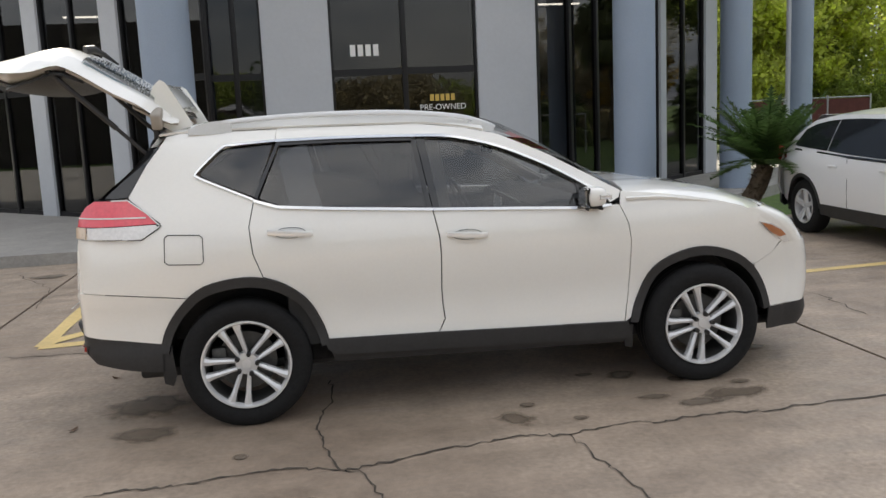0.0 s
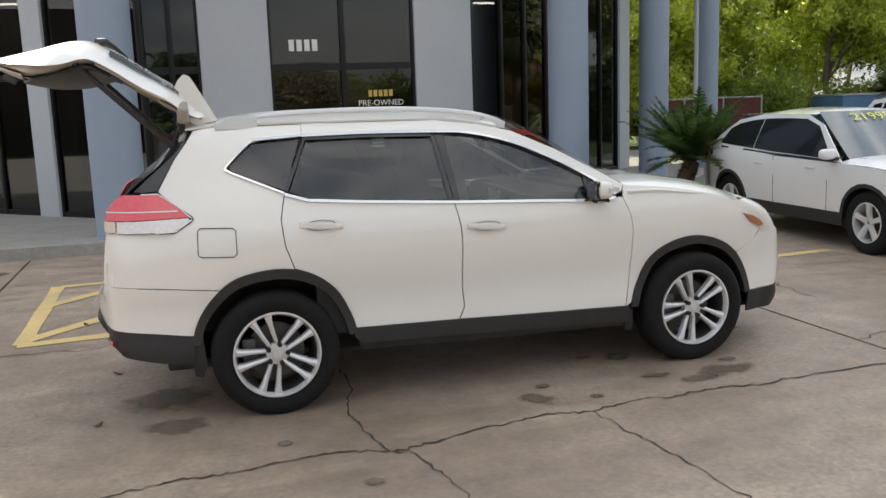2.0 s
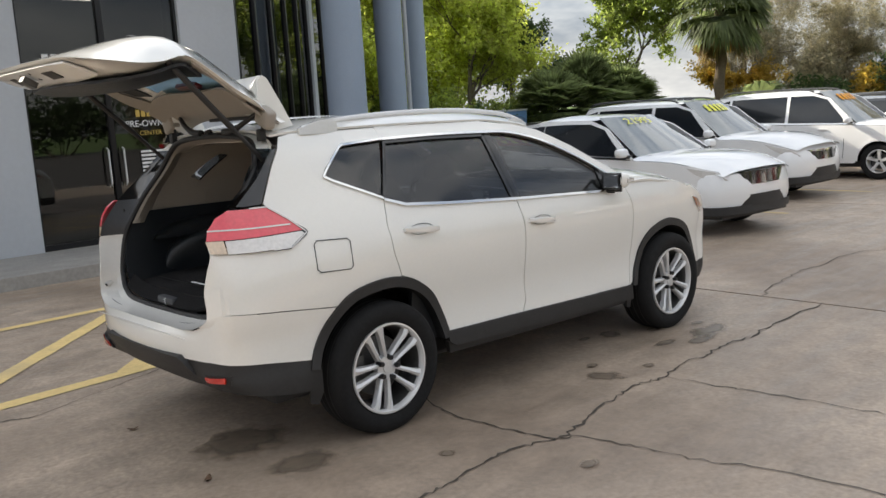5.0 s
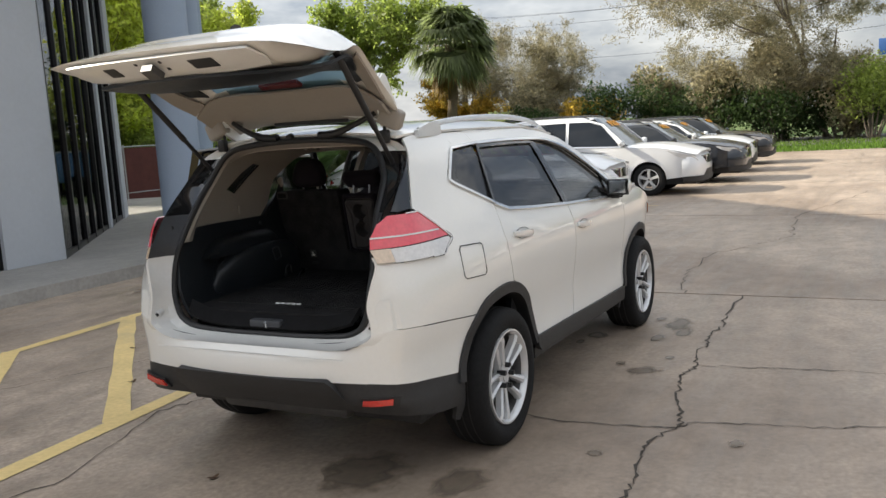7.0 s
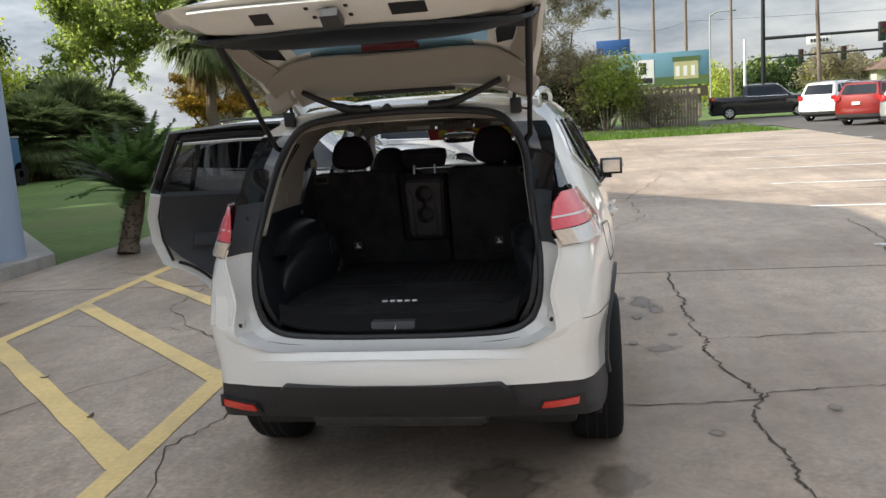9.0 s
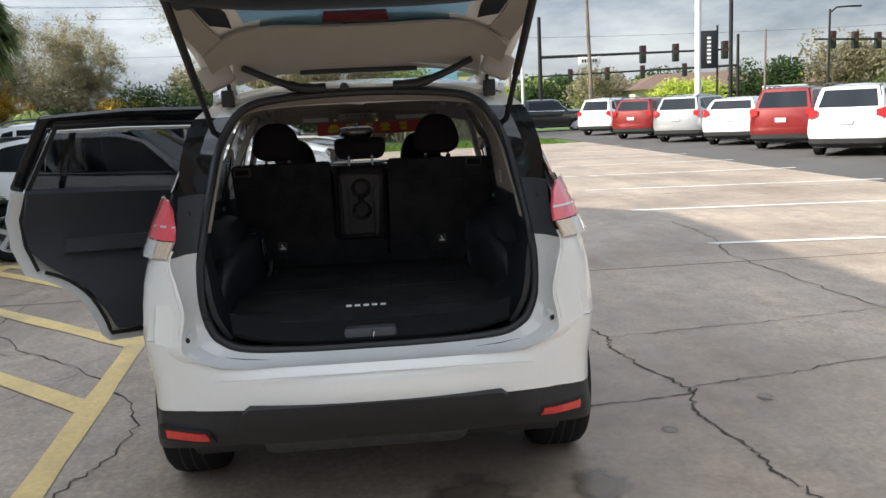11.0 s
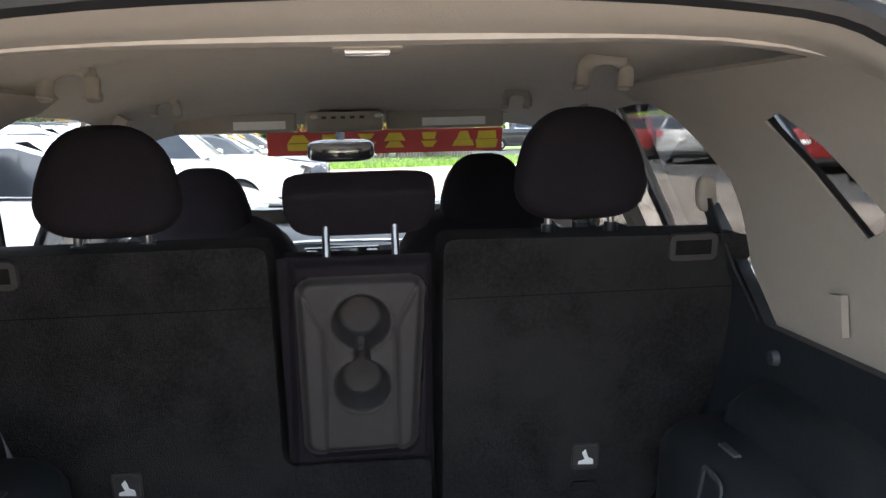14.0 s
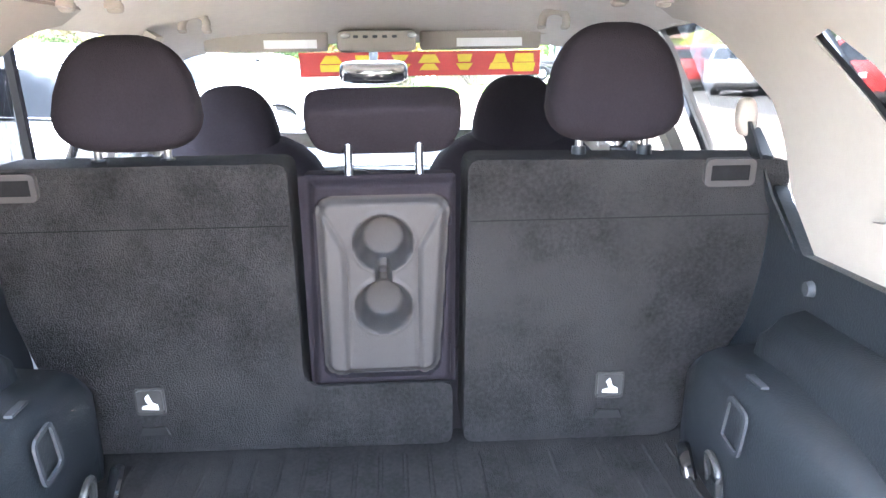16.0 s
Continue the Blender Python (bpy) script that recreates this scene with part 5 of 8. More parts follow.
# ---- inside of the vehicle ----
MATTE = mat("matt_black_plastic", (0.011, 0.011, 0.012), 0.9, 0, 0.2, 15, 0.1, 300, spec=0.15)
inner_y = curve1([.75, .85, 1.0, 1.19, 1.35, 1.46, 1.55, 1.60], [.52, .575, .60, .628, .628, .605, .565, .50])


def on_inner(s, out=0.0):
    return lambda x, z: (x, s * (inner_y(z) - out + .03 * max(0, x - .2)) + .033 * min(1, max(0, (x + .62) / .2)), z)




def rounded(pts, r=.02, n=4):
    out = []
    m = len(pts)
    for i in range(m):
        a, b, c = (np.array(pts[(i + k) % m], float) for k in (-1, 0, 1))
        u, v = (a - b) / np.linalg.norm(a - b), (c - b) / np.linalg.norm(c - b)
        for k in range(n + 1):
            t = k / n
            out.append(tuple((1 - t) ** 2 * (b + u * r) + 2 * t * (1 - t) * b + t * t * (b + v * r)))
    return out


# headliner
bm = bmesh.new()
rings = []


def liner_z(x, y):
    """Height and half width of the headliner."""
    zc = 1.640 - .25 * max(0, (x - .9)) ** 1.6 - .045 * math.exp(-((x + .335) / .10) ** 2)
    half = .545 + .06 * min(1, max(0, (x + .335) / .43)) + .06 * min(1, max(0, (x - .25) / .25))
    return zc - (.055 + .035 * min(1, max(0, (x - .2) / .3)) - .03 * min(1, max(0, (x - 1.1) / .3))) * min(1, abs(y) / half) ** 5, half


for i in range(22):
    x = -.335 + i * .088
    half = liner_z(x, 0)[1]
    rings.append([(x, u * half, liner_z(x, u * half)[0]) for u in np.linspace(-1, 1, 17)])
loft(bm, rings, False)
bm.normal_update()
bmesh.ops.solidify(bm, geom=bm.faces[:], thickness=.012)
liner = part("headliner", bm, HEADLINER, suv, "grey-beige cloth headliner")
dome = part("dome_lamp", B(-.24, -.16, -.03, .05, 1.596, 1.620, bevel=.004), BEIGE, suv, "small lit dome lamp")
part("dome_lens", B(-.225, -.175, -.015, .035, 1.592, 1.598, bevel=.002), PALELENS, dome)
for s in (-1, 1):
    front = [(-.56, 1.205), (.0, 1.20), (.09, 1.28), (.135, 1.375), (.156, 1.419), (.241, 1.474), (.333, 1.525), (.402, 1.545), (.50, 1.558), (.50, 1.585), (-.065, 1.585), (-.065, 1.522), (-.016, 1.510), (-.205, 1.362), (-.265, 1.388), (-.395, 1.44), (-.505, 1.31)]
    pil = part("pillar_trim", sheet(front, on_inner(s), .04, .008), BEIGE, suv, "beige moulded rear pillar trim")
    part("pillar_trim", sheet([(-.065, 1.585), (-.325, 1.585), (-.395, 1.44), (-.265, 1.388), (-.150, 1.476), (-.065, 1.522)], on_inner(s), .04, .008), BEIGE, suv)
    part("window_rubber", strip([(-.205, 1.362), (-.11, 1.436), (-.016, 1.508)], .006, on_inner(s, .004), .008), SEAL, pil)
    part("trim_seam", strip([(-.325, 1.535), (-.20, 1.528), (-.05, 1.524), (.10, 1.535), (.25, 1.548)], .0025, on_inner(s, .0015), .003), GREYPLASTIC, pil)
    part("trim_clip", sheet([(-.60, 1.225), (-.56, 1.225), (-.55, 1.26), (-.58, 1.265)], on_inner(s, .012), .1, .01), BEIGE, pil)
    part("trim_clip", sheet([(-.185, 1.235), (-.150, 1.232), (-.150, 1.285), (-.178, 1.288)], on_inner(s, .012), .1, .01), BEIGE, pil)
    # black lower side
    side = [(-.76, .76), (.22, .80), (.24, 1.0), (.25, 1.185), (.225, 1.37), (.11, 1.285), (.01, 1.207), (-.70, 1.212), (-.745, 1.05), (-.77, .92)]
    trim = part("cargo_side_trim", sheet(side, on_inner(s, .004), .05, .02), CARGOTRIM, suv, "charcoal moulded cargo side trim")
    # wheel housing with a ledge, its front end rounded, and a raised step behind
    rings = []
    for x, top, inn in ((.150, .80, .03), (.140, .93, .012), (.105, 1.02, .004), (.05, 1.055, 0), (-.10, 1.063, -.004), (-.26, 1.055, .012), (-.38, 1.03, .050), (-.48, .97, .090), (-.56, .82, .120)):
        e = .452 + inn
        prof = [(.64, top + .012), (.56, top + .010), (e + .035, top + .004), (e + .012, top - .004), (e + .002, top - .020), (e, top - .05), (e + .004, top - .12), (e + .014, min(.87, top - .13)), (e + .02, .80)]
        rings.append([(x, s * y + .012, max(.79, z)) for y, z in prof])
    part("wheel_housing", loft(bmesh.new(), rings, False), CARGOTRIM, trim, "charcoal moulded wheel housing, sky light tinted into its colour", 50)
    rings = []
    for x, k in ((.02, .0), (.005, .7), (-.02, 1), (-.25, 1.0), (-.40, .8), (-.50, .4), (-.58, -.3)):
        rings.append([(x, s * y + .012, z) for y, z in ((.65, 1.06 + .085 * k), (.60, 1.06 + .080 * k), (.545, 1.06 + .066 * k), (.525, 1.06 + .045 * k), (.518, 1.06), (.518, 1.04))])
    part("moulded_shelf", loft(bmesh.new(), rings, False), CARGOTRIM, trim, "", 50)
    for k in range(7):
        part("vent_slat", sheet([(-.52, .965 + k * .018), (-.44, .965 + k * .018), (-.44, .975 + k * .018), (-.52, .975 + k * .018)], on_inner(s, .014), .2, .008), GREYPLASTIC, trim)
    bm = bmesh.new()
    tube(bm, smooth_line([(-.005, s * .445, .875), (-.012, s * .440, .915), (-.035, s * .438, .925), (-.060, s * .440, .905), (-.052, s * .444, .870)], 4), .0055, 8)
    ring = part("tie_down", bm, STEEL, trim, "steel tie-down loop")
    part("tie_down_base", B(-.058, -.002, s * .452 - .008, s * .452 + .008, .858, .882, bevel=.005), CARGOTRIM, ring)
    bm = bmesh.new()
    tube(bm, smooth_line([(.125, s * .462, .835), (.105, s * .445, .875), (.075, s * .440, .865), (.045, s * .442, .828)], 4), .012, 8, squash=.6)
    part("latch_cover", bm, GLOSSBLACK, trim)
    lid = rounded([(-.070, .975), (-.128, .968), (-.150, 1.035), (-.095, 1.042)], .012)
    part("pocket_frame", strip(lid + lid[:1], .007, lambda x, z: (x, s * .4445 + .012, z), .004), GREYPLASTIC, trim)
    part("ledge_notch", B(-.135, -.085, s * .475 + .006, s * .475 + .018, 1.064, 1.069, bevel=.002), GREYPLASTIC, trim)
    bm = bmesh.new()
    rod(bm, (-.03, s * .598 + .030, 1.168), (-.03, s * .588 + .030, 1.168), .012, .010, 12)
    part("trim_button", bm, GREYPLASTIC, trim)
    # belt
    bm = bmesh.new()
    pillow(bm, .170, s * .576 + .033, 1.392, .016, .016, .030, 2.6)
    anchor = part("belt_anchor", bm, BEIGE, suv)
    bm = bmesh.new()
    loft(bm, [[(.168 + dx, s * .572 + .033, 1.385) for dx in (-.022, .022)], [(.095, s * .590 + .033, 1.28), (.135, s * .590 + .033, 1.29)], [(.025, s * .606 + .033, 1.195), (.070, s * .606 + .033, 1.20)]], False)
    bm.normal_update()
    bmesh.ops.solidify(bm, geom=bm.faces[:], thickness=.004)
    part("seat_belt", bm, BLACKTRIM, anchor, "dark woven seat belt")
    # grab handles
    for x, y, z, k in ((.36, .495 if s > 0 else -.43, 1.625, 1.0), (1.17, .50 if s > 0 else -.43, 1.598, .8)):
        arch = [(x - .01, y - .036 * k, z - .052 * k), (x - .008, y - .037 * k, z - .02 * k), (x, y - .022 * k, z - .002), (x, y + .012 * k, z), (x, y + .036 * k, z - .016 * k), (x - .008, y + .042 * k, z - .050 * k)]
        grip = part("grab_handle", tube(bmesh.new(), smooth_line(arch, 5), .0115 * k, 10, squash=1.25), BEIGE, suv, "beige folding grab handle")
        for dy, dz in ((-.036, -.050), (.042, -.048)):
            mount = bmesh.new()
            pillow(mount, x + .006, y + dy * k, z + dz * k, .012 * k, .014 * k, .010 * k, 3, 12, 8)
            part("handle_mount", mount, BEIGE, grip)
    # window pillars seen from inside
    part("b_pillar_trim", sheet([(1.10, 1.56), (1.17, 1.56), (1.21, 1.05), (1.13, 1.05)], on_side(s, -.06), .1, .03), BEIGE, suv)
    part("front_pillar_trim", sheet([(1.42, 1.56), (1.50, 1.545), (2.2, 1.17), (2.12, 1.15), (1.80, 1.33), (1.5, 1.47)], on_side(s, -.05), .1, .03), BEIGE, suv)
    part("side_skirt", sheet([(.25, .42), (2.2, .42), (2.2, 1.05), (1.1, 1.10), (.25, 1.15)] if s < 0 else [(1.13, .42), (2.2, .42), (2.2, 1.05), (1.13, 1.10)], on_side(s, -.06), .2, .03), BLACKTRIM, suv, "dark inner door trim")
# beige garnish from the seal to the headliner and pillar trims
bm = bmesh.new()
ring0, ring1, ring2, ring3 = [], [], [], []
for x, y, z in smooth_line([p for p in full(LOOP)[8:19]], 6):
    side = min(1, max(0, (abs(y) - .30) / .22))
    s = 1 if y > 0 else -1
    yin = on_inner(s)(x + .125, min(z, 1.585))[1] - s * .012
    far = (x + .125, (1 - side) * y * .98 + side * yin, (1 - side) * 1.594 + side * min(z - .02 * (1 - side) - .006, 1.578))
    lid, wide = liner_z(max(-.335, far[0]), far[1])
    far = (far[0], far[1], min(far[2], lid - .004) if abs(far[1]) < wide else far[2])
    ring0.append((x + .004, y - s * .008 * side, z - .010 * (1 - side)))
    ring1.append((x + .030, y - s * .022 * side, z - .024 * (1 - side) - .012 * side * (1 - side)))
    ring2.append((x + .070, (y - s * .022 * side) * .5 + far[1] * .5 - s * .006 * side, (z - .026 * (1 - side)) * .5 + far[2] * .5))
    ring3.append(far)
loft(bm, [ring0, ring1, ring2, ring3], False)
part("opening_garnish", bm, BEIGE, suv, "beige moulded garnish round the tail opening", 60)
# cargo floor and sill trim
fl = [(-.745, -.50), (-.745, .50), (-.60, .535), (.19, .52), (.26, .50), (.26, -.50), (.19, -.52), (-.60, -.535)]
floor_z = curve1([-.8, -.6, -.2, .2], [.795, .803, .818, .829])
cargo = part("cargo_floor", sheet(fl, lambda x, y: (x, y, floor_z(x)), .08, .02), CARPET, suv, "black carpeted cargo floor")
for a, b in ((-.62, .30), (-.30, .35)):
    bm = bmesh.new()
    loft(bm, [[(a, y, floor_z(a) + .0225), (a + .006, y, floor_z(a) + .0225)] for y in np.linspace(-.44, .46, 8)], False)
    part("floor_lid_gap", bm, SEAL, cargo)
for k in range(5):
    y0 = .10 - k * .033
    part("mat_lettering", B(-.595, -.583, y0 - .021, y0, floor_z(-.59) + .003, floor_z(-.59) + .026), WHITE_INK, cargo, "" if k else "pale embroidered letters as plain bars")
for k in range(23):
    y = -.44 + k * .04
    bm = bmesh.new()
    loft(bm, [[(x, y - .005, floor_z(x) + .019), (x, y - .002, floor_z(x) + .0235), (x, y + .002, floor_z(x) + .0235), (x, y + .005, floor_z(x) + .019)] for x in (-.28, -.05, .165)], False)
    part("floor_rib", bm, CARPET, cargo)
part("floor_hatch_handle", B(-.70, -.635, -.06, .10, .803, .812, bevel=.004), GREYPLASTIC, cargo)
sill = part("sill_trim", sheet([(-.795, -.50), (-.795, .50), (-.735, .52), (-.735, -.52)], lambda x, y: (x, y, .738 + (x + .795) * .9 + .05 * (abs(y) / .5) ** 4), .08, .02), MATTE, suv, "black plastic loading sill")
part("striker_cover", B(-.805, -.745, -.085, .105, .745, .790, bevel=.012), GREYPLASTIC, sill)
bm = bmesh.new()
tube(bm, [(-.80, .0, .75), (-.81, .0, .775), (-.79, .0, .785)], .006, 8)
part("striker", bm, CHROME, sill)
# cabin floor
part("cabin_floor", B(.2, 2.1, -.75, .75, .30, .42, bevel=.02), CARPET, suv)
part("firewall", B(2.08, 2.12, -.78, .78, .3, 1.08, bevel=.02), BLACKTRIM, suv)


def seat_x(z):
    return .192 - .17 * (z - .85)


def on_seat(off):
    return lambda y, z: (seat_x(z) - off, y, z)


def seat_back(outline, name, material, parent, off=0.0, thick=.13, label=""):
    bm = sheet(shrink(outline, .004), on_seat(off), .05, 0)
    bm.normal_update()
    top = bmesh.ops.extrude_face_region(bm, geom=bm.faces[:])
    for v in [g for g in top["geom"] if isinstance(g, bmesh.types.BMVert)]:
        v.co.x += thick
    bmesh.ops.recalc_face_normals(bm, faces=bm.faces)
    es = [e for e in bm.edges if e.is_manifold and e.calc_face_angle(0) > .9]
    bmesh.ops.bevel(bm, geom=es, offset=.016, segments=3, profile=.5, affect="EDGES", clamp_overlap=True)
    return part(name, bm, material, parent, label)


bench = part("rear_seat_cushion", B(.28, .80, -.62, .62, .62, .80, bevel=.05), CLOTH, suv)
left_back = seat_back(rounded([(.158, 1.345), (.155, .975), (-.085, .975), (-.085, .85), (.53, .855), (.60, 1.12), (.61, 1.345)], .025), "rear_seat_back", CARPET, suv, label="black carpeted back of the folding rear seat")
right_back = seat_back(rounded([(-.100, 1.345), (-.60, 1.335), (-.585, 1.12), (-.46, .85), (-.095, .85)], .025), "rear_seat_back", CARPET, suv, label="black carpeted back of the folding rear seat")
for owner, ya, yb in ((left_back, .60, .165), (right_back, -.108, -.595)):
    bm = bmesh.new()
    loft(bm, [[(seat_x(z) - .0010, y, z) for z in (1.245, 1.2465)] for y in np.linspace(ya, yb, 6)], False)
    part("seam", bm, MATTE, owner)
for owner, y in ((left_back, .404), (right_back, -.340)):
    part("anchor_flap", sheet(rounded([(y - .02, .938), (y + .02, .938), (y + .02, .978), (y - .02, .978)], .006), on_seat(.004), .1, .004), STEEL, owner)
    ring = rounded([(y - .022, .934), (y + .022, .934), (y + .022, .980), (y - .022, .980)], .006)
    part("flap_rim", strip(ring + ring[:1], .003, on_seat(.007), .003), CONSOLE, owner)
    tag = part("child_seat_symbol", sheet([(y - .013, .944), (y + .013, .946), (y + .012, .951), (y + .002, .953), (y + .007, .966), (y + .001, .972), (y - .004, .957), (y - .012, .953)], on_seat(.009), .1, .002), WHITE_INK, owner, "white child seat anchor symbol")
    part("anchor_slot", sheet([(y - .024, .895), (y + .024, .895), (y + .018, .91), (y - .018, .91)], on_seat(.003), .1, .004), SEAL, owner)
for owner, y, s in ((left_back, .555, 1), (right_back, -.497, -1)):
    fr = rounded([(y - .034, 1.297), (y + .034, 1.297), (y + .034, 1.330), (y - .034, 1.330)], .006)
    hb = part("release_handle", strip(fr + fr[:1], .009, on_seat(.010), .012), CONSOLE, owner, "dark grey plastic seat release handle")
    part("handle_recess", sheet(rounded([(y - .030, 1.301), (y + .030, 1.301), (y + .030, 1.326), (y - .030, 1.326)], .004), on_seat(.007), .1, .002), MATTE, hb)
# centre armrest with cup holders
arm = seat_back(rounded([(.150, 1.318), (-.094, 1.314), (-.084, .966), (.152, .970)], .012), "centre_armrest", CLOTH, suv, -.074, .05, "folded centre armrest with grey cup holders")


def ease(v):
    v = min(1, max(0, v))
    return v * v * (3 - 2 * v)


def inside_plate(y, z):
    """Distance to the plate's rounded outline, negative inside."""
    k = (z - .992) / .295
    dy = abs(y - (.0325 - .0085 * k)) - (.0895 + .0095 * k) + .024
    dz = abs(z - 1.139) - .148 + .024
    return math.hypot(max(dy, 0), max(dz, 0)) + min(max(dy, dz), 0) - .024


def border_off(y, z):
    d = inside_plate(y, z)
    k = (z - .966) / .350
    edge = min(.146 - .012 * k - y, y + .083 + .007 * k, 1.318 - z, z - .968)
    return -.070 + .076 * ease((d + .003) / .006) - .022 * (1 - ease(edge / .014))


def plate_off(y, z):
    d = inside_plate(y, z)
    h = -.012 + .016 * ease(-d / .012)
    c = .028 - .004 * (z - 1.1)
    wing = abs(y - c) - .054 - .55 * max(0, z - 1.205)
    h += .006 * ease(wing / .010) - .003 * ease(1 - abs(wing) / .004)
    cup = min(math.hypot(y - .025, z - 1.215) - .046, math.hypot(y - .027, z - 1.109) - .045)
    waist = max(abs(y - .026) - .014, abs(z - 1.16) - .05)
    return h + .003 * ease(1 - abs(cup - .002) / .004) - .063 * max(ease(-cup / .016), .80 * ease(-waist / .008))


def relief(y0, y1, z0, z1, step, off):
    bm = bmesh.new()
    ys, zs = np.arange(y0, y1 + step * .5, step), np.arange(z0, z1 + step * .5, step)
    loft(bm, [[(seat_x(z) - off(y, z), y, z) for y in ys] for z in zs], False)
    return bm


part("armrest_border", relief(-.086, .148, .968, 1.318, .0039, border_off), CLOTH, arm, "", 60)
part("armrest_plate", relief(-.078, .126, .988, 1.290, .0030, plate_off), CONSOLE, arm, "grey moulded plastic plate with cup holders", 60)


def headrest(y, z, sx, sy, sz, x, owner, label, tilt=0, posts=(.05, -.05), post_low=-.06, p=3.3, taper=.38):
    bm = bmesh.new()
    pillow(bm, 0, 0, 0, sx, sy, sz, p, 28, 16)
    for v in bm.verts:
        t = v.co.z / sz
        v.co.y *= 1.04 - taper * max(0, (t + .5) / 1.5) ** 1.6 - (.16 * max(0, -t) ** 1.5 if taper < 0 else 0)
    xform(bm, Matrix.Translation((x, y, z)) @ Matrix.Rotation(radians(tilt), 4, "Y"))
    h = part("headrest", bm, CLOTH, owner, label)
    for dy in posts:
        bm = bmesh.new()
        rod(bm, (x - (.022 if tilt < 0 else 0), y + dy, z + post_low - .03), (x, y + dy, z), .0062, .0062, 10)
        part("headrest_post", bm, POSTMETAL, h)
        bm = bmesh.new()
        rod(bm, (x, y + dy, z + post_low - .030), (x, y + dy, z + post_low - .006), .012, .011, 10)
        part("post_collar", bm, BLACKTRIM, h)
    return h


headrest(.400, 1.440, .055, .106, .086, .185, left_back, "black cloth rear headrest", 6, (.052, -.052), -.09)
headrest(-.336, 1.446, .055, .104, .090, .185, right_back, "black cloth rear headrest", 6, (.052, -.052), -.09)
headrest(.020, 1.396, .030, .112, .047, .165, arm, "low black centre headrest tipped forward", -38, (.054, -.053), -.085, 6.5, -.02)
for s, y in ((1, .387), (-1, -.305)):
    fs = part("front_seat", B(1.0, 1.52, y - .26, y + .26, .55, .72, bevel=.05), CLOTH, suv, "black cloth front seat")
    bm = bmesh.new()
    pillow(bm, 1.05, y, .98, .09, .25, .34, 3, 24, 16, Matrix.Rotation(radians(-14), 4, "Y"))
    part("backrest", bm, CLOTH, fs)
    headrest(y, 1.325 if s > 0 else 1.340, .055, .112, .100, .98, fs, "dark blue-black front headrest", 8, (.05, -.05), -.10)
# dashboard
DASH = mat("dark_dash_plastic", (.03, .031, .034), .6, 0, .12, 10, .12, 300)
bm = bmesh.new()
rings = []
for y in np.linspace(-.72, .72, 19):
    hump = .045 * math.exp(-((y - .37) / .2) ** 2)
    rings.append([(1.72, y, .75), (1.70, y, 1.0), (1.73, y, 1.115 + hump), (1.85, y, 1.145 + hump), (2.05, y, 1.14), (2.25, y, 1.09), (2.25, y, .75)])
loft(bm, rings, True, True)
dash = part("dashboard", bm, DASH, suv, "dark moulded dashboard with silver trim")
scr = part("display", B(1.685, 1.70, -.06, .19, 1.015, 1.12, bevel=.006), GLOSSBLACK, dash)
part("screen", B(1.680, 1.686, .0, .13, 1.03, 1.105), lit("screen_glow", (.10, .12, .14), .5), scr)
for z in (1.035, 1.06, 1.085, 1.105):
    for y in (-.035, .165):
        part("button", B(1.679, 1.686, y - .018, y + .018, z - .006, z + .006, bevel=.002), WHITE_INK, scr)
part("dash_trim", tube(bmesh.new(), [(1.70, .33, 1.135), (1.695, .16, 1.140), (1.695, -.06, 1.137), (1.70, -.45, 1.115)], .007, 6), ALLOY, dash)
for y in (.27, -.14):
    part("air_vent", B(1.688, 1.70, y - .05, y + .05, 1.045, 1.11, bevel=.008), SEAL, dash)
bm = bmesh.new()
c = Matrix.Translation((1.50, .385, 1.045)) @ Matrix.Rotation(radians(-24), 4, "Y")
tube(bm, [c @ Vector((0, .182 * math.cos(a), .182 * math.sin(a))) for a in (2 * math.pi * k / 32 for k in range(32))], .016, 10, True)
wheel_rim = part("steering_wheel", bm, BLACKTRIM, suv, "black steering wheel with silver spokes")
bm = bmesh.new()
pillow(bm, 0, 0, 0, .03, .075, .06, 3)
part("wheel_hub", xform(bm, c), BLACKTRIM, wheel_rim)
for a in (0, math.pi, -math.pi / 2):
    bm = bmesh.new()
    rod(bm, c @ Vector((0, 0, 0)), c @ Vector((0, .17 * math.cos(a), .17 * math.sin(a))), .02, .016, 8)
    part("wheel_spoke", bm, ALLOY, wheel_rim)
# mirror, visors, overhead console
bm = bmesh.new()
pillow(bm, 1.62, .054, 1.440, .02, .108, .036, 4, 28, 12)
mir = part("inside_mirror", bm, GLOSSBLACK, suv, "black inside mirror")
part("mirror_glass", B(1.596, 1.600, -.042, .150, 1.412, 1.468, bevel=.002), CHROME, mir)
bm = bmesh.new()
rod(bm, (1.63, .054, 1.44), (1.66, .054, 1.53), .012, .016, 10)
part("mirror_stem", bm, BLACKTRIM, mir)
for y0, y1, l0, l1 in ((.178, .530, .21, .36), (-.436, -.084, -.38, -.19)):
    put = Matrix.Translation((1.41, 0, 1.532)) @ Matrix.Rotation(radians(-8), 4, "Y")
    v = part("sun_visor", xform(B(-.011, .011, y0, y1, -.029, .029, bevel=.010, segs=4), put), BEIGE, suv, "folded grey-beige sun visor")
    part("visor_label", xform(B(-.0125, -.011, l0, l1, -.018, .006), put), WHITE_INK, v, "white warning label")
    part("visor_pivot", xform(B(-.004, .016, y0 - .02 if y0 < 0 else y1 - .02, y0 + .02 if y0 < 0 else y1 + .02, .012, .034, bevel=.006), put), BEIGE, v)
ov = part("overhead_console", B(1.33, 1.46, -.072, .150, 1.500, 1.560, bevel=.015), BEIGE, suv)
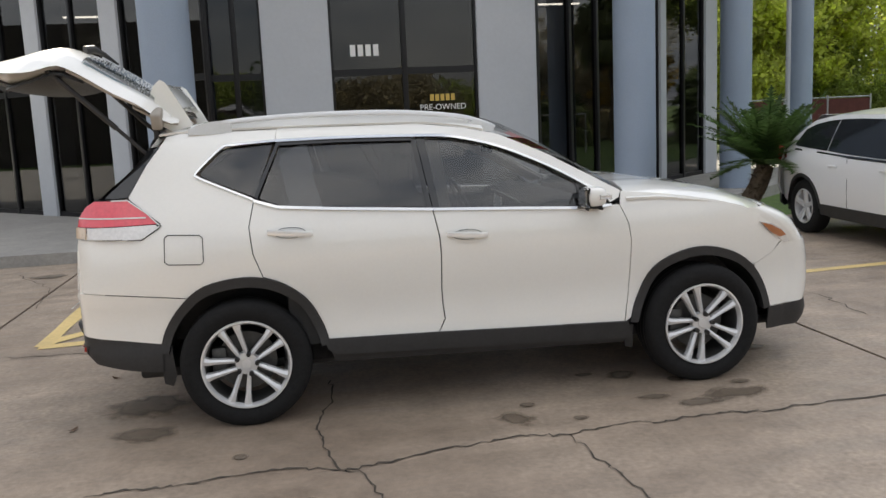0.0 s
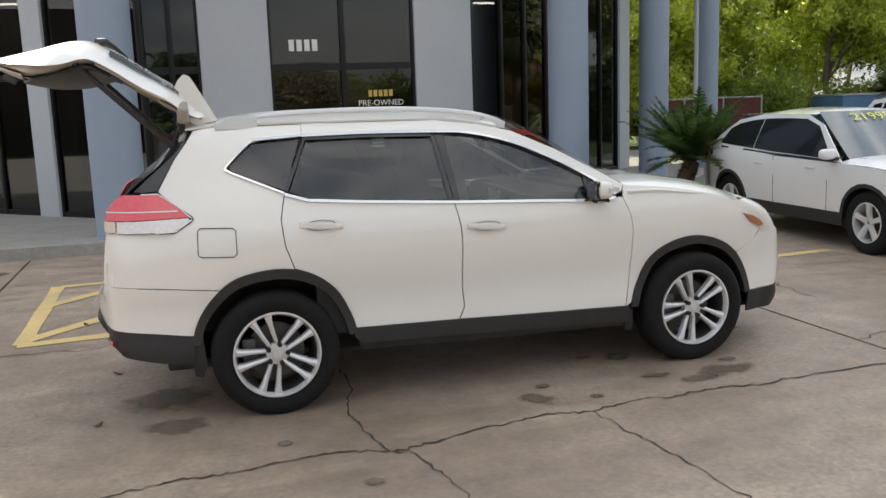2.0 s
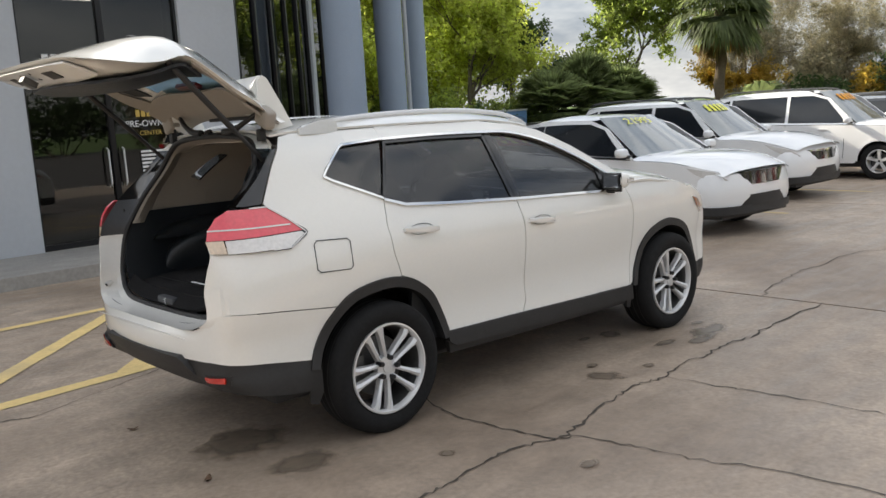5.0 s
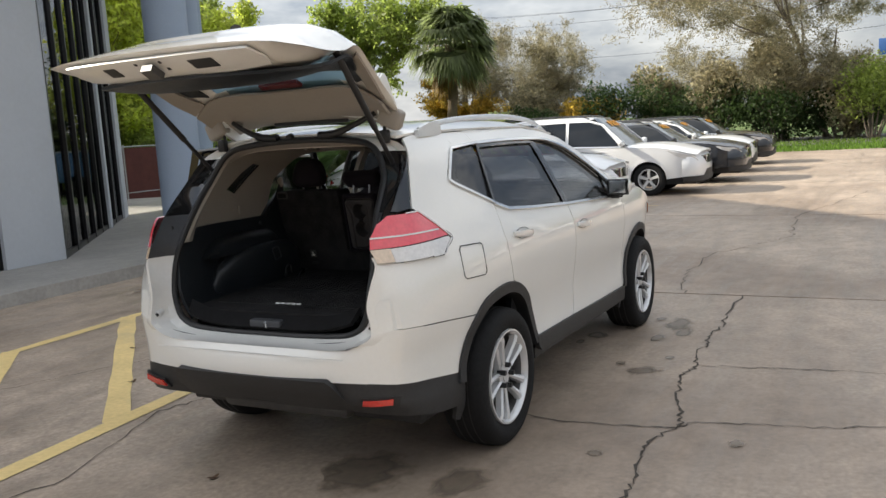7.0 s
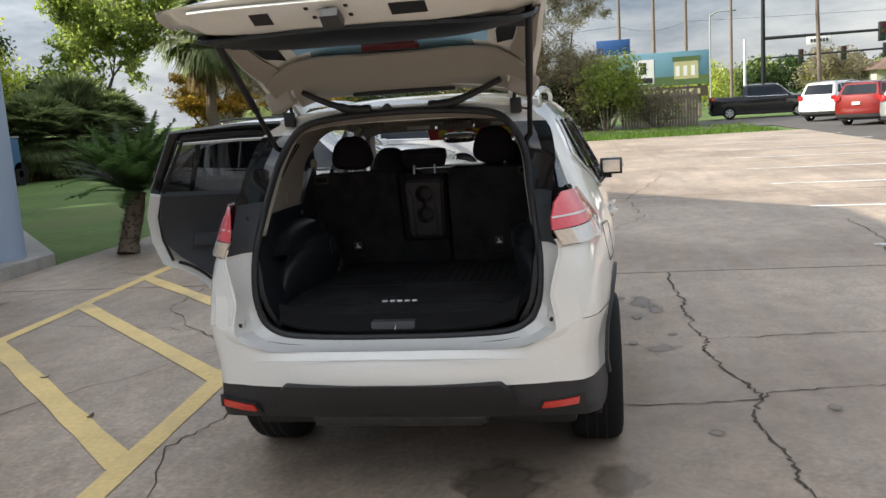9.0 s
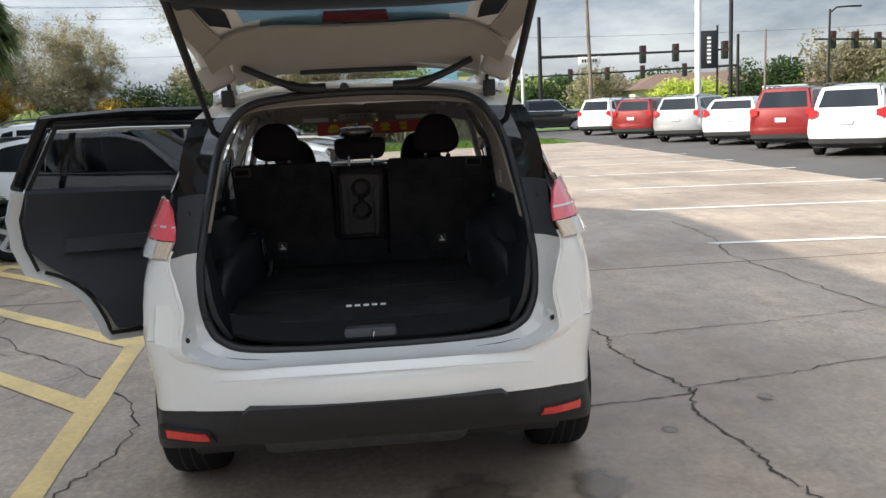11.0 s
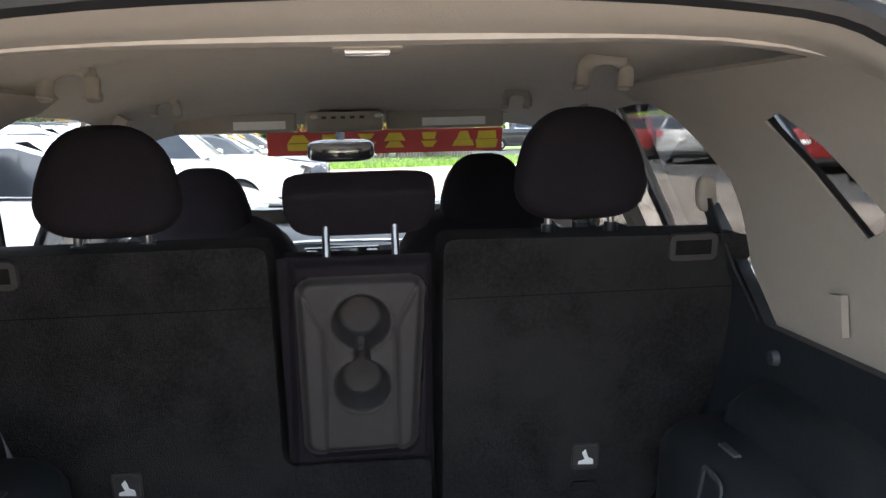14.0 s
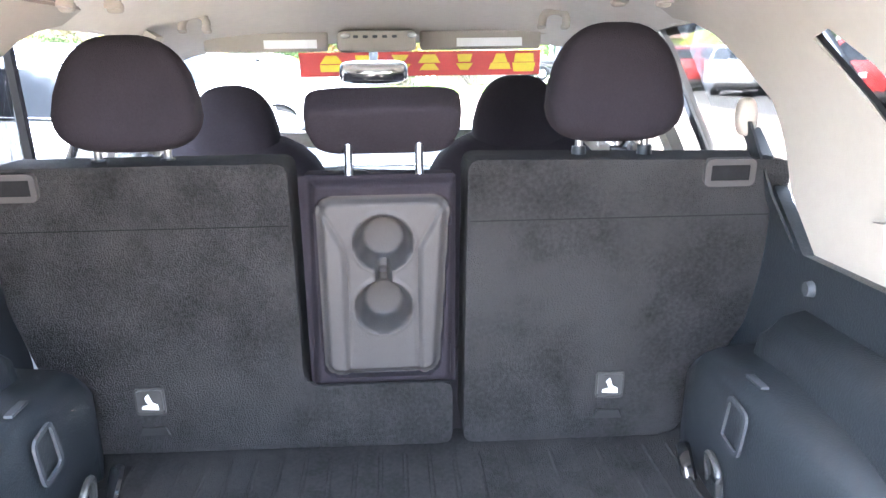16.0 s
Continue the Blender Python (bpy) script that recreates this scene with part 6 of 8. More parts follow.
for y in (-.06, .125):
    bm = bmesh.new()
    pillow(bm, 1.33, y, 1.545, .012, .014, .008, 2)
    part("map_light", bm, PALELENS, ov)
for k in range(5):
    part("console_button", B(1.326, 1.332, -.018 + k * .027, -.004 + k * .027, 1.538, 1.546, bevel=.002), GREYPLASTIC, ov)

# ---- parked vehicles ----
DARKGLASS = mat("dark_car_window", (.014, .017, .021), .06, 0, .1, 6, spec=.5)
# windscreen base colour lightened to stand in for reflected sky
SCREENGLASS = mat("sky_pale_windscreen", (.13, .155, .165), .05, 0, .25, 2.2, coat=1.0, spec=.7)
DARKRED = mat("dark_red_tail_lens", (.40, .025, .028), .15, 0, .1, 40, coat=.6)
ORANGE_INK = mat("orange_sticker", (.85, .35, .02), .6, 0, .08, 10)
LIME_INK = mat("lime_sticker", (.78, .78, .10), .6, 0, .08, 10)
PLATE = mat("plate_white", (.7, .7, .7), .5)


def parked_car(at, label, paint, length=4.5, width=1.8, height=1.62, wb=2.66, rear=.85, spokes=5, sticker=None, clad=True, belt=1.0, group="parked cars", chrome_grille=True, pickup=False, roof_rack=True, fast=0.0, price=""):
    """A crossover built in its own frame: x ahead from the rear axle, y to its left."""
    car = thing("parked_car", label, "car", group, at=at)
    xr, xf, hw, hr = -rear, length - rear, width / 2, height
    sw = curve1([.2, .45, .75, belt - .06, belt + .08, hr - .1, hr], [hw - .06, hw - .02, hw, hw - .005, hw - .06, hw - .24, hw - .32])
    pw = curve1([xr - .05, xr + .1, xr + .4, xr + .9, wb - .2, xf - .55, xf - .2, xf], [-.28, -.12, -.04, 0, 0, -.03, -.15, -.36])
    r = .34

    def on(s, out=0.0):
        return lambda x, z: (x, s * (sw(z) + pw(x) + out), z)

    def arch(cx):
        return [(cx + (r + .07) * math.cos(a), r + (r + .07) * math.sin(a)) for a in (math.pi * k / 12 for k in range(13))]

    hood0 = wb - .42
    roof_f, roof_r = wb - 1.30, xr + (.42 + fast * .30 if not pickup else 1.9)
    body_low = .30
    for s in (-1, 1):
        ra, fa = arch(0), arch(wb)
        side = [(xr + .10, .40), (xr + .03, .62), (xr + .05, .92), (xr + .12, belt + .06), (xr + .55, belt + .05 + fast * .05), (1.0, belt), (hood0, belt - .03), (wb + .1, belt - .05), (wb + .45, belt - .10), (xf - .18, .80), (xf - .06, .62), (xf - .08, .40)] + fa + [(wb - r - .09, body_low), (r + .09, body_low)] + ra
        part("body_side", sheet(side, on(s), .12, .02), paint, car)
        if not pickup:
            upper = [(xr + .12, belt + .05), (xr + .22 + fast * .08, belt + .25 - fast * .06), (roof_r, hr - .09 - fast * .05), (roof_r + .5, hr - .055 - fast * .01), (roof_f, hr - .07), (roof_f + .35, hr - .18), (hood0 + .02, belt - .02), (1.0, belt + .01)]
        else:
            upper = [(roof_r - .1, belt), (roof_r, hr - .09), (roof_f, hr - .07), (roof_f + .35, hr - .18), (hood0 + .02, belt - .02)]
        part("cabin_side", sheet(upper, on(s, -.004), .12, .02), paint, car)
        a0 = xr + .42 if not pickup else roof_r
        panes = [[(1.02, belt + .04), (hood0 - .16, belt + .01), (roof_f + .30, hr - .20), (roof_f + .02, hr - .12), (1.0, hr - .115)],
                 [(a0 + .32, belt + .08), (.95, belt + .045), (.93, hr - .115), (a0 + .30, hr - .13)]]
        if not pickup:
            panes.append([(a0 - .08, belt + .20), (a0 + .27, belt + .09), (a0 + .24, hr - .135), (a0 + .08, hr - .17)])
        if fast:
            panes[0][0], panes[0][-1] = (.955, belt + .045), (.935, hr - .115)
            panes[1] = [(.50, belt + .07), (.95, belt + .045), (.93, hr - .115), (.62, hr - .12), (.50, hr - .125)]
            panes[2] = [(-.36, belt + .12), (-.30, belt + .11), (.48, belt + .07), (.48, hr - .125), (.25, hr - .145), (.0, hr - .185), (-.20, hr - .25)]
        for pts in panes:
            part("side_window", sheet(pts, on(s, .004), .2, .006), DARKGLASS, car)
        part("window_trim", strip([(a0 + .1, belt + .065), (1.0, belt + .02), (hood0 - .1, belt - .01)], .018, on(s, .005)), CHROME if chrome_grille else GLOSSBLACK, car)
        for cut in ((.97, hood0 - .22) if fast else (.97, hood0 - .22, r + .18)):
            part("door_gap", strip([(cut, belt - .01), (cut + .03, .70), (cut, .40)], .008, on(s, .001), .002), SEAL, car)
        for hx in (.62, 1.62):
            part("door_handle", B(hx, hx + .17, s * (sw(.9) + .0) - .01 + s * .012, s * (sw(.9)) + .01 + s * .012, belt - .115, belt - .085, bevel=.008), paint, car)
        if clad:
            part("sill_cladding", sheet([(r + .05, .40), (wb - r - .05, .40), (wb - r - .05, .25), (r + .05, .27)], on(s, .008), .3, .03), CLAD, car)
        for cx in (0, wb):
            o = arch(cx)
            inn = [(cx + (x - cx) * .90, r + (z - r) * .90) for x, z in o]
            part("arch_cladding", sheet(o + inn[::-1], on(s, .008), .15, .03), CLAD if clad else paint, car)
            bm = bmesh.new()
            ring_a = [bm.verts.new((x, s * (hw - .02), z)) for x, z in inn]
            ring_b = [bm.verts.new((x, s * .5, z)) for x, z in inn]
            for k in range(len(inn) - 1):
                bm.faces.new((ring_a[k], ring_a[k + 1], ring_b[k + 1], ring_b[k]))
            bm.faces.new([bm.verts.new((x, s * .51, z)) for x, z in inn])
            part("arch_liner", bm, SEAL, car)
            bm = bmesh.new()
            hub = (cx, s * (hw - .135), r - .006)
            lathe(bm, [(.215, -.09), (.24, -.105), (.30, -.11), (r - .01, -.09), (r, -.06), (r, .06), (r - .01, .09), (.30, .11), (.24, .105), (.215, .09)], hub, "y", 36)
            w = part("wheel", bm, RUBBER, car)
            bm = bmesh.new()
            lathe(bm, [(.218, .098 * s), (.205, .10 * s), (.195, .06 * s), (.19, -.05 * s)], hub, "y", 36)
            part("rim", bm, ALLOY, w)
            bm = bmesh.new()
            for i in range(spokes):
                a = 2 * math.pi * i / spokes + math.pi / 2
                c, t = Vector((math.cos(a), 0, math.sin(a))), Vector((-math.sin(a), 0, math.cos(a)))
                rings = []
                for rr, ww, dep in ((.02, .035, .075), (.10, .030, .085), (.205, .040, .092)):
                    p = Vector(hub) + c * rr
                    rings.append([p + t * ww * q + Vector((0, s * (dep + dd), 0)) for q, dd in ((-1, -.03), (-.7, 0), (.7, 0), (1, -.03))])
                loft(bm, rings, True, True)
            part("spokes", bm, ALLOY, w)
            bm = bmesh.new()
            lathe(bm, [(.15, .01 * s), (.03, .012 * s)], hub, "y", 20)
            part("brake_disc", bm, STEEL, w)
        # mirror and lamps
        bm = bmesh.new()
        pillow(bm, hood0 - .10, s * (hw + .07), belt + .07, .06, .10, .06, 3)
        mm = part("door_mirror", bm, paint, car)
        part("mirror_foot", B(hood0 - .12, hood0 - .04, s * (hw - .03) - .05, s * (hw - .03) + .05, belt, belt + .035, bevel=.01), CLAD, mm)
        part("headlight", sheet([(wb + .38, belt - .12), (xf - .22, .80), (xf - .10, .70), (xf - .18, .66), (wb + .50, belt - .20)], on(s, .006), .1, .02), PALELENS, car)
        part("tail_light", sheet([(xr + .10, belt + .10), (xr + .22, belt + .08), (xr + .40, belt - .04), (xr + .30, belt - .14), (xr + .05, belt - .16)] if not fast else [(xr + .06, belt + .03), (xr + .20, belt + .02), (xr + .30, belt - .03), (xr + .18, belt - .08), (xr + .04, belt - .10)], on(s, .008), .1, .02), DARKRED, car)
        bm = bmesh.new()
        tail = [(s * (hw - .10), belt + .10), (s * (hw - .30), belt + .06), (s * (hw - .30), belt - .08), (s * (hw - .08), belt - .15)]
        part("tail_lens", sheet(tail, lambda y, z: (xr + .02 + .12 * max(0, abs(y) - hw + .25), y, z), .1, .02), DARKRED, car)
        bm.free()
    # roof, glass, hood, ends
    rz = curve1([roof_r - .1, roof_r + .5, (roof_f + roof_r) / 2, roof_f, roof_f + .1], [hr - .06 - fast * .06, hr - .005 - fast * .02, hr, hr - .02, hr - .045])
    bm = bmesh.new()
    rings = []
    for i in range(13):
        x = roof_r - .06 + (roof_f + .1 - roof_r + .06) * i / 12
        e = hr - .07
        rings.append([(x, u * (sw(e) + pw(x)), e + (rz(x) - e) * (1 - abs(u) ** 3)) for u in np.linspace(-1, 1, 13)])
    loft(bm, rings, False)
    part("roof", bm, paint, car)
    def ws(v, u):
        return (roof_f + .08 + (hood0 + .02 - roof_f - .08) * v + .14 * (1 - u * u), u * (hw - .33 + .19 * v), hr - .04 - (hr - belt - .02) * v)
    bm = bmesh.new()
    loft(bm, [[ws(v / 6, u / 6) for u in range(-6, 7)] for v in range(7)], False)
    part("windscreen", bm, SCREENGLASS, car, "windscreen with the reflected sky's paleness in its colour")
    if sticker and price:
        txt = words("price_figures", price, 1.0, sticker, car, Matrix.Identity(4), .0, "hand-painted yellow price figures")
        half = max(abs(v.co.x) for v in txt.data.vertices)
        for v in txt.data.vertices:
            p = np.array(ws(.15 - v.co.y * .20, -.10 + v.co.x / half * .42)) + (.014, 0, .012)
            v.co = Vector(p)
    elif sticker:
        for k in range(5):
            bm = bmesh.new()
            u0 = -.55 + k * .20
            loft(bm, [[tuple(np.array(ws(v, u)) + (.012, 0, .010)) for u in (u0, u0 + .13)] for v in (.12, .30)], False)
            part("price_figure", bm, sticker, car)
    hz = curve1([hood0 - .1, wb, wb + .45, xf - .15], [belt, belt - .01, belt - .07, belt - .20])
    bm = bmesh.new()
    rings = []
    for i in range(9):
        x = hood0 - .05 + (xf - .12 - hood0 + .05) * i / 8
        z = hz(x)
        w = sw(min(z, belt - .06)) + pw(min(x, xf - .2)) - .01
        rings.append([(x + .12 * (1 - u * u), u * w, z + .05 * (1 - u * u) - .03 * max(0, abs(u) - .8) / .2) for u in np.linspace(-1, 1, 13)])
    loft(bm, rings, False)
    part("bonnet", bm, paint, car)

    def nose(zs, ws_, out, material, name, back, wrapx, front):
        rings = []
        for z, w, o in zip(zs, ws_, out):
            ring = []
            for k in range(17):
                u = -1 + k / 8
                y = w * math.copysign(math.sin(abs(u) * math.pi / 2) ** .85, u)
                t = max(0, 1 - abs(y / w) ** 2.8) ** (1 / 2.8)
                ring.append((wrapx + (front + o - wrapx) * t, y, z))
            rings.append(ring)
        bm = bmesh.new()
        loft(bm, rings, False)
        return part(name, bm, material, car)

    nose([.36, .48, .62, .76, belt - .16], [hw - .05, hw - .03, hw - .04, hw - .08, hw - .16], [-.02, .0, .0, -.04, -.14], paint, "front_bumper", 0, xf - .40, xf)
    nose([.24, .28, .38], [hw - .10, hw - .05, hw - .04], [-.06, .0, .004], CLAD, "front_lip", 0, xf - .38, xf)
    grille = [(-.42, .62), (.42, .62), (.50, .78), (-.50, .78)]
    gr = part("grille", sheet(grille, lambda y, z: (xf + .012 - .35 * (abs(y) / .85) ** 2.8 - .10 * max(0, z - .6), y, z), .1, .03), GLOSSBLACK, car)
    part("grille_bar", sheet([(-.46, .755), (.46, .755), (.46, .785), (-.46, .785)], lambda y, z: (xf + .022 - .35 * (abs(y) / .85) ** 2.8 - .10 * max(0, z - .6), y, z), .1, .03), CHROME if chrome_grille else GLOSSBLACK, gr)
    part("lower_intake", sheet([(-.55, .36), (.55, .36), (.48, .50), (-.48, .50)], lambda y, z: (xf + .012 - .35 * (abs(y) / .9) ** 2.8, y, z), .1, .03), SEAL, car)
    for s in (-1, 1):
        part("fog_lamp", sheet([(s * .60, .44), (s * .76, .46), (s * .76, .56), (s * .62, .52)], lambda y, z: (xf - .015 - .36 * (abs(y) / hw) ** 2.6, y, z), .1, .03), GLOSSBLACK, car)
    nose([.42, .55, .70, .85, belt - .10, belt + .07], [hw - .06, hw - .02, hw - .02, hw - .03, hw - .05, hw - .10], [0, -.03, -.03, -.01, .0, .03], paint, "tail", 0, xr + .22, xr)
    nose([.28, .33, .45], [hw - .10, hw - .05, hw - .05], [.06, .0, -.02], CLAD, "rear_valance", 0, xr + .22, xr)
    if not pickup:
        bm = bmesh.new()
        loft(bm, [[(xr + .07 + (roof_r - .06 - xr - .07) * v + .03 * (u * u), u * (hw - .16 - .17 * v), belt + .06 + (hr - .07 - belt - .06) * v) for u in np.linspace(-1, 1, 9)] for v in np.linspace(0, 1, 6)], False)
        hatch = part("hatch", bm, paint, car)
        bm = bmesh.new()
        loft(bm, [[(xr + .055 + (roof_r - .06 - xr - .07) * v + .03 * (u * u), u * (hw - .26 - .12 * v), belt + .06 + (hr - .07 - belt - .06) * v) for u in np.linspace(-1, 1, 9)] for v in np.linspace(.12, .86, 5)], False)
        part("rear_window", bm, DARKGLASS, hatch)
    else:
        part("load_bed", B(xr + .1, roof_r - .1, -hw + .12, hw - .12, .7, .78), SEAL, car)
        part("cab_back", B(roof_r - .12, roof_r - .08, -hw + .25, hw - .25, belt, hr - .08), DARKGLASS, car)
    part("number_plate", B(xr - .055, xr - .045, -.15, .15, .78, .90, bevel=.004), PLATE, car)
    part("underbody", B(xr + .15, xf - .15, -hw + .18, hw - .18, .22, .34), SEAL, car)
    part("cabin_core", B(xr + .5, wb - .3, -hw + .24, hw - .24, .34, belt + .02), SEAL, car)
    if roof_rack and not pickup:
        for s in (-1, 1):
            bm = bmesh.new()
            tube(bm, smooth_line([(roof_r + .05, s * (hw - .30), hr - .05), (roof_r + .3, s * (hw - .29), hr + .02), (roof_f - .3, s * (hw - .29), hr + .015), (roof_f, s * (hw - .30), hr - .05)], 3), .016, 6)
            part("roof_rail", bm, STEEL, car)
    return car


def heading(x, y, deg):
    return pose(x, y, 0, 0, 0, deg)


SILVER_PAINT = mat("silver_car_paint", (.42, .43, .44), .3, .5, .03, 4, coat=1.0)
RED_PAINT = mat("red_car_paint", (.22, .012, .012), .3, .2, .04, 4, coat=1.0)
DARK_PAINT = mat("dark_blue_car_paint", (.02, .024, .032), .25, .3, .05, 4, coat=1.0)
BLACK_PAINT = mat("black_car_paint", (.012, .012, .013), .25, .2, .05, 4, coat=1.0)
TAN_PAINT = mat("tan_car_paint", (.48, .44, .36), .3, .3, .04, 4, coat=1.0)
# the row beside the showroom, noses out
parked_car(heading(7.46, 4.20, -93.5), "small white crossover with black arches and a yellow windscreen price", WHITE_PAINT, 4.33, 1.79, 1.53, 2.61, .80, 5, LIME_INK, True, .97, chrome_grille=False, roof_rack=False, fast=1.0, price="21995")
parked_car(heading(10.95, 5.25, -90), "white crossover with a lime price on its windscreen", WHITE_PAINT, 4.6, 1.82, 1.66, 2.7, .92, 5, LIME_INK, True, 1.02)
parked_car(heading(14.6, 4.6, -89), "white luxury crossover with an orange price on its windscreen", WHITE_PAINT, 4.75, 1.86, 1.70, 2.72, .95, 5, ORANGE_INK, False, 1.04)
parked_car(heading(17.4, 4.3, -88), "dark blue saloon-nosed car with an orange price", DARK_PAINT, 4.9, 1.86, 1.50, 2.85, 1.0, 7, ORANGE_INK, False, .98)
parked_car(heading(20.6, 4.4, -88), "white parked car with an orange price", WHITE_PAINT, 4.7, 1.82, 1.50, 2.75, 1.0, 7, ORANGE_INK, False, .97)
parked_car(heading(23.8, 4.4, -88), "black parked saloon with an orange windscreen price", BLACK_PAINT, 4.8, 1.84, 1.52, 2.8, 1.0, 7, ORANGE_INK, False, .98)
# the slanting row across the lot, tails towards us
G2 = "slanting row of parked cars"
for x, y, text, pt, ln, ht in ((12.1, -11.0, "pale tan crossover seen from behind", TAN_PAINT, 4.6, 1.66), (15.9, -11.3, "large white crossover with dark rear window", WHITE_PAINT, 4.75, 1.74), (19.6, -11.5, "metallic red sport utility vehicle seen from behind", RED_PAINT, 4.9, 1.77), (22.9, -11.4, "small white hatchback parked in a slanting row", WHITE_PAINT, 4.3, 1.54), (26.3, -10.9, "silver crossover with black lower trim", SILVER_PAINT, 4.8, 1.69), (30.6, -10.6, "dark red crossover parked in a slanting row", RED_PAINT, 4.7, 1.66), (36.5, -10.6, "white family crossover parked in a slanting row", WHITE_PAINT, 4.8, 1.75)):
    parked_car(heading(x + .72, y - .62, -42), text, pt, ln, 1.88, ht, 2.8, .95, 5, None, ln > 4.4, 1.06, G2, roof_rack=ln > 4.6)
parked_car(heading(47.5, -8.6, -100), "black pickup truck at the street", BLACK_PAINT, 5.6, 2.0, 1.88, 3.6, 1.15, 6, None, True, 1.18, G2, pickup=True)
# far cars beyond the grass
parked_car(heading(30.5, 24.5, 200), "small red car far beyond the grass", RED_PAINT, 4.3, 1.78, 1.45, 2.6, .9, 5, None, False, .92, "far cars", roof_rack=False)
parked_car(heading(27, 28, 190), "grey car far beyond the grass", SILVER_PAINT, 4.5, 1.8, 1.5, 2.7, .9, 5, None, False, .95, "far cars", roof_rack=False)
parked_car(heading(52, 30, 180), "white van-like car in the distance", WHITE_PAINT, 4.8, 1.9, 1.8, 2.8, .9, 5, None, False, 1.1, "far cars", roof_rack=False)

# ---- trees, palms, grass ----
BARK = mat("grey_brown_bark", (.17, .14, .11), .9, 0, .25, 8, .6, 40, fine=50)
PALMBARK = mat("palm_bark", (.16, .12, .085), .95, 0, .3, 10, .6, 30, fine=40)


def leafmat(name, color, vary=.45):
    """Leaves: colour varied leaf by leaf, light passing through."""
    m = mat(name, color, .55, 0, vary, .8, 0, 60, fine=3)
    n, l = m.node_tree.nodes, m.node_tree.links
    b = n["Principled BSDF"]
    b.inputs["Transmission Weight"].default_value = 0.0
    geo, hsv = n.new("ShaderNodeNewGeometry"), n.new("ShaderNodeHueSaturation")
    src = b.inputs["Base Color"].links[0].from_socket
    rr = n.new("ShaderNodeMapRange")
    rr.inputs["To Min"].default_value, rr.inputs["To Max"].default_value = .70, 1.35
    l.new(geo.outputs["Random Per Island"], rr.inputs[0])
    l.new(rr.outputs[0], hsv.inputs["Value"])
    l.new(src, hsv.inputs["Color"])
    l.new(hsv.outputs[0], b.inputs["Base Color"])
    tr, mix, out = n.new("ShaderNodeBsdfTranslucent"), n.new("ShaderNodeMixShader"), n["Material Output"]
    glow = n.new("ShaderNodeHueSaturation")
    glow.inputs["Value"].default_value, glow.inputs["Saturation"].default_value = 1.6, 1.05
    l.new(hsv.outputs[0], glow.inputs["Color"])
    l.new(glow.outputs[0], tr.inputs[0])
    mix.inputs[0].default_value = .62
    l.new(b.outputs[0], mix.inputs[1])
    l.new(tr.outputs[0], mix.inputs[2])
    l.new(mix.outputs[0], out.inputs[0])
    return m


LEAF_LIME = leafmat("spring_green_leaves", (.42, .46, .11))
LEAF_GREEN = leafmat("green_leaves", (.23, .28, .075))
LEAF_DARK = leafmat("dark_evergreen_leaves", (.045, .075, .025))
LEAF_OLIVE = leafmat("olive_brown_leaves", (.24, .215, .14))
LEAF_GOLD = leafmat("yellow_leaves", (.42, .30, .07))
FROND = leafmat("palm_frond", (.14, .17, .075))
SAGO_LEAF = leafmat("sago_frond", (.060, .100, .032))
FROND_DRY = leafmat("dry_palm_frond", (.22, .16, .08))


def leaf_mesh(centres, size, rng, slim=.5):
    """One joined mesh of small folded leaves at the centres."""
    n = len(centres)
    C = np.array(centres)
    d = rng.normal(size=(n, 3))
    d /= np.linalg.norm(d, axis=1)[:, None]
    e = np.cross(d, rng.normal(size=(n, 3)))
    e /= np.linalg.norm(e, axis=1)[:, None] + 1e-9
    s = (size * rng.uniform(.55, 1.35, n))[:, None]
    v = np.stack([C - d * s, C + e * s * slim, C + d * s, C - e * s * slim], 1).reshape(-1, 3)
    f = [(4 * k, 4 * k + 1, 4 * k + 2, 4 * k + 3) for k in range(n)]
    return v, f


def mesh_part(name, v, f, material, parent, label="", kind=""):
    me = bpy.data.meshes.new(name)
    me.from_pydata(v.tolist() if hasattr(v, "tolist") else v, [], f)
    me.materials.append(material)
    ob = new(name, me)
    ob.parent = parent
    tagged(ob, label, "", "", kind)
    return ob


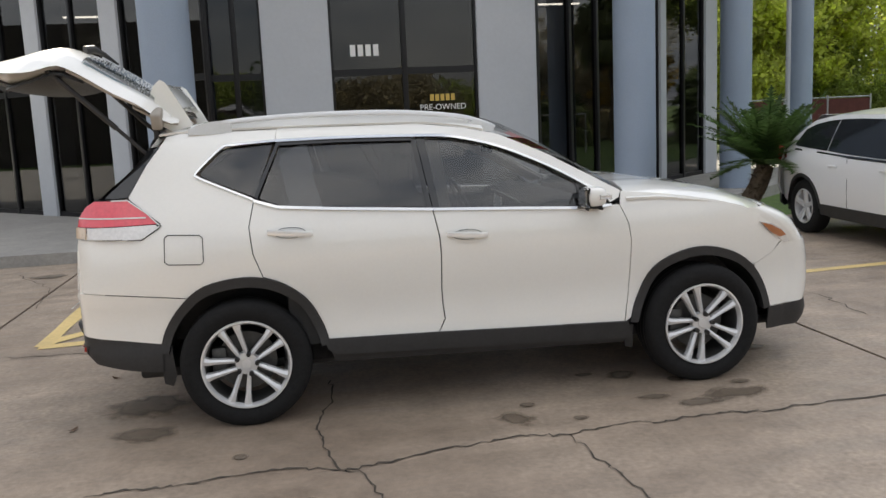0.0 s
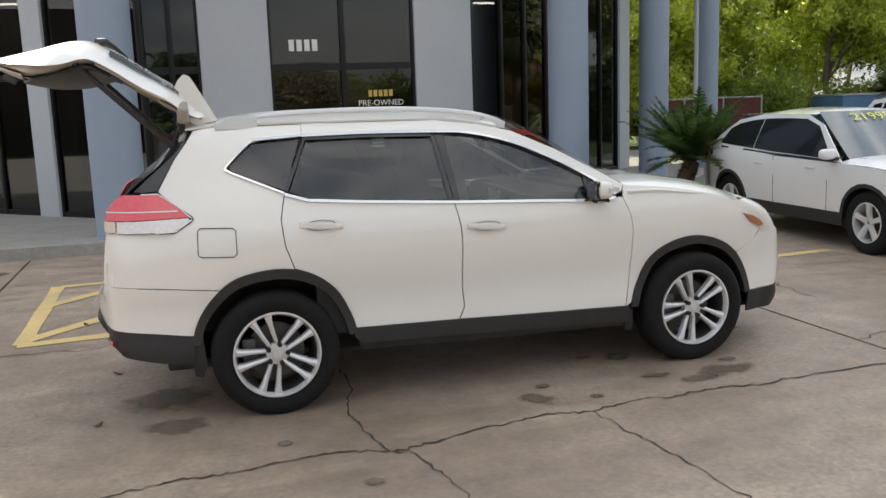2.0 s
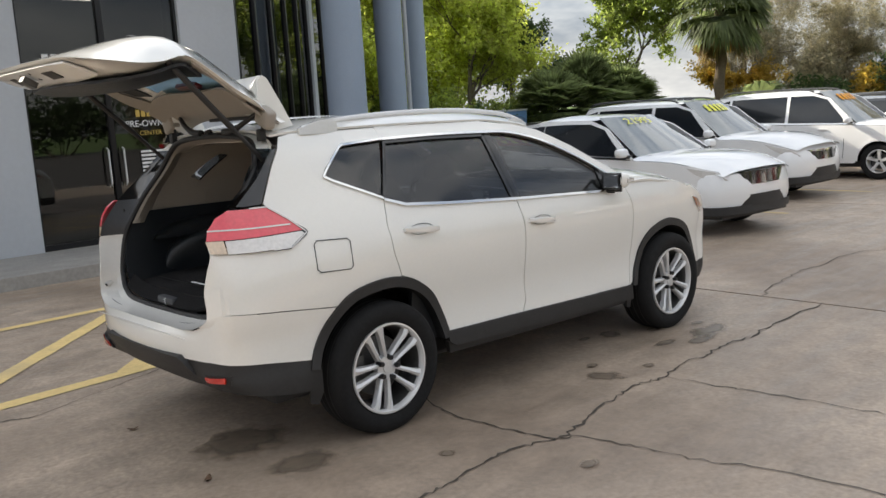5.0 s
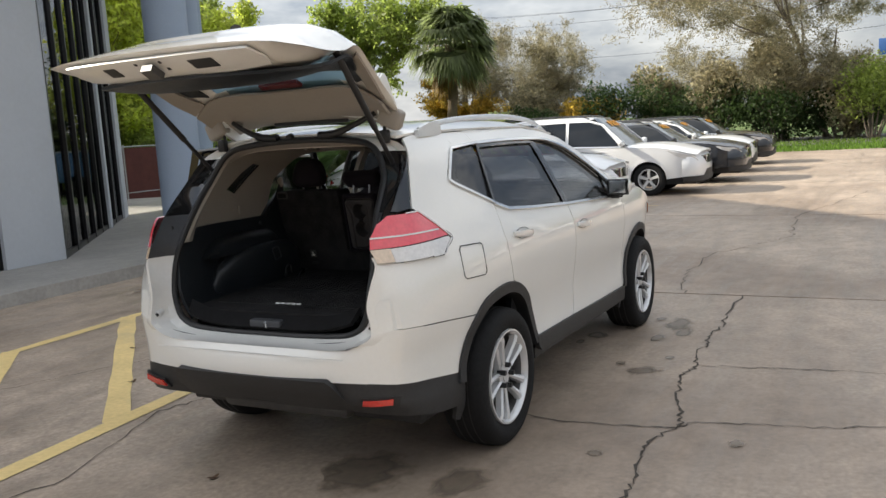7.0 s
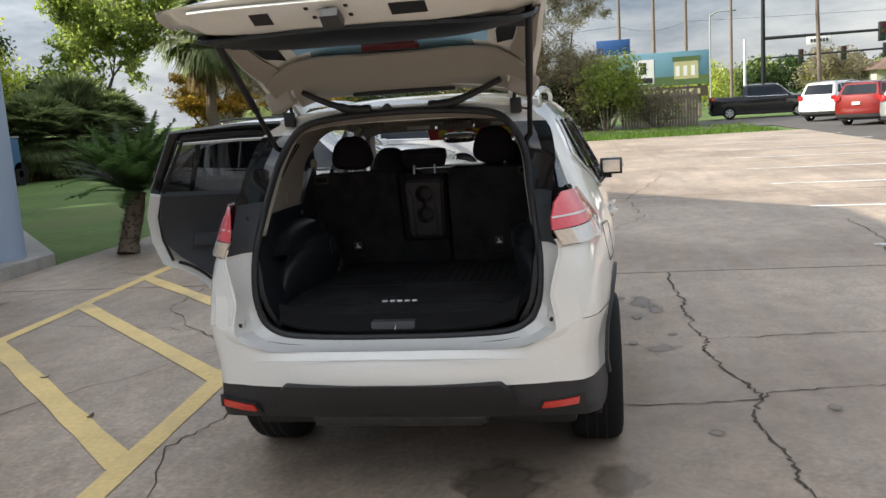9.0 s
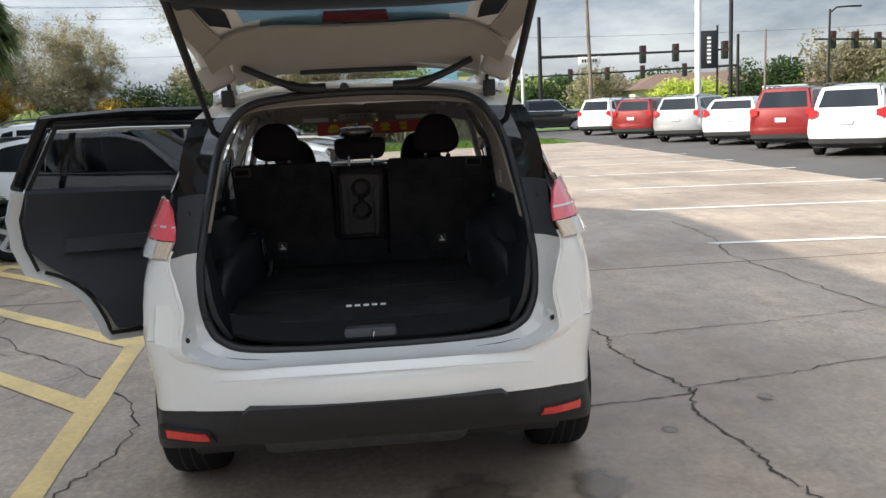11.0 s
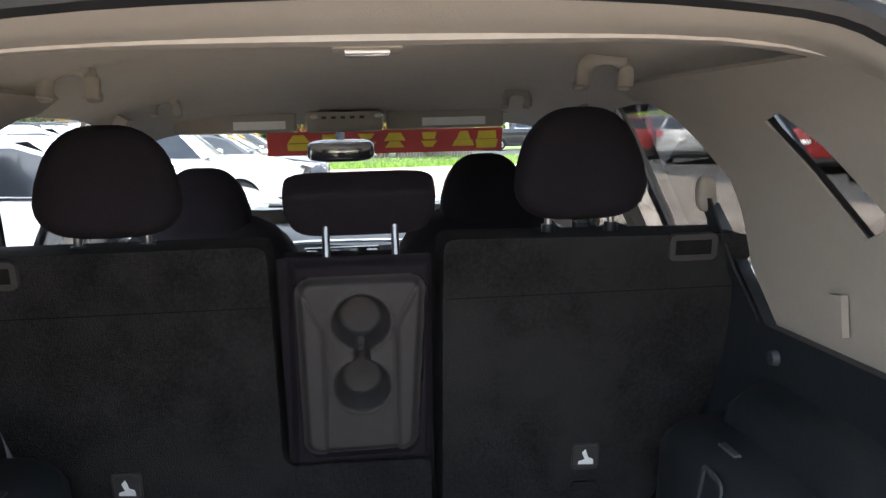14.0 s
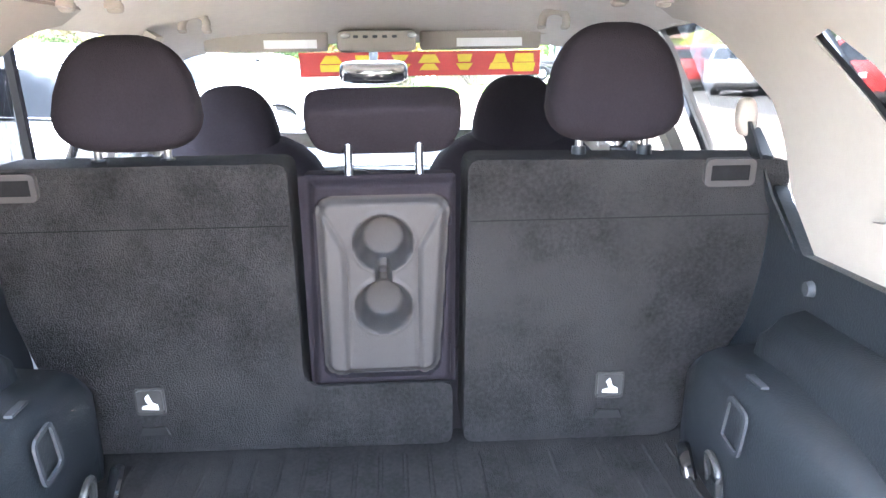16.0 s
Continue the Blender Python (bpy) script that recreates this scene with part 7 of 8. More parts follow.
def tree(x, y, height, spread, leaf, label, seed, leaves=5000, size=.14, trunk_r=.16, bare=0.35, low=.22, levels=4, name="tree", slim=.5):
    rng = np.random.default_rng(seed)
    t = thing(name, label, "tree")
    t.location = (x, y, -.04)
    bm = bmesh.new()
    tips = []

    def limb(p, d, length, r, level):
        pts, rs = [p], [r]
        steps = 4
        for k in range(steps):
            d = d + Vector(rng.normal(0, .16, 3)) + Vector((0, 0, .05 if level < 2 else -.02))
            d.normalize()
            p = p + d * length / steps
            pts.append(p)
            rs.append(r * (1 - .55 * (k + 1) / steps))
            if level >= 2:
                tips.append((p.copy(), length * .5, level))
        tube(bm, pts, rs, 6 if level < 2 else (4 if level < 3 else 3))
        if level < levels:
            for k in range(int(rng.integers(3, 6)) if level else 6):
                i = int(rng.integers(1 if level or low < .2 else 2, steps + 1))
                out = Vector((rng.normal(), rng.normal(), rng.normal() * .5 + .35)).normalized()
                nd = (d * .55 + out * .75).normalized()
                nd.x, nd.y = nd.x * spread / height * 1.6, nd.y * spread / height * 1.6
                nd.normalize()
                limb(pts[i], nd, length * rng.uniform(.55, .78), rs[i] * .62, level + 1)

    limb(Vector((0, 0, 0)), Vector((rng.normal(0, .06), rng.normal(0, .06), 1)), height * low * 1.9, trunk_r, 0)
    part("trunk", bm, BARK, t, smooth=60)
    centres = []
    for _ in range(leaves):
        p, l, lev = tips[int(rng.integers(0, len(tips)))]
        centres.append(np.array(p) + rng.normal(0, l * bare, 3))
    centres = [c for c in centres if c[2] > .25]
    v, f = leaf_mesh(centres, size, rng, slim)
    mesh_part("crown", v, f, leaf, t, "", "stuff")
    return t


def bush(x, y, sx, sy, h, leaf, label, seed, leaves=2600, size=.12, name="bush"):
    rng = np.random.default_rng(seed)
    t = thing(name, label, "bush")
    t.location = (x, y, -.04)
    bm = bmesh.new()
    blobs = []
    for k in range(9):
        a, q = rng.uniform(0, 6.28), math.sqrt(rng.uniform(0, 1))
        px, py, pz = sx * q * math.cos(a) * .75, sy * q * math.sin(a) * .75, h * rng.uniform(.35, .8)
        tube(bm, [(px * .2, py * .2, 0), (px * .6, py * .6, pz * .5), (px, py, pz)], [.05, .035, .015], 5)
        blobs.append((px, py, pz, rng.uniform(.3, .55)))
    tagged(part("stem_cluster", bm, BARK, t, smooth=60), "", "", "", "stuff")
    cs = []
    for _ in range(leaves):
        px, py, pz, r = blobs[int(rng.integers(0, 9))]
        d = rng.normal(size=3)
        d /= np.linalg.norm(d)
        rr = rng.uniform(.45, 1.05)
        c = np.array((px + d[0] * sx * r * rr, py + d[1] * sy * r * rr, pz + d[2] * h * r * .8 * rr))
        if .05 < c[2]:
            cs.append(c)
    v, f = leaf_mesh(cs, size, rng)
    mesh_part("crown", v, f, leaf, t, "", "stuff")
    return t


def frond(rng, base, d, length, droop, leaflets, w, lw):
    """A feather frond: a drooping rib with narrow leaflets on both sides."""
    v, f = [], []
    p, d = np.array(base, float), np.array(d, float)
    n = leaflets
    side = np.cross(d, (0, 0, 1.0))
    side /= np.linalg.norm(side) + 1e-9
    for k in range(n):
        d = d + np.array((0, 0, -droop / n))
        d /= np.linalg.norm(d)
        q = p + d * length / n
        t = (k + 1) / n
        L = w * math.sin(math.pi * (.12 + .86 * t)) ** .8
        upv = np.cross(side, d)
        for s in (-1, 1):
            tip = q + side * s * L + d * L * .55 + upv * (.18 * L) + np.array((0, 0, -.12 * L)) + rng.normal(0, .01, 3)
            i = len(v)
            v += [q - d * lw, q + d * lw, tip]
            f.append((i, i + 1, i + 2))
        i = len(v)
        rw = .012 * (1 - .7 * t)
        v += [p - side * rw, p + side * rw, q + side * rw, q - side * rw]
        f.append((i, i + 1, i + 2, i + 3))
        p = q
    return v, f


def sago(x, y):
    rng = np.random.default_rng(8)
    t = thing("sago_palm", "dark green sago palm with feathered fronds on a leaning shaggy trunk", "palm")
    t.location, t.scale = (x, y, .0), (1.2, 1.2, 1.2)
    bm = bmesh.new()
    tube(bm, smooth_line([(-.12, 0, 0), (-.05, 0, .18), (.10, 0, .42), (.20, 0, .66)], 5), [.13, .12, .115, .11, .105, .105, .105, .105, .105, .105, .105, .105, .10, .10, .095, .085], 12)
    rings = part("trunk", bm, PALMBARK, t)
    sv, sf = [], []
    for k in range(260):
        h = rng.uniform(0, .66)
        cx = np.interp(h, [0, .18, .42, .66], [-.12, -.05, .10, .20])
        a = rng.uniform(0, 6.28)
        b = np.array((cx + .10 * math.cos(a), .10 * math.sin(a), h))
        o = np.array((math.cos(a), math.sin(a), .5)) * .06
        tg = np.array((-math.sin(a), math.cos(a), 0)) * .02
        i = len(sv)
        sv += [b - tg, b + tg, b + o]
        sf.append((i, i + 1, i + 2))
    mesh_part("leaf_scars", sv, sf, PALMBARK, rings, "", "stuff")
    for k in range(64):
        a = 2 * math.pi * k * .382 + rng.uniform(-.1, .1)
        el = rng.uniform(.12, 1.25)
        d = (math.cos(a) * math.cos(el), math.sin(a) * math.cos(el), math.sin(el))
        v, f = frond(rng, (.20 + .05 * math.cos(a), .05 * math.sin(a), .66), d, rng.uniform(.75, 1.02), rng.uniform(.45, .95), 44, .15, .016)
        mesh_part("frond", v, f, SAGO_LEAF, t)
    return t


def fan(rng, base, d, length, n=22, spread=2.2, droop=.35):
    v, f = [], []
    d = np.array(d, float)
    d /= np.linalg.norm(d)
    s = np.cross(d, (0, 0, 1.0))
    s /= np.linalg.norm(s) + 1e-9
    b = np.array(base, float)
    hub = b + d * length * .45
    v += [b - s * .02, b + s * .02, hub]
    f.append((0, 1, 2))
    for k in range(n):
        a = -spread / 2 + spread * k / (n - 1)
        u = d * math.cos(a) + s * math.sin(a)
        mid, tip = hub + u * length * .38, hub + u * length * .62 + np.array((0, 0, -droop * length * rng.uniform(.4, 1.1)))
        w = np.cross(u, np.cross(s, d)) * .035 * length
        i = len(v)
        v += [hub, mid - w, tip, mid + w]
        f.append((i, i + 1, i + 2, i + 3))
    return v, f


def fan_palm(x, y, height, r, label, seed, trunk=True, leaves=70, name="cabbage_palm", dry=22, droop=.35):
    rng = np.random.default_rng(seed)
    t = thing(name, label, "palm")
    t.location = (x, y, -.04)
    if trunk:
        bm = bmesh.new()
        k = 12
        tube(bm, [(.05 * math.sin(i), .04 * math.cos(i * 1.3), height * i / k) for i in range(k + 1)], [.22 + .02 * (i % 2) for i in range(k + 1)], 10)
        part("trunk", bm, PALMBARK, t)
    V, F, DV, DF = [], [], [], []
    for k in range(leaves):
        a, el = rng.uniform(0, 6.28), rng.uniform(-.75, 1.4)
        v, f = fan(rng, (0, 0, height), (math.cos(a) * math.cos(el), math.sin(a) * math.cos(el), math.sin(el)), r * rng.uniform(.8, 1.1), 22, 2.2, droop)
        o = len(V)
        V += v
        F += [tuple(i + o for i in q) for q in f]
    for k in range(dry):
        a, el = rng.uniform(0, 6.28), rng.uniform(-1.45, -.8)
        v, f = fan(rng, (0, 0, height - .15), (math.cos(a) * math.cos(el), math.sin(a) * math.cos(el), math.sin(el)), r * rng.uniform(.7, .95), 14, 1.2)
        o = len(DV)
        DV += v
        DF += [tuple(i + o for i in q) for q in f]
    mesh_part("crown", V, F, FROND, t, "", "stuff")
    if dry:
        mesh_part("dry_skirt", DV, DF, FROND_DRY, t, "", "stuff")
    return t


sago(6.45, 5.30)
fan_palm(32.2, 15.6, 5.4, 2.1, "tall cabbage palm with a skirt of dry fronds", 4, True, 90, "cabbage_palm", 12)
for x, y, r, sd in ((27.6, 19.7, 2.5, 5), (30.6, 19.8, 2.1, 6), (25.2, 19.3, 1.8, 7)):
    fan_palm(x, y, 1.5, r, "spreading fan palmetto clump", sd, False, 150, "palmetto", 6, .12)
fan_palm(30, 12.8, 1.0, 1.6, "low fan palmetto by the lot", 12, False, 40, "palmetto", 4)
G = "woods behind the lot"
SPEC = [(14.5, 24, 11, 5.0, LEAF_LIME, "bright spring-green leafy tree", 21, 15000, .17), (19.0, 23.0, 10.5, 5.0, LEAF_LIME, "bright green leafy tree", 22, 15000, .16), (11.5, 28, 12, 5.5, LEAF_GREEN, "tall green tree behind the fence", 23, 12000, .18),
        (24.5, 23.0, 10.5, 5.6, LEAF_LIME, "yellow-green oak with open crown", 24, 14000, .14), (21.5, 29, 13, 5.5, LEAF_GREEN, "tall green tree behind others", 25, 12000, .18), (29, 25.0, 8.5, 4.0, LEAF_DARK, "dark evergreen tree among others", 26, 9000, .14),
        (36.5, 24, 11, 5, LEAF_GREEN, "green tree in the wood", 27, 9000, .17), (41, 19.5, 15, 9, LEAF_OLIVE, "half-bare olive-brown tree beside the lot", 28, 19000, .11), (43, 15.6, 11.5, 6.0, LEAF_OLIVE, "half-bare tree with sparse brown leaves", 29, 18000, .11),
        (37.5, 18.5, 5.5, 3.6, LEAF_GOLD, "small yellow-leaved tree by the fence", 30, 8000, .11), (46, 17.5, 13, 8, LEAF_OLIVE, "grey-brown nearly bare tree", 31, 11000, .10),
        (44.5, .6, 27.0, 23, LEAF_OLIVE, "big spreading half-bare tree beside the lawn", 32, 62000, .125), (46.5, 3.0, 12, 8, LEAF_OLIVE, "spreading half-bare tree beside the lawn", 33, 9000, .12), (49, 8.0, 13, 9, LEAF_OLIVE, "half-bare tree behind the lawn", 34, 9000, .10),
        (34, 33, 13, 6, LEAF_GREEN, "tall green tree in the distance", 35, 8000, .2), (7, 36, 13, 6, LEAF_GREEN, "tall green tree behind the showroom", 36, 7000, .2), (28, 33, 13, 6, LEAF_LIME, "tall spring-green tree in the distance", 37, 9000, .2), (16.5, 31, 13, 6, LEAF_LIME, "tall spring-green tree behind others", 38, 10000, .19)]
for x, y, h, sp, lf, lab, sd, nl, sz in SPEC:
    tagged(tree(x, y, h, sp, lf, lab, sd, int(nl * (2.3 if lf is not LEAF_OLIVE else 2.2)), sz * (.70 if lf is not LEAF_OLIVE else .68), slim=.5 if lf is not LEAF_OLIVE else .2, bare=.35 if lf is not LEAF_OLIVE else .30, low=.14 if lf is LEAF_OLIVE else .22, levels=4 if lf is not LEAF_OLIVE else 5), "", "", G)
for x, y, sx, sy, h, lf, sd, lab in ((40.5, 9.5, 2.4, 3.0, 3.4, LEAF_DARK, 41, "dark evergreen bush by the fence"), (41.5, 6.0, 2.2, 2.6, 2.8, LEAF_DARK, 42, "dark evergreen bush by the fence"), (42.0, 2.6, 2.2, 2.8, 2.6, LEAF_DARK, 43, "dark undergrowth below the trees"), (42.0, -.2, 2.2, 2.2, 2.4, LEAF_DARK, 44, "dark undergrowth below the trees"), (40.6, -1.6, 1.7, 1.9, 3.6, LEAF_GREEN, 45, "bright green bush beside the fence"),
                            (39, 14.5, 2.2, 2.4, 2.4, LEAF_DARK, 46, "dark bush below the trees"), (20, 21.5, 2.0, 1.8, 2.4, LEAF_GREEN, 47, "green undergrowth below the trees"), (16.5, 22.5, 2.0, 1.8, 2.6, LEAF_GREEN, 48, "green undergrowth below the trees"), (24, 20.5, 1.8, 1.8, 2.0, LEAF_GREEN, 49, "green undergrowth below the trees"), (13, 24, 2.2, 1.8, 2.8, LEAF_LIME, 50, "spring-green undergrowth below the trees"), (34.5, 22.5, 2.5, 2.2, 2.6, LEAF_DARK, 51, "dark bush below the trees"), (17, 18.6, .9, .9, .9, LEAF_DARK, 52, "low dark green garden shrub"), (36, 16.5, 2.0, 2.0, 2.0, LEAF_OLIVE, 53, "olive bush beside the lot")):
    tagged(bush(x, y, sx, sy, h, lf, lab, sd, 6000, .085), "", "", "bushes")
for x, y, h, lf, sd in ((43.2, 5.6, 4.6, LEAF_OLIVE, 310), (43.6, 2.4, 5.0, LEAF_OLIVE, 311), (44, 8.6, 4.2, LEAF_OLIVE, 312), (43.6, -.6, 3.6, LEAF_OLIVE, 313), (41.5, 12.6, 2.8, LEAF_GOLD, 314), (40.5, 15.8, 3.2, LEAF_OLIVE, 315), (11.5, 25.5, 5.5, LEAF_LIME, 301), (14.8, 26.5, 6.5, LEAF_GREEN, 302), (18, 26, 6, LEAF_LIME, 303), (21.5, 25.5, 5.5, LEAF_GREEN, 304), (25.5, 26, 6, LEAF_LIME, 305), (13, 22.6, 3.6, LEAF_GREEN, 306), (16, 21.6, 3.2, LEAF_LIME, 307)):
    tagged(bush(x, y, 2.6, 2.2, h, lf, "dense leafy undergrowth behind the grass", sd, 9000, .11), "", "", "bushes")
# far tree line across the street
for k in range(26):
    a = radians(-44 + k * 1.75)
    D = 96 + 14 * math.sin(k * 2.3)
    lf = (LEAF_OLIVE, LEAF_GREEN, LEAF_DARK, LEAF_LIME)[(k * 7) % 4 if k > 8 else (0, 0, 1, 0)[k % 4]]
    tagged(bush(D * math.cos(a), D * math.sin(a), 4.0, 4.0, 3.2 + 1.8 * abs(math.sin(k * 1.7)) + (2.0 if k < 9 else 0), lf, "distant tree across the street", 70 + k, 3200, .20, "distant_tree"), "", "", "distant trees")

# woods over the way, behind the walk; they show in glass and paint
for k in range(12):
    tagged(bush(-34 + k * 7.0, -50 - 6 * math.sin(k * 1.9), 5.0, 4.0, 4.2 + 2.0 * abs(math.sin(k * 2.7)), (LEAF_OLIVE, LEAF_GREEN, LEAF_DARK)[k % 3], "tree across the far side of the lot", 130 + k, 4500, .24, "distant_tree"), "", "", "distant trees")

# ---- fences, poles, signs, far buildings ----
WOOD = mat("weathered_pole_wood", (.20, .16, .13), .9, 0, .2, 4, .4, 30)
POLE_WHITE = mat("white_pole", (.75, .75, .76), .5, 0, .04, 4)
POLE_BLACK = mat("black_pole", (.015, .016, .018), .45, .3, .1, 6)
GALV = mat("galvanised_steel", (.45, .46, .47), .5, .6, .08, 8)
MAROON = mat("maroon_slats", (.10, .028, .024), .8, 0, .25, 5, .2, 40, random_piece=.3)
SIGNAL = mat("signal_black", (.02, .02, .02), .5)
BOARD = mat("dark_board", (.02, .022, .026), .5)


def pole(x, y, h, r, material, label, name="pole", arms=0, lean=(0, 0), lamp=False, r2=None):
    t = thing(name, label, "pole")
    t.location = (x, y, -.04)
    bm = bmesh.new()
    rod(bm, (0, 0, 0), (lean[0], lean[1], h), r, r2 or r * .75, 12)
    part("shaft", bm, material, t)
    for k in range(arms):
        z = h - .6 - k * .9
        part("crossarm", B(-.06 + lean[0], .06 + lean[0], -1.1 + lean[1], 1.1 + lean[1], z - .05, z + .05, bevel=.01), material, t)
        for y0 in (-.95, -.4, .4, .95):
            bm = bmesh.new()
            rod(bm, (lean[0], y0 + lean[1], z + .05), (lean[0], y0 + lean[1], z + .22), .04, .03, 8)
            part("insulator", bm, GALV, t)
    if lamp:
        bm = bmesh.new()
        tube(bm, [(0, 0, h - .2), (0, -.4, h + .1), (0, -1.4, h + .15)], .05, 8)
        part("lamp_arm", bm, material, t)
        part("lamp_head", B(-.12, .12, -1.9, -1.3, h + .08, h + .18, bevel=.03), material, t)
    return t


for y in (-3.2, -5.8, -8.2):
    pole(66, y, 11.5, .14, WOOD, "wooden utility pole with crossarms", "utility_pole", 2)
pole(65.4, -9.9, 7.4, .07, GALV, "grey street lamp on a tall pole", "street_lamp", lamp=True)
pole(65.2, -11.4, 12, .12, WOOD, "tall plain wooden utility pole", "utility_pole", 1)
pole(63, -12.0, 5.2, .12, POLE_WHITE, "white post at the street corner")
pole(49.3, -13.9, 9.5, .13, WOOD, "leaning wooden utility pole with cable box", "utility_pole", 1, (.0, .35))
pole(38.1, -16.25, 11, .16, POLE_WHITE, "tall white sign pole", r2=.15)
pole(37.5, -17.65, 12, .10, POLE_BLACK, "tall black lot light pole", r2=.09)
pole(41.4, -21.2, 5.0, .07, WOOD, "thin weathered grey street pole")
pole(46.5, -27.5, 6.4, .08, POLE_BLACK, "black lamp post with arm", "street_lamp", lamp=True)
# banner board on the lot pole
bd = thing("pole_banner", "dark vertical dealer banner between two arms", "sign")
bd.location = (38.0, -16.75, 0)
part("board", B(-.03, .03, -.42, .42, 2.95, 4.75, bevel=.01), BOARD, bd)
for k in range(7):
    part("letter_bar", B(-.042, -.032, -.10, .10, 3.20 + k * .19, 3.32 + k * .19), WHITE_INK, bd)
bm = bmesh.new()
rod(bm, (.05, -.45, 0), (.05, -.45, 5.0), .05, .05, 10)
part("post", bm, POLE_BLACK, bd)


def signal_mast(x, y, h, arm_to, z, heads, label):
    t = thing("traffic_signal", label, "traffic light", "traffic signals")
    t.location = (x, y, -.04)
    bm = bmesh.new()
    rod(bm, (0, 0, 0), (0, 0, h), .16, .12, 12)
    part("shaft", bm, POLE_BLACK, t)
    d = Vector(arm_to) - Vector((x, y))
    bm = bmesh.new()
    rod(bm, (0, 0, z), (d.x, d.y, z - .15), .11, .06, 10)
    arm = part("mast_arm", bm, POLE_BLACK, t)
    for u in heads:
        px, py = d.x * u, d.y * u
        hd = part("signal_head", B(px - .18, px + .18, py - .20, py + .20, z - .75, z + .40, bevel=.05), SIGNAL, t)
        for k, c in enumerate(((.09, .01, .008), (.08, .05, .01), (.01, .04, .025))):
            bm = bmesh.new()
            rod(bm, (px - .19, py, z + .2 - k * .36), (px - .21, py, z + .2 - k * .36), .12, .12, 12)
            part("lens", bm, mat("signal_lens_%s" % "ray"[k], c, .3), hd)
    return t


signal_mast(55.0, -11.8, 7.4, (51.5, -23.6), 4.75, (.55, .72, .97), "black traffic signal mast across the street")
signal_mast(72, -33, 7.0, (76, -15), 4.3, (.25, .45, .62, .80), "far black traffic signal mast")
signal_mast(60, -44, 7.5, (52, -29.5), 5.2, (.55, .72, .88), "traffic signal mast with yellow-backed heads")
st = thing("street_sign", "white street sign hung from its own post", "sign")
st.location = (53.5, -14.8, 0)
part("plate", B(-.02, .02, -.75, .75, 4.05, 4.55, bevel=.02), WHITE_INK, st)
for k in range(6):
    part("letter_bar", B(-.03, -.021, -.52 + k * .18, -.40 + k * .18, 4.2, 4.4), BOARD, st)
bm = bmesh.new()
rod(bm, (.03, 0, 0), (.03, 0, 4.1), .04, .04, 8)
part("post", bm, GALV, st)
# billboard
SKYBLUE = mat("billboard_blue", (.16, .33, .42), .6, 0, .15, .5)
BILLGREEN = mat("billboard_green", (.10, .16, .06), .6, 0, .2, .6)
CREAM = mat("billboard_cream", (.55, .52, .28), .6)
bb = thing("billboard", "wide blue and green billboard with a cream house picture", "sign")
bb.location = (56, -5.4, 0)
part("panel", B(0, .15, -3.2, 3.2, 2.15, 4.35, bevel=.02), SKYBLUE, bb)
part("green_band", B(-.012, -.004, -3.2, 3.2, 2.15, 2.75), BILLGREEN, bb)
part("lower_board", B(.0, .12, -3.1, 3.1, 1.35, 2.05), mat("billboard_brown", (.07, .055, .04), .7), bb)
part("emblem", B(-.02, -.005, .35, 1.75, 2.35, 3.95), WHITE_INK, bb)
part("emblem_dark", B(-.03, -.021, .45, 1.65, 2.40, 2.75), BOARD, bb)
part("emblem_leaf", B(-.03, -.021, .85, 1.25, 3.0, 3.75), BOARD, bb)
hs = part("house_picture", B(-.02, -.005, -2.5, -.95, 2.55, 3.7), CREAM, bb)
part("house_roof", B(-.03, -.01, -2.6, -.85, 3.7, 4.0), BILLGREEN, hs)
for k in range(3):
    part("house_window", B(-.03, -.021, -2.3 + k * .5, -2.05 + k * .5, 2.75, 3.4), WHITE_INK, hs)
for k in range(9):
    part("letter_bar", B(-.012, -.003, -2.6 + k * .42, -2.3 + k * .42, 1.52, 1.88), CREAM, bb)
for y in (-2.6, 0, 2.6):
    part("leg", B(.16, .34, y - .1, y + .1, 0, 4.2), WOOD, bb)
b2 = thing("blue_sign", "small blue sign high behind the billboard", "sign")
b2.location = (64, -2.6, 0)
part("panel", B(0, .1, -1.3, 1.2, 4.8, 5.9, bevel=.02), mat("sign_blue", (.03, .10, .30), .5), b2)
part("post", B(.1, .25, -.1, .1, 0, 5.5), GALV, b2)
# wooden fence with vines beside the lawn
wf = thing("wooden_fence", "weathered wooden picket fence overgrown with vines", "fence")
for k in range(26):
    y = -2.4 - k * .145
    part("picket", B(41.0, 41.03, y - .06, y + .06, 0, 1.75 + .08 * math.sin(k * 2.1)), WOOD, wf)
for z in (.4, 1.4):
    part("rail", B(41.03, 41.08, -6.2, -2.3, z - .05, z + .05), WOOD, wf)
bush(40.9, -4.2, .5, 2.0, 2.0, LEAF_OLIVE, "dry brown vines over the fence", 61, 2200, .07, "vine")
# low white rail fence behind the parked row
rf = thing("rail_fence", "low grey chain-link fence along the grass", "fence")
for k in range(9):
    x = 24 + k * 2.2
    bm = bmesh.new()
    rod(bm, (x, 12.5 - k * .55, -.04), (x, 12.5 - k * .55, 1.5), .03, .03, 8)
    part("post", bm, GALV, rf)
bm = bmesh.new()
rod(bm, (24, 12.5, 1.45), (41.6, 8.1, 1.45), .025, .025, 8)
part("top_rail", bm, GALV, rf)
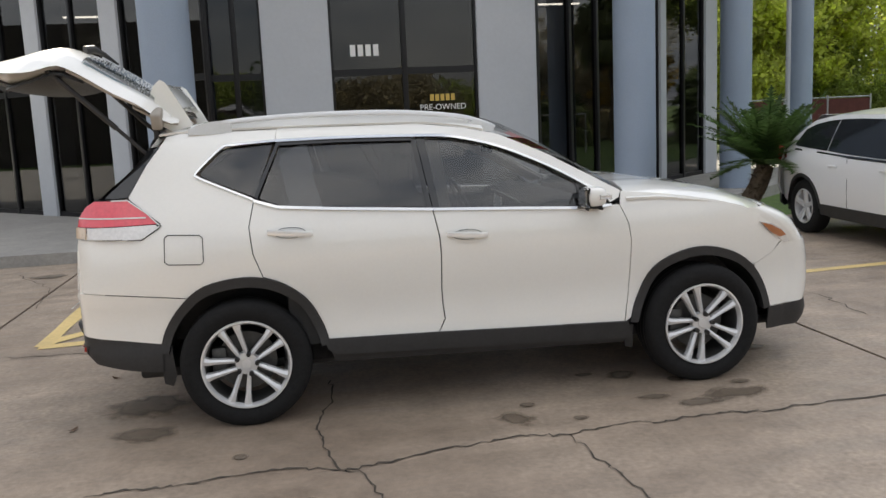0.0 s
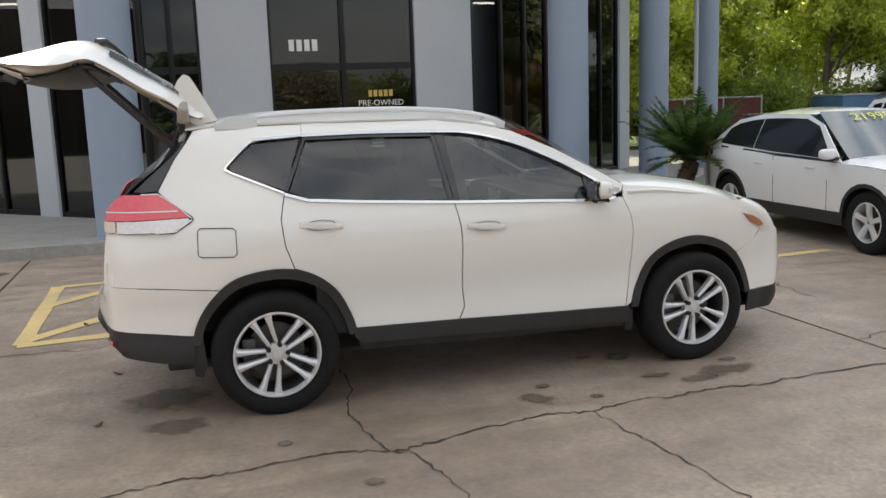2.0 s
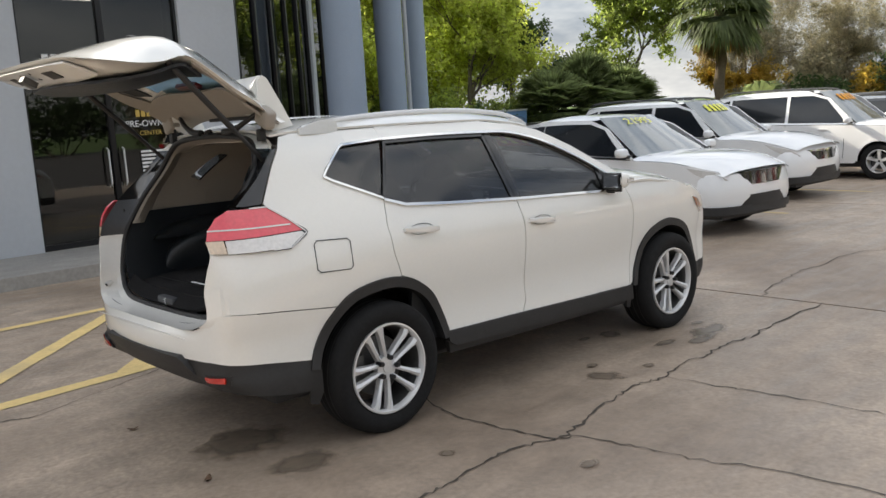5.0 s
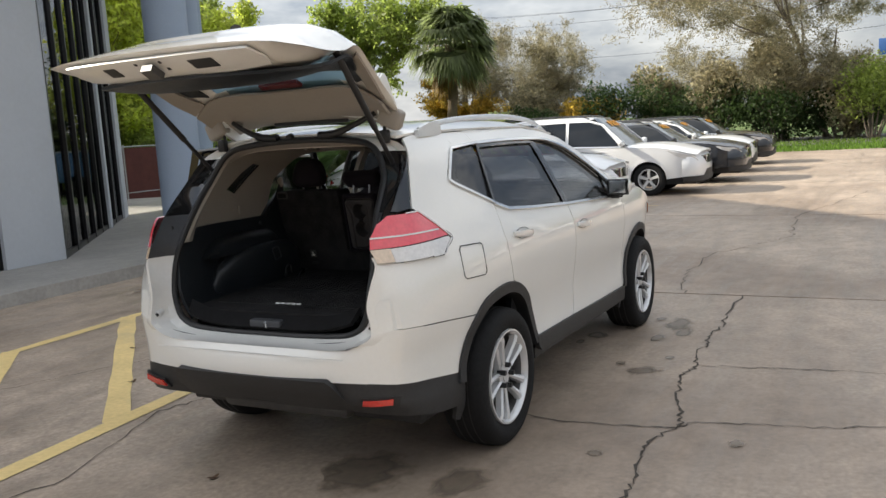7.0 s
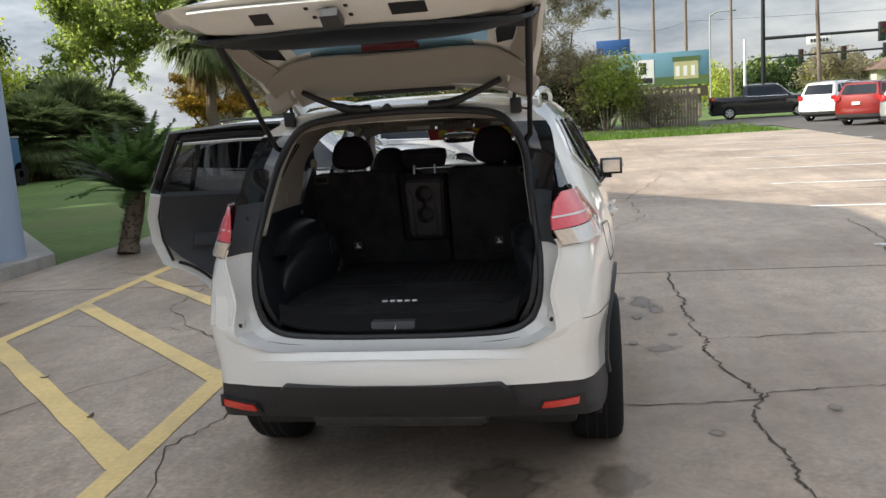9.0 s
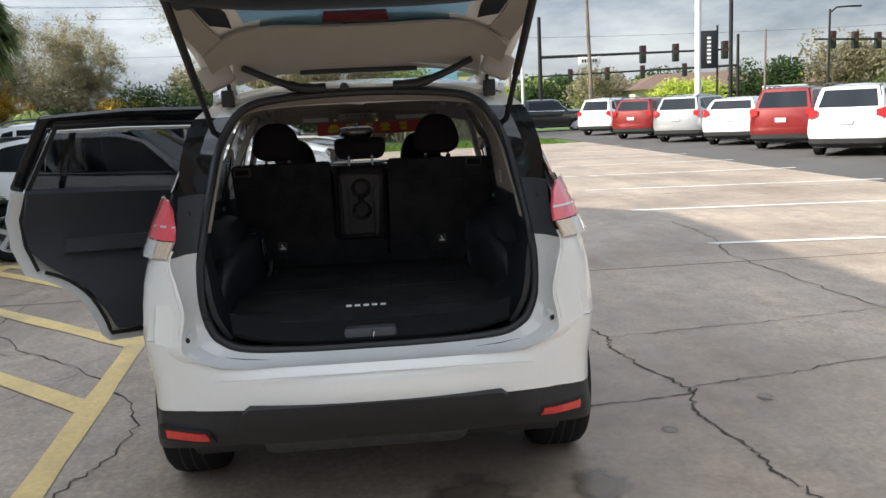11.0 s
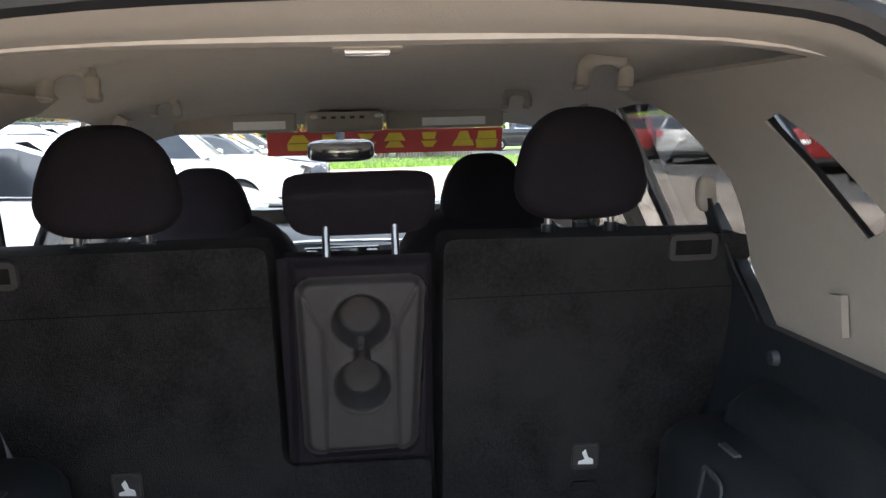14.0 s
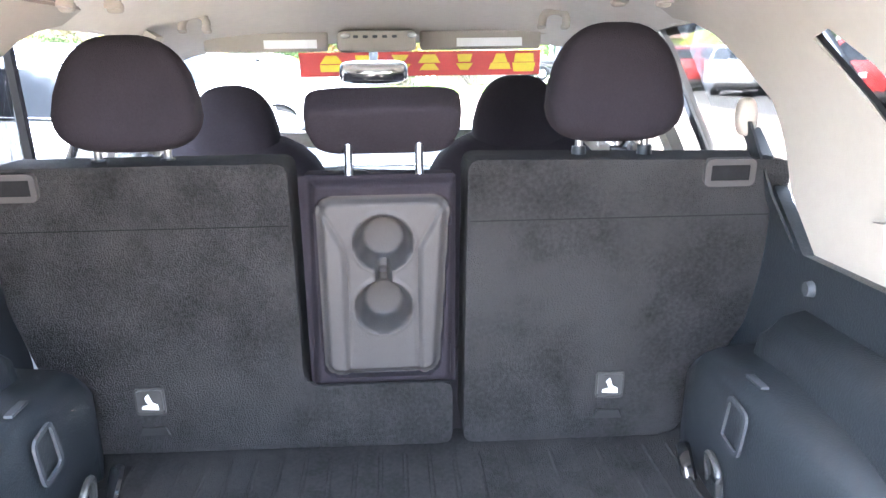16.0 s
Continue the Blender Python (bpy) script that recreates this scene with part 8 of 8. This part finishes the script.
# maroon slatted screen fence past the showroom
sf = thing("screen_fence", "maroon slatted chain-link screen fence", "fence")
p0, p1 = Vector((13.0, 17.6, 0)), Vector((16.9, 17.3, 0))
n = 42
for k in range(n):
    p = p0.lerp(p1, (k + .5) / n)
    part("slat", xform(B(-.046, .046, -.008, .008, .05, 1.62), Matrix.Translation(p) @ Matrix.Rotation(math.atan2(p1.y - p0.y, p1.x - p0.x), 4, "Z")), MAROON, sf)
for k in range(4):
    p = p0.lerp(p1, k / 3)
    bm = bmesh.new()
    rod(bm, p, p + Vector((0, 0, 1.72)), .03, .03, 8)
    part("post", bm, GALV, sf)
for z in (.3, 1.66):
    bm = bmesh.new()
    rod(bm, p0 + Vector((0, 0, z)), p1 + Vector((0, 0, z)), .018, .018, 8)
    part("rail", bm, GALV, sf)
# blue container beyond the trees
bc = thing("blue_trailer", "blue box trailer beyond the trees", "trailer")
bc.location = (21.9, 19.3, -.04)
part("box", B(-.88, .88, -.8, .8, .55, 1.62, bevel=.03), mat("trailer_blue", (.07, .16, .30), .5, .1, .1, 1), bc)
part("rail", B(-.90, .90, -.82, .82, 1.62, 1.68), GALV, bc)
for x in (-.8, .8):
    for y in (-.7, .7):
        bm = bmesh.new()
        lathe(bm, [(.12, -.1), (.4, -.1), (.4, .1), (.12, .1)], (x, y, .4), "y", 20)
        part("wheel", bm, RUBBER, bc)
# low buildings across the street
TILE = mat("brown_roof", (.16, .10, .075), .8, 0, .15, 1.5)
CREAMWALL = mat("cream_wall", (.55, .52, .46), .8, 0, .06, 1)
for x, y, w, d, h, lab in ((82, -33, 15, 8, 2.6, "low cream building with brown hipped roof across the street"), (98, -52, 16, 8, 2.8, "low pale building across the street")):
    hb = thing("far_building", lab, "building", "far buildings")
    hb.location = (x, y, -.04)
    part("wall", B(-d / 2, d / 2, -w / 2, w / 2, 0, h), CREAMWALL, hb)
    bm = bmesh.new()
    base = [bm.verts.new(p) for p in ((-d / 2 - .6, -w / 2 - .6, h), (d / 2 + .6, -w / 2 - .6, h), (d / 2 + .6, w / 2 + .6, h), (-d / 2 - .6, w / 2 + .6, h))]
    rg = [bm.verts.new((0, -w / 2 + 3.4, h + 1.5)), bm.verts.new((0, w / 2 - 3.4, h + 1.5))]
    for q in ((base[0], base[1], rg[0]), (base[1], base[2], rg[1], rg[0]), (base[2], base[3], rg[1]), (base[3], base[0], rg[0], rg[1])):
        bm.faces.new(q)
    part("roof", bm, TILE, hb, smooth=0)
    for k in range(4):
        part("window", B(-d / 2 - .03, -d / 2, -w / 2 + 1.2 + k * 3.4, -w / 2 + 3.0 + k * 3.4, .9, 2.1), DARKGLASS, hb)
sg = thing("roadside_sign", "white roadside sign with dark letter bars", "sign")
sg.location = (62, -32.5, 0)
part("panel", B(0, .1, -1.8, 1.8, 1.75, 2.25, bevel=.02), WHITE_INK, sg)
for k in range(8):
    part("letter_bar", B(-.012, -.003, -1.5 + k * .38, -1.25 + k * .38, 1.88, 2.12), BOARD, sg)
part("leg", B(.0, .1, -1.0, -.9, 0, 2.0), GALV, sg)
part("leg", B(.0, .1, .9, 1.0, 0, 2.0), GALV, sg)
# overhead wires
wires = thing("overhead_wires", "thin sagging overhead wires between utility poles", "wire")
for k, (z, dy) in enumerate(((10.8, .9), (10.8, -.9), (9.9, .4), (7.0, 0))):
    pts = []
    for a, b in (((66, 30), (66, -3.2)), ((66, -3.2), (66, -8.2)), ((66, -8.2), (60, -60))):
        for j in range(8):
            t = j / 8
            pts.append((a[0] + (b[0] - a[0]) * t, a[1] + (b[1] - a[1]) * t + dy, z - 4 * .5 * t * (1 - t)))
    bm = bmesh.new()
    tube(bm, pts, .010, 4)
    part("wire", bm, POLE_BLACK, wires)

# ---- cracks, damp stains and litter on the concrete ----
crack([(-1.9, -1.78), (-.82, -1.69), (-.55, -1.62), (-.33, -1.65), (-.05, -1.60), (.20, -1.58), (.45, -1.67), (.62, -1.66), (.90, -1.57), (1.17, -1.52), (1.40, -1.48), (1.65, -1.54), (1.97, -1.47), (2.20, -1.49), (2.53, -1.46), (2.79, -1.51), (3.17, -1.46), (3.97, -1.47)], .017, .022, 1, 7)
crack([(.47, -.20), (.46, -.58), (.36, -1.03), (.38, -1.35), (.45, -1.67)], .012, .02, 2, 7)
crack([(.45, -1.67), (.55, -1.72), (.62, -2.04), (.68, -2.42), (.76, -2.6), (.9, -3.6)], .010, .02, 3, 7)
crack([(1.65, -1.54), (1.68, -1.90), (1.72, -2.12), (1.76, -2.6), (1.84, -3.0), (1.93, -3.6)], .010, .02, 4, 7)
crack([(6.9, -3.85), (5.48, -3.8), (4.22, -3.52), (3.16, -3.57), (1.93, -3.66), (.2, -3.9), (-2, -3.8)], .012, .03, 5, 10)
crack([(4.0, -.95), (4.93, -.75), (6.27, -.78), (7.79, -1.48), (10.0, -1.35), (14, -2.2)], .012, .05, 6, 10)
crack([(3.12, 3.05), (2.96, 3.0), (2.25, 2.47), (1.77, 1.95), (1.06, 1.46), (.56, 1.25), (.04, 1.30), (-.26, 1.40), (-1.2, 1.05), (-1.9, 1.15)], .011, .03, 7, 7)
crack([(3.10, 3.05), (3.62, 3.05), (3.97, 3.08)], .010, .03, 8)
crack([(4.0, 3.1), (4.30, 3.0), (4.46, 3.38), (4.48, 3.88), (4.9, 4.6)], .010, .03, 14)
crack([(2.2, 2.4), (2.3, 3.2), (2.6, 4.4)], .009, .03, 9)
crack([(-.4, 3.0), (.3, 2.7), (1.6, 1.9)], .008, .03, 10)
crack([(3.98, 2.2), (4.7, 1.0), (4.6, .2)], .010, .03, 12)
crack([(-3.0, 5.2), (-2.4, 4.2), (-2.2, 3.0)], .010, .03, 13)


def stain(x, y, rx, ry, seed, ang=0, lift=.003):
    rng = np.random.default_rng(seed)
    n = 36
    ph = rng.uniform(0, 6.28, 4)
    pts = []
    for k in range(n):
        a = 2 * math.pi * k / n
        q = 1 + .14 * math.sin(2 * a + ph[0]) + .10 * math.sin(3 * a + ph[1]) + .07 * math.sin(5 * a + ph[2]) + .04 * math.sin(9 * a + ph[3])
        px, py = rx * q * math.cos(a), ry * q * math.sin(a)
        pts.append((x + px * math.cos(ang) - py * math.sin(ang), y + px * math.sin(ang) + py * math.cos(ang)))
    bm = bmesh.new()
    bm.faces.new([bm.verts.new((*p, lift)) for p in pts])
    return finish("damp_stain", bm, WETSPOT, lot, smooth=0)


for k, (x, y, rx, ry) in enumerate(((1.45, -1.24, .14, .12), (2.77, -1.18, .25, .13), (2.50, -1.27, .14, .09), (-.04, -1.37, .055, .05), (-.56, -.88, .24, .15), (2.26, -.66, .12, .09), (1.78, -1.33, .06, .04), (2.30, -1.12, .13, .06), (-.62, -.40, .34, .26), (2.05, -.60, .07, .05), (2.9, -1.0, .09, .05), (.30, -2.0, .07, .05), (3.3, -.35, .16, .07), (2.55, -.85, .07, .05), (1.55, -1.05, .05, .04), (-2.6, 4.9, .3, .15), (3.2, 5.0, .35, .1))):
    stain(x, y, rx, ry, 200 + k, 0, .003 + .0006 * k)
LEAFDRY = mat("dry_leaf", (.10, .055, .03), .8, 0, .3, 20)
random.seed(9)
for x, y in ((-.95, .30), (.95, 2.9), (-1.0, -.7), (-1.3, 1.9), (.2, 2.1), (-2.1, -.5)):
    lf = thing("dry_leaf", "small curled dry brown leaf on the concrete", "leaf", "fallen leaves")
    lf.location = (x, y, .004)
    bm = bmesh.new()
    a = random.uniform(0, 6)
    pts = [(.035 * math.cos(t) * (1 if abs(math.sin(t)) < .6 else .7), .016 * math.sin(t), .008 * math.cos(2 * t) + .009) for t in (2 * math.pi * k / 10 for k in range(10))]
    bm.faces.new([bm.verts.new(Matrix.Rotation(a, 3, "Z") @ Vector(p)) for p in pts])
    part("blade", bm, LEAFDRY, lf)
# uneven grass blades along the lawn edge
rng = np.random.default_rng(77)
n = 9000
gx, gy = rng.uniform(30.6, 40, n), rng.uniform(-8, 10, n)
hgt = rng.uniform(.05, .12, n)
ang = rng.uniform(0, 6.28, n)
v = np.stack([np.stack([gx - .03 * np.cos(ang), gy - .03 * np.sin(ang), np.full(n, -.04)], 1), np.stack([gx + .03 * np.cos(ang), gy + .03 * np.sin(ang), np.full(n, -.04)], 1), np.stack([gx + rng.normal(0, .02, n), gy + rng.normal(0, .02, n), hgt], 1)], 1).reshape(-1, 3)
grass = mesh_part("grass", v, [(3 * k, 3 * k + 1, 3 * k + 2) for k in range(n)], leafmat("grass_blades", (.10, .17, .03)), None, "short green mown grass beside the lot", "stuff")
tagged(grass, "", "grass")
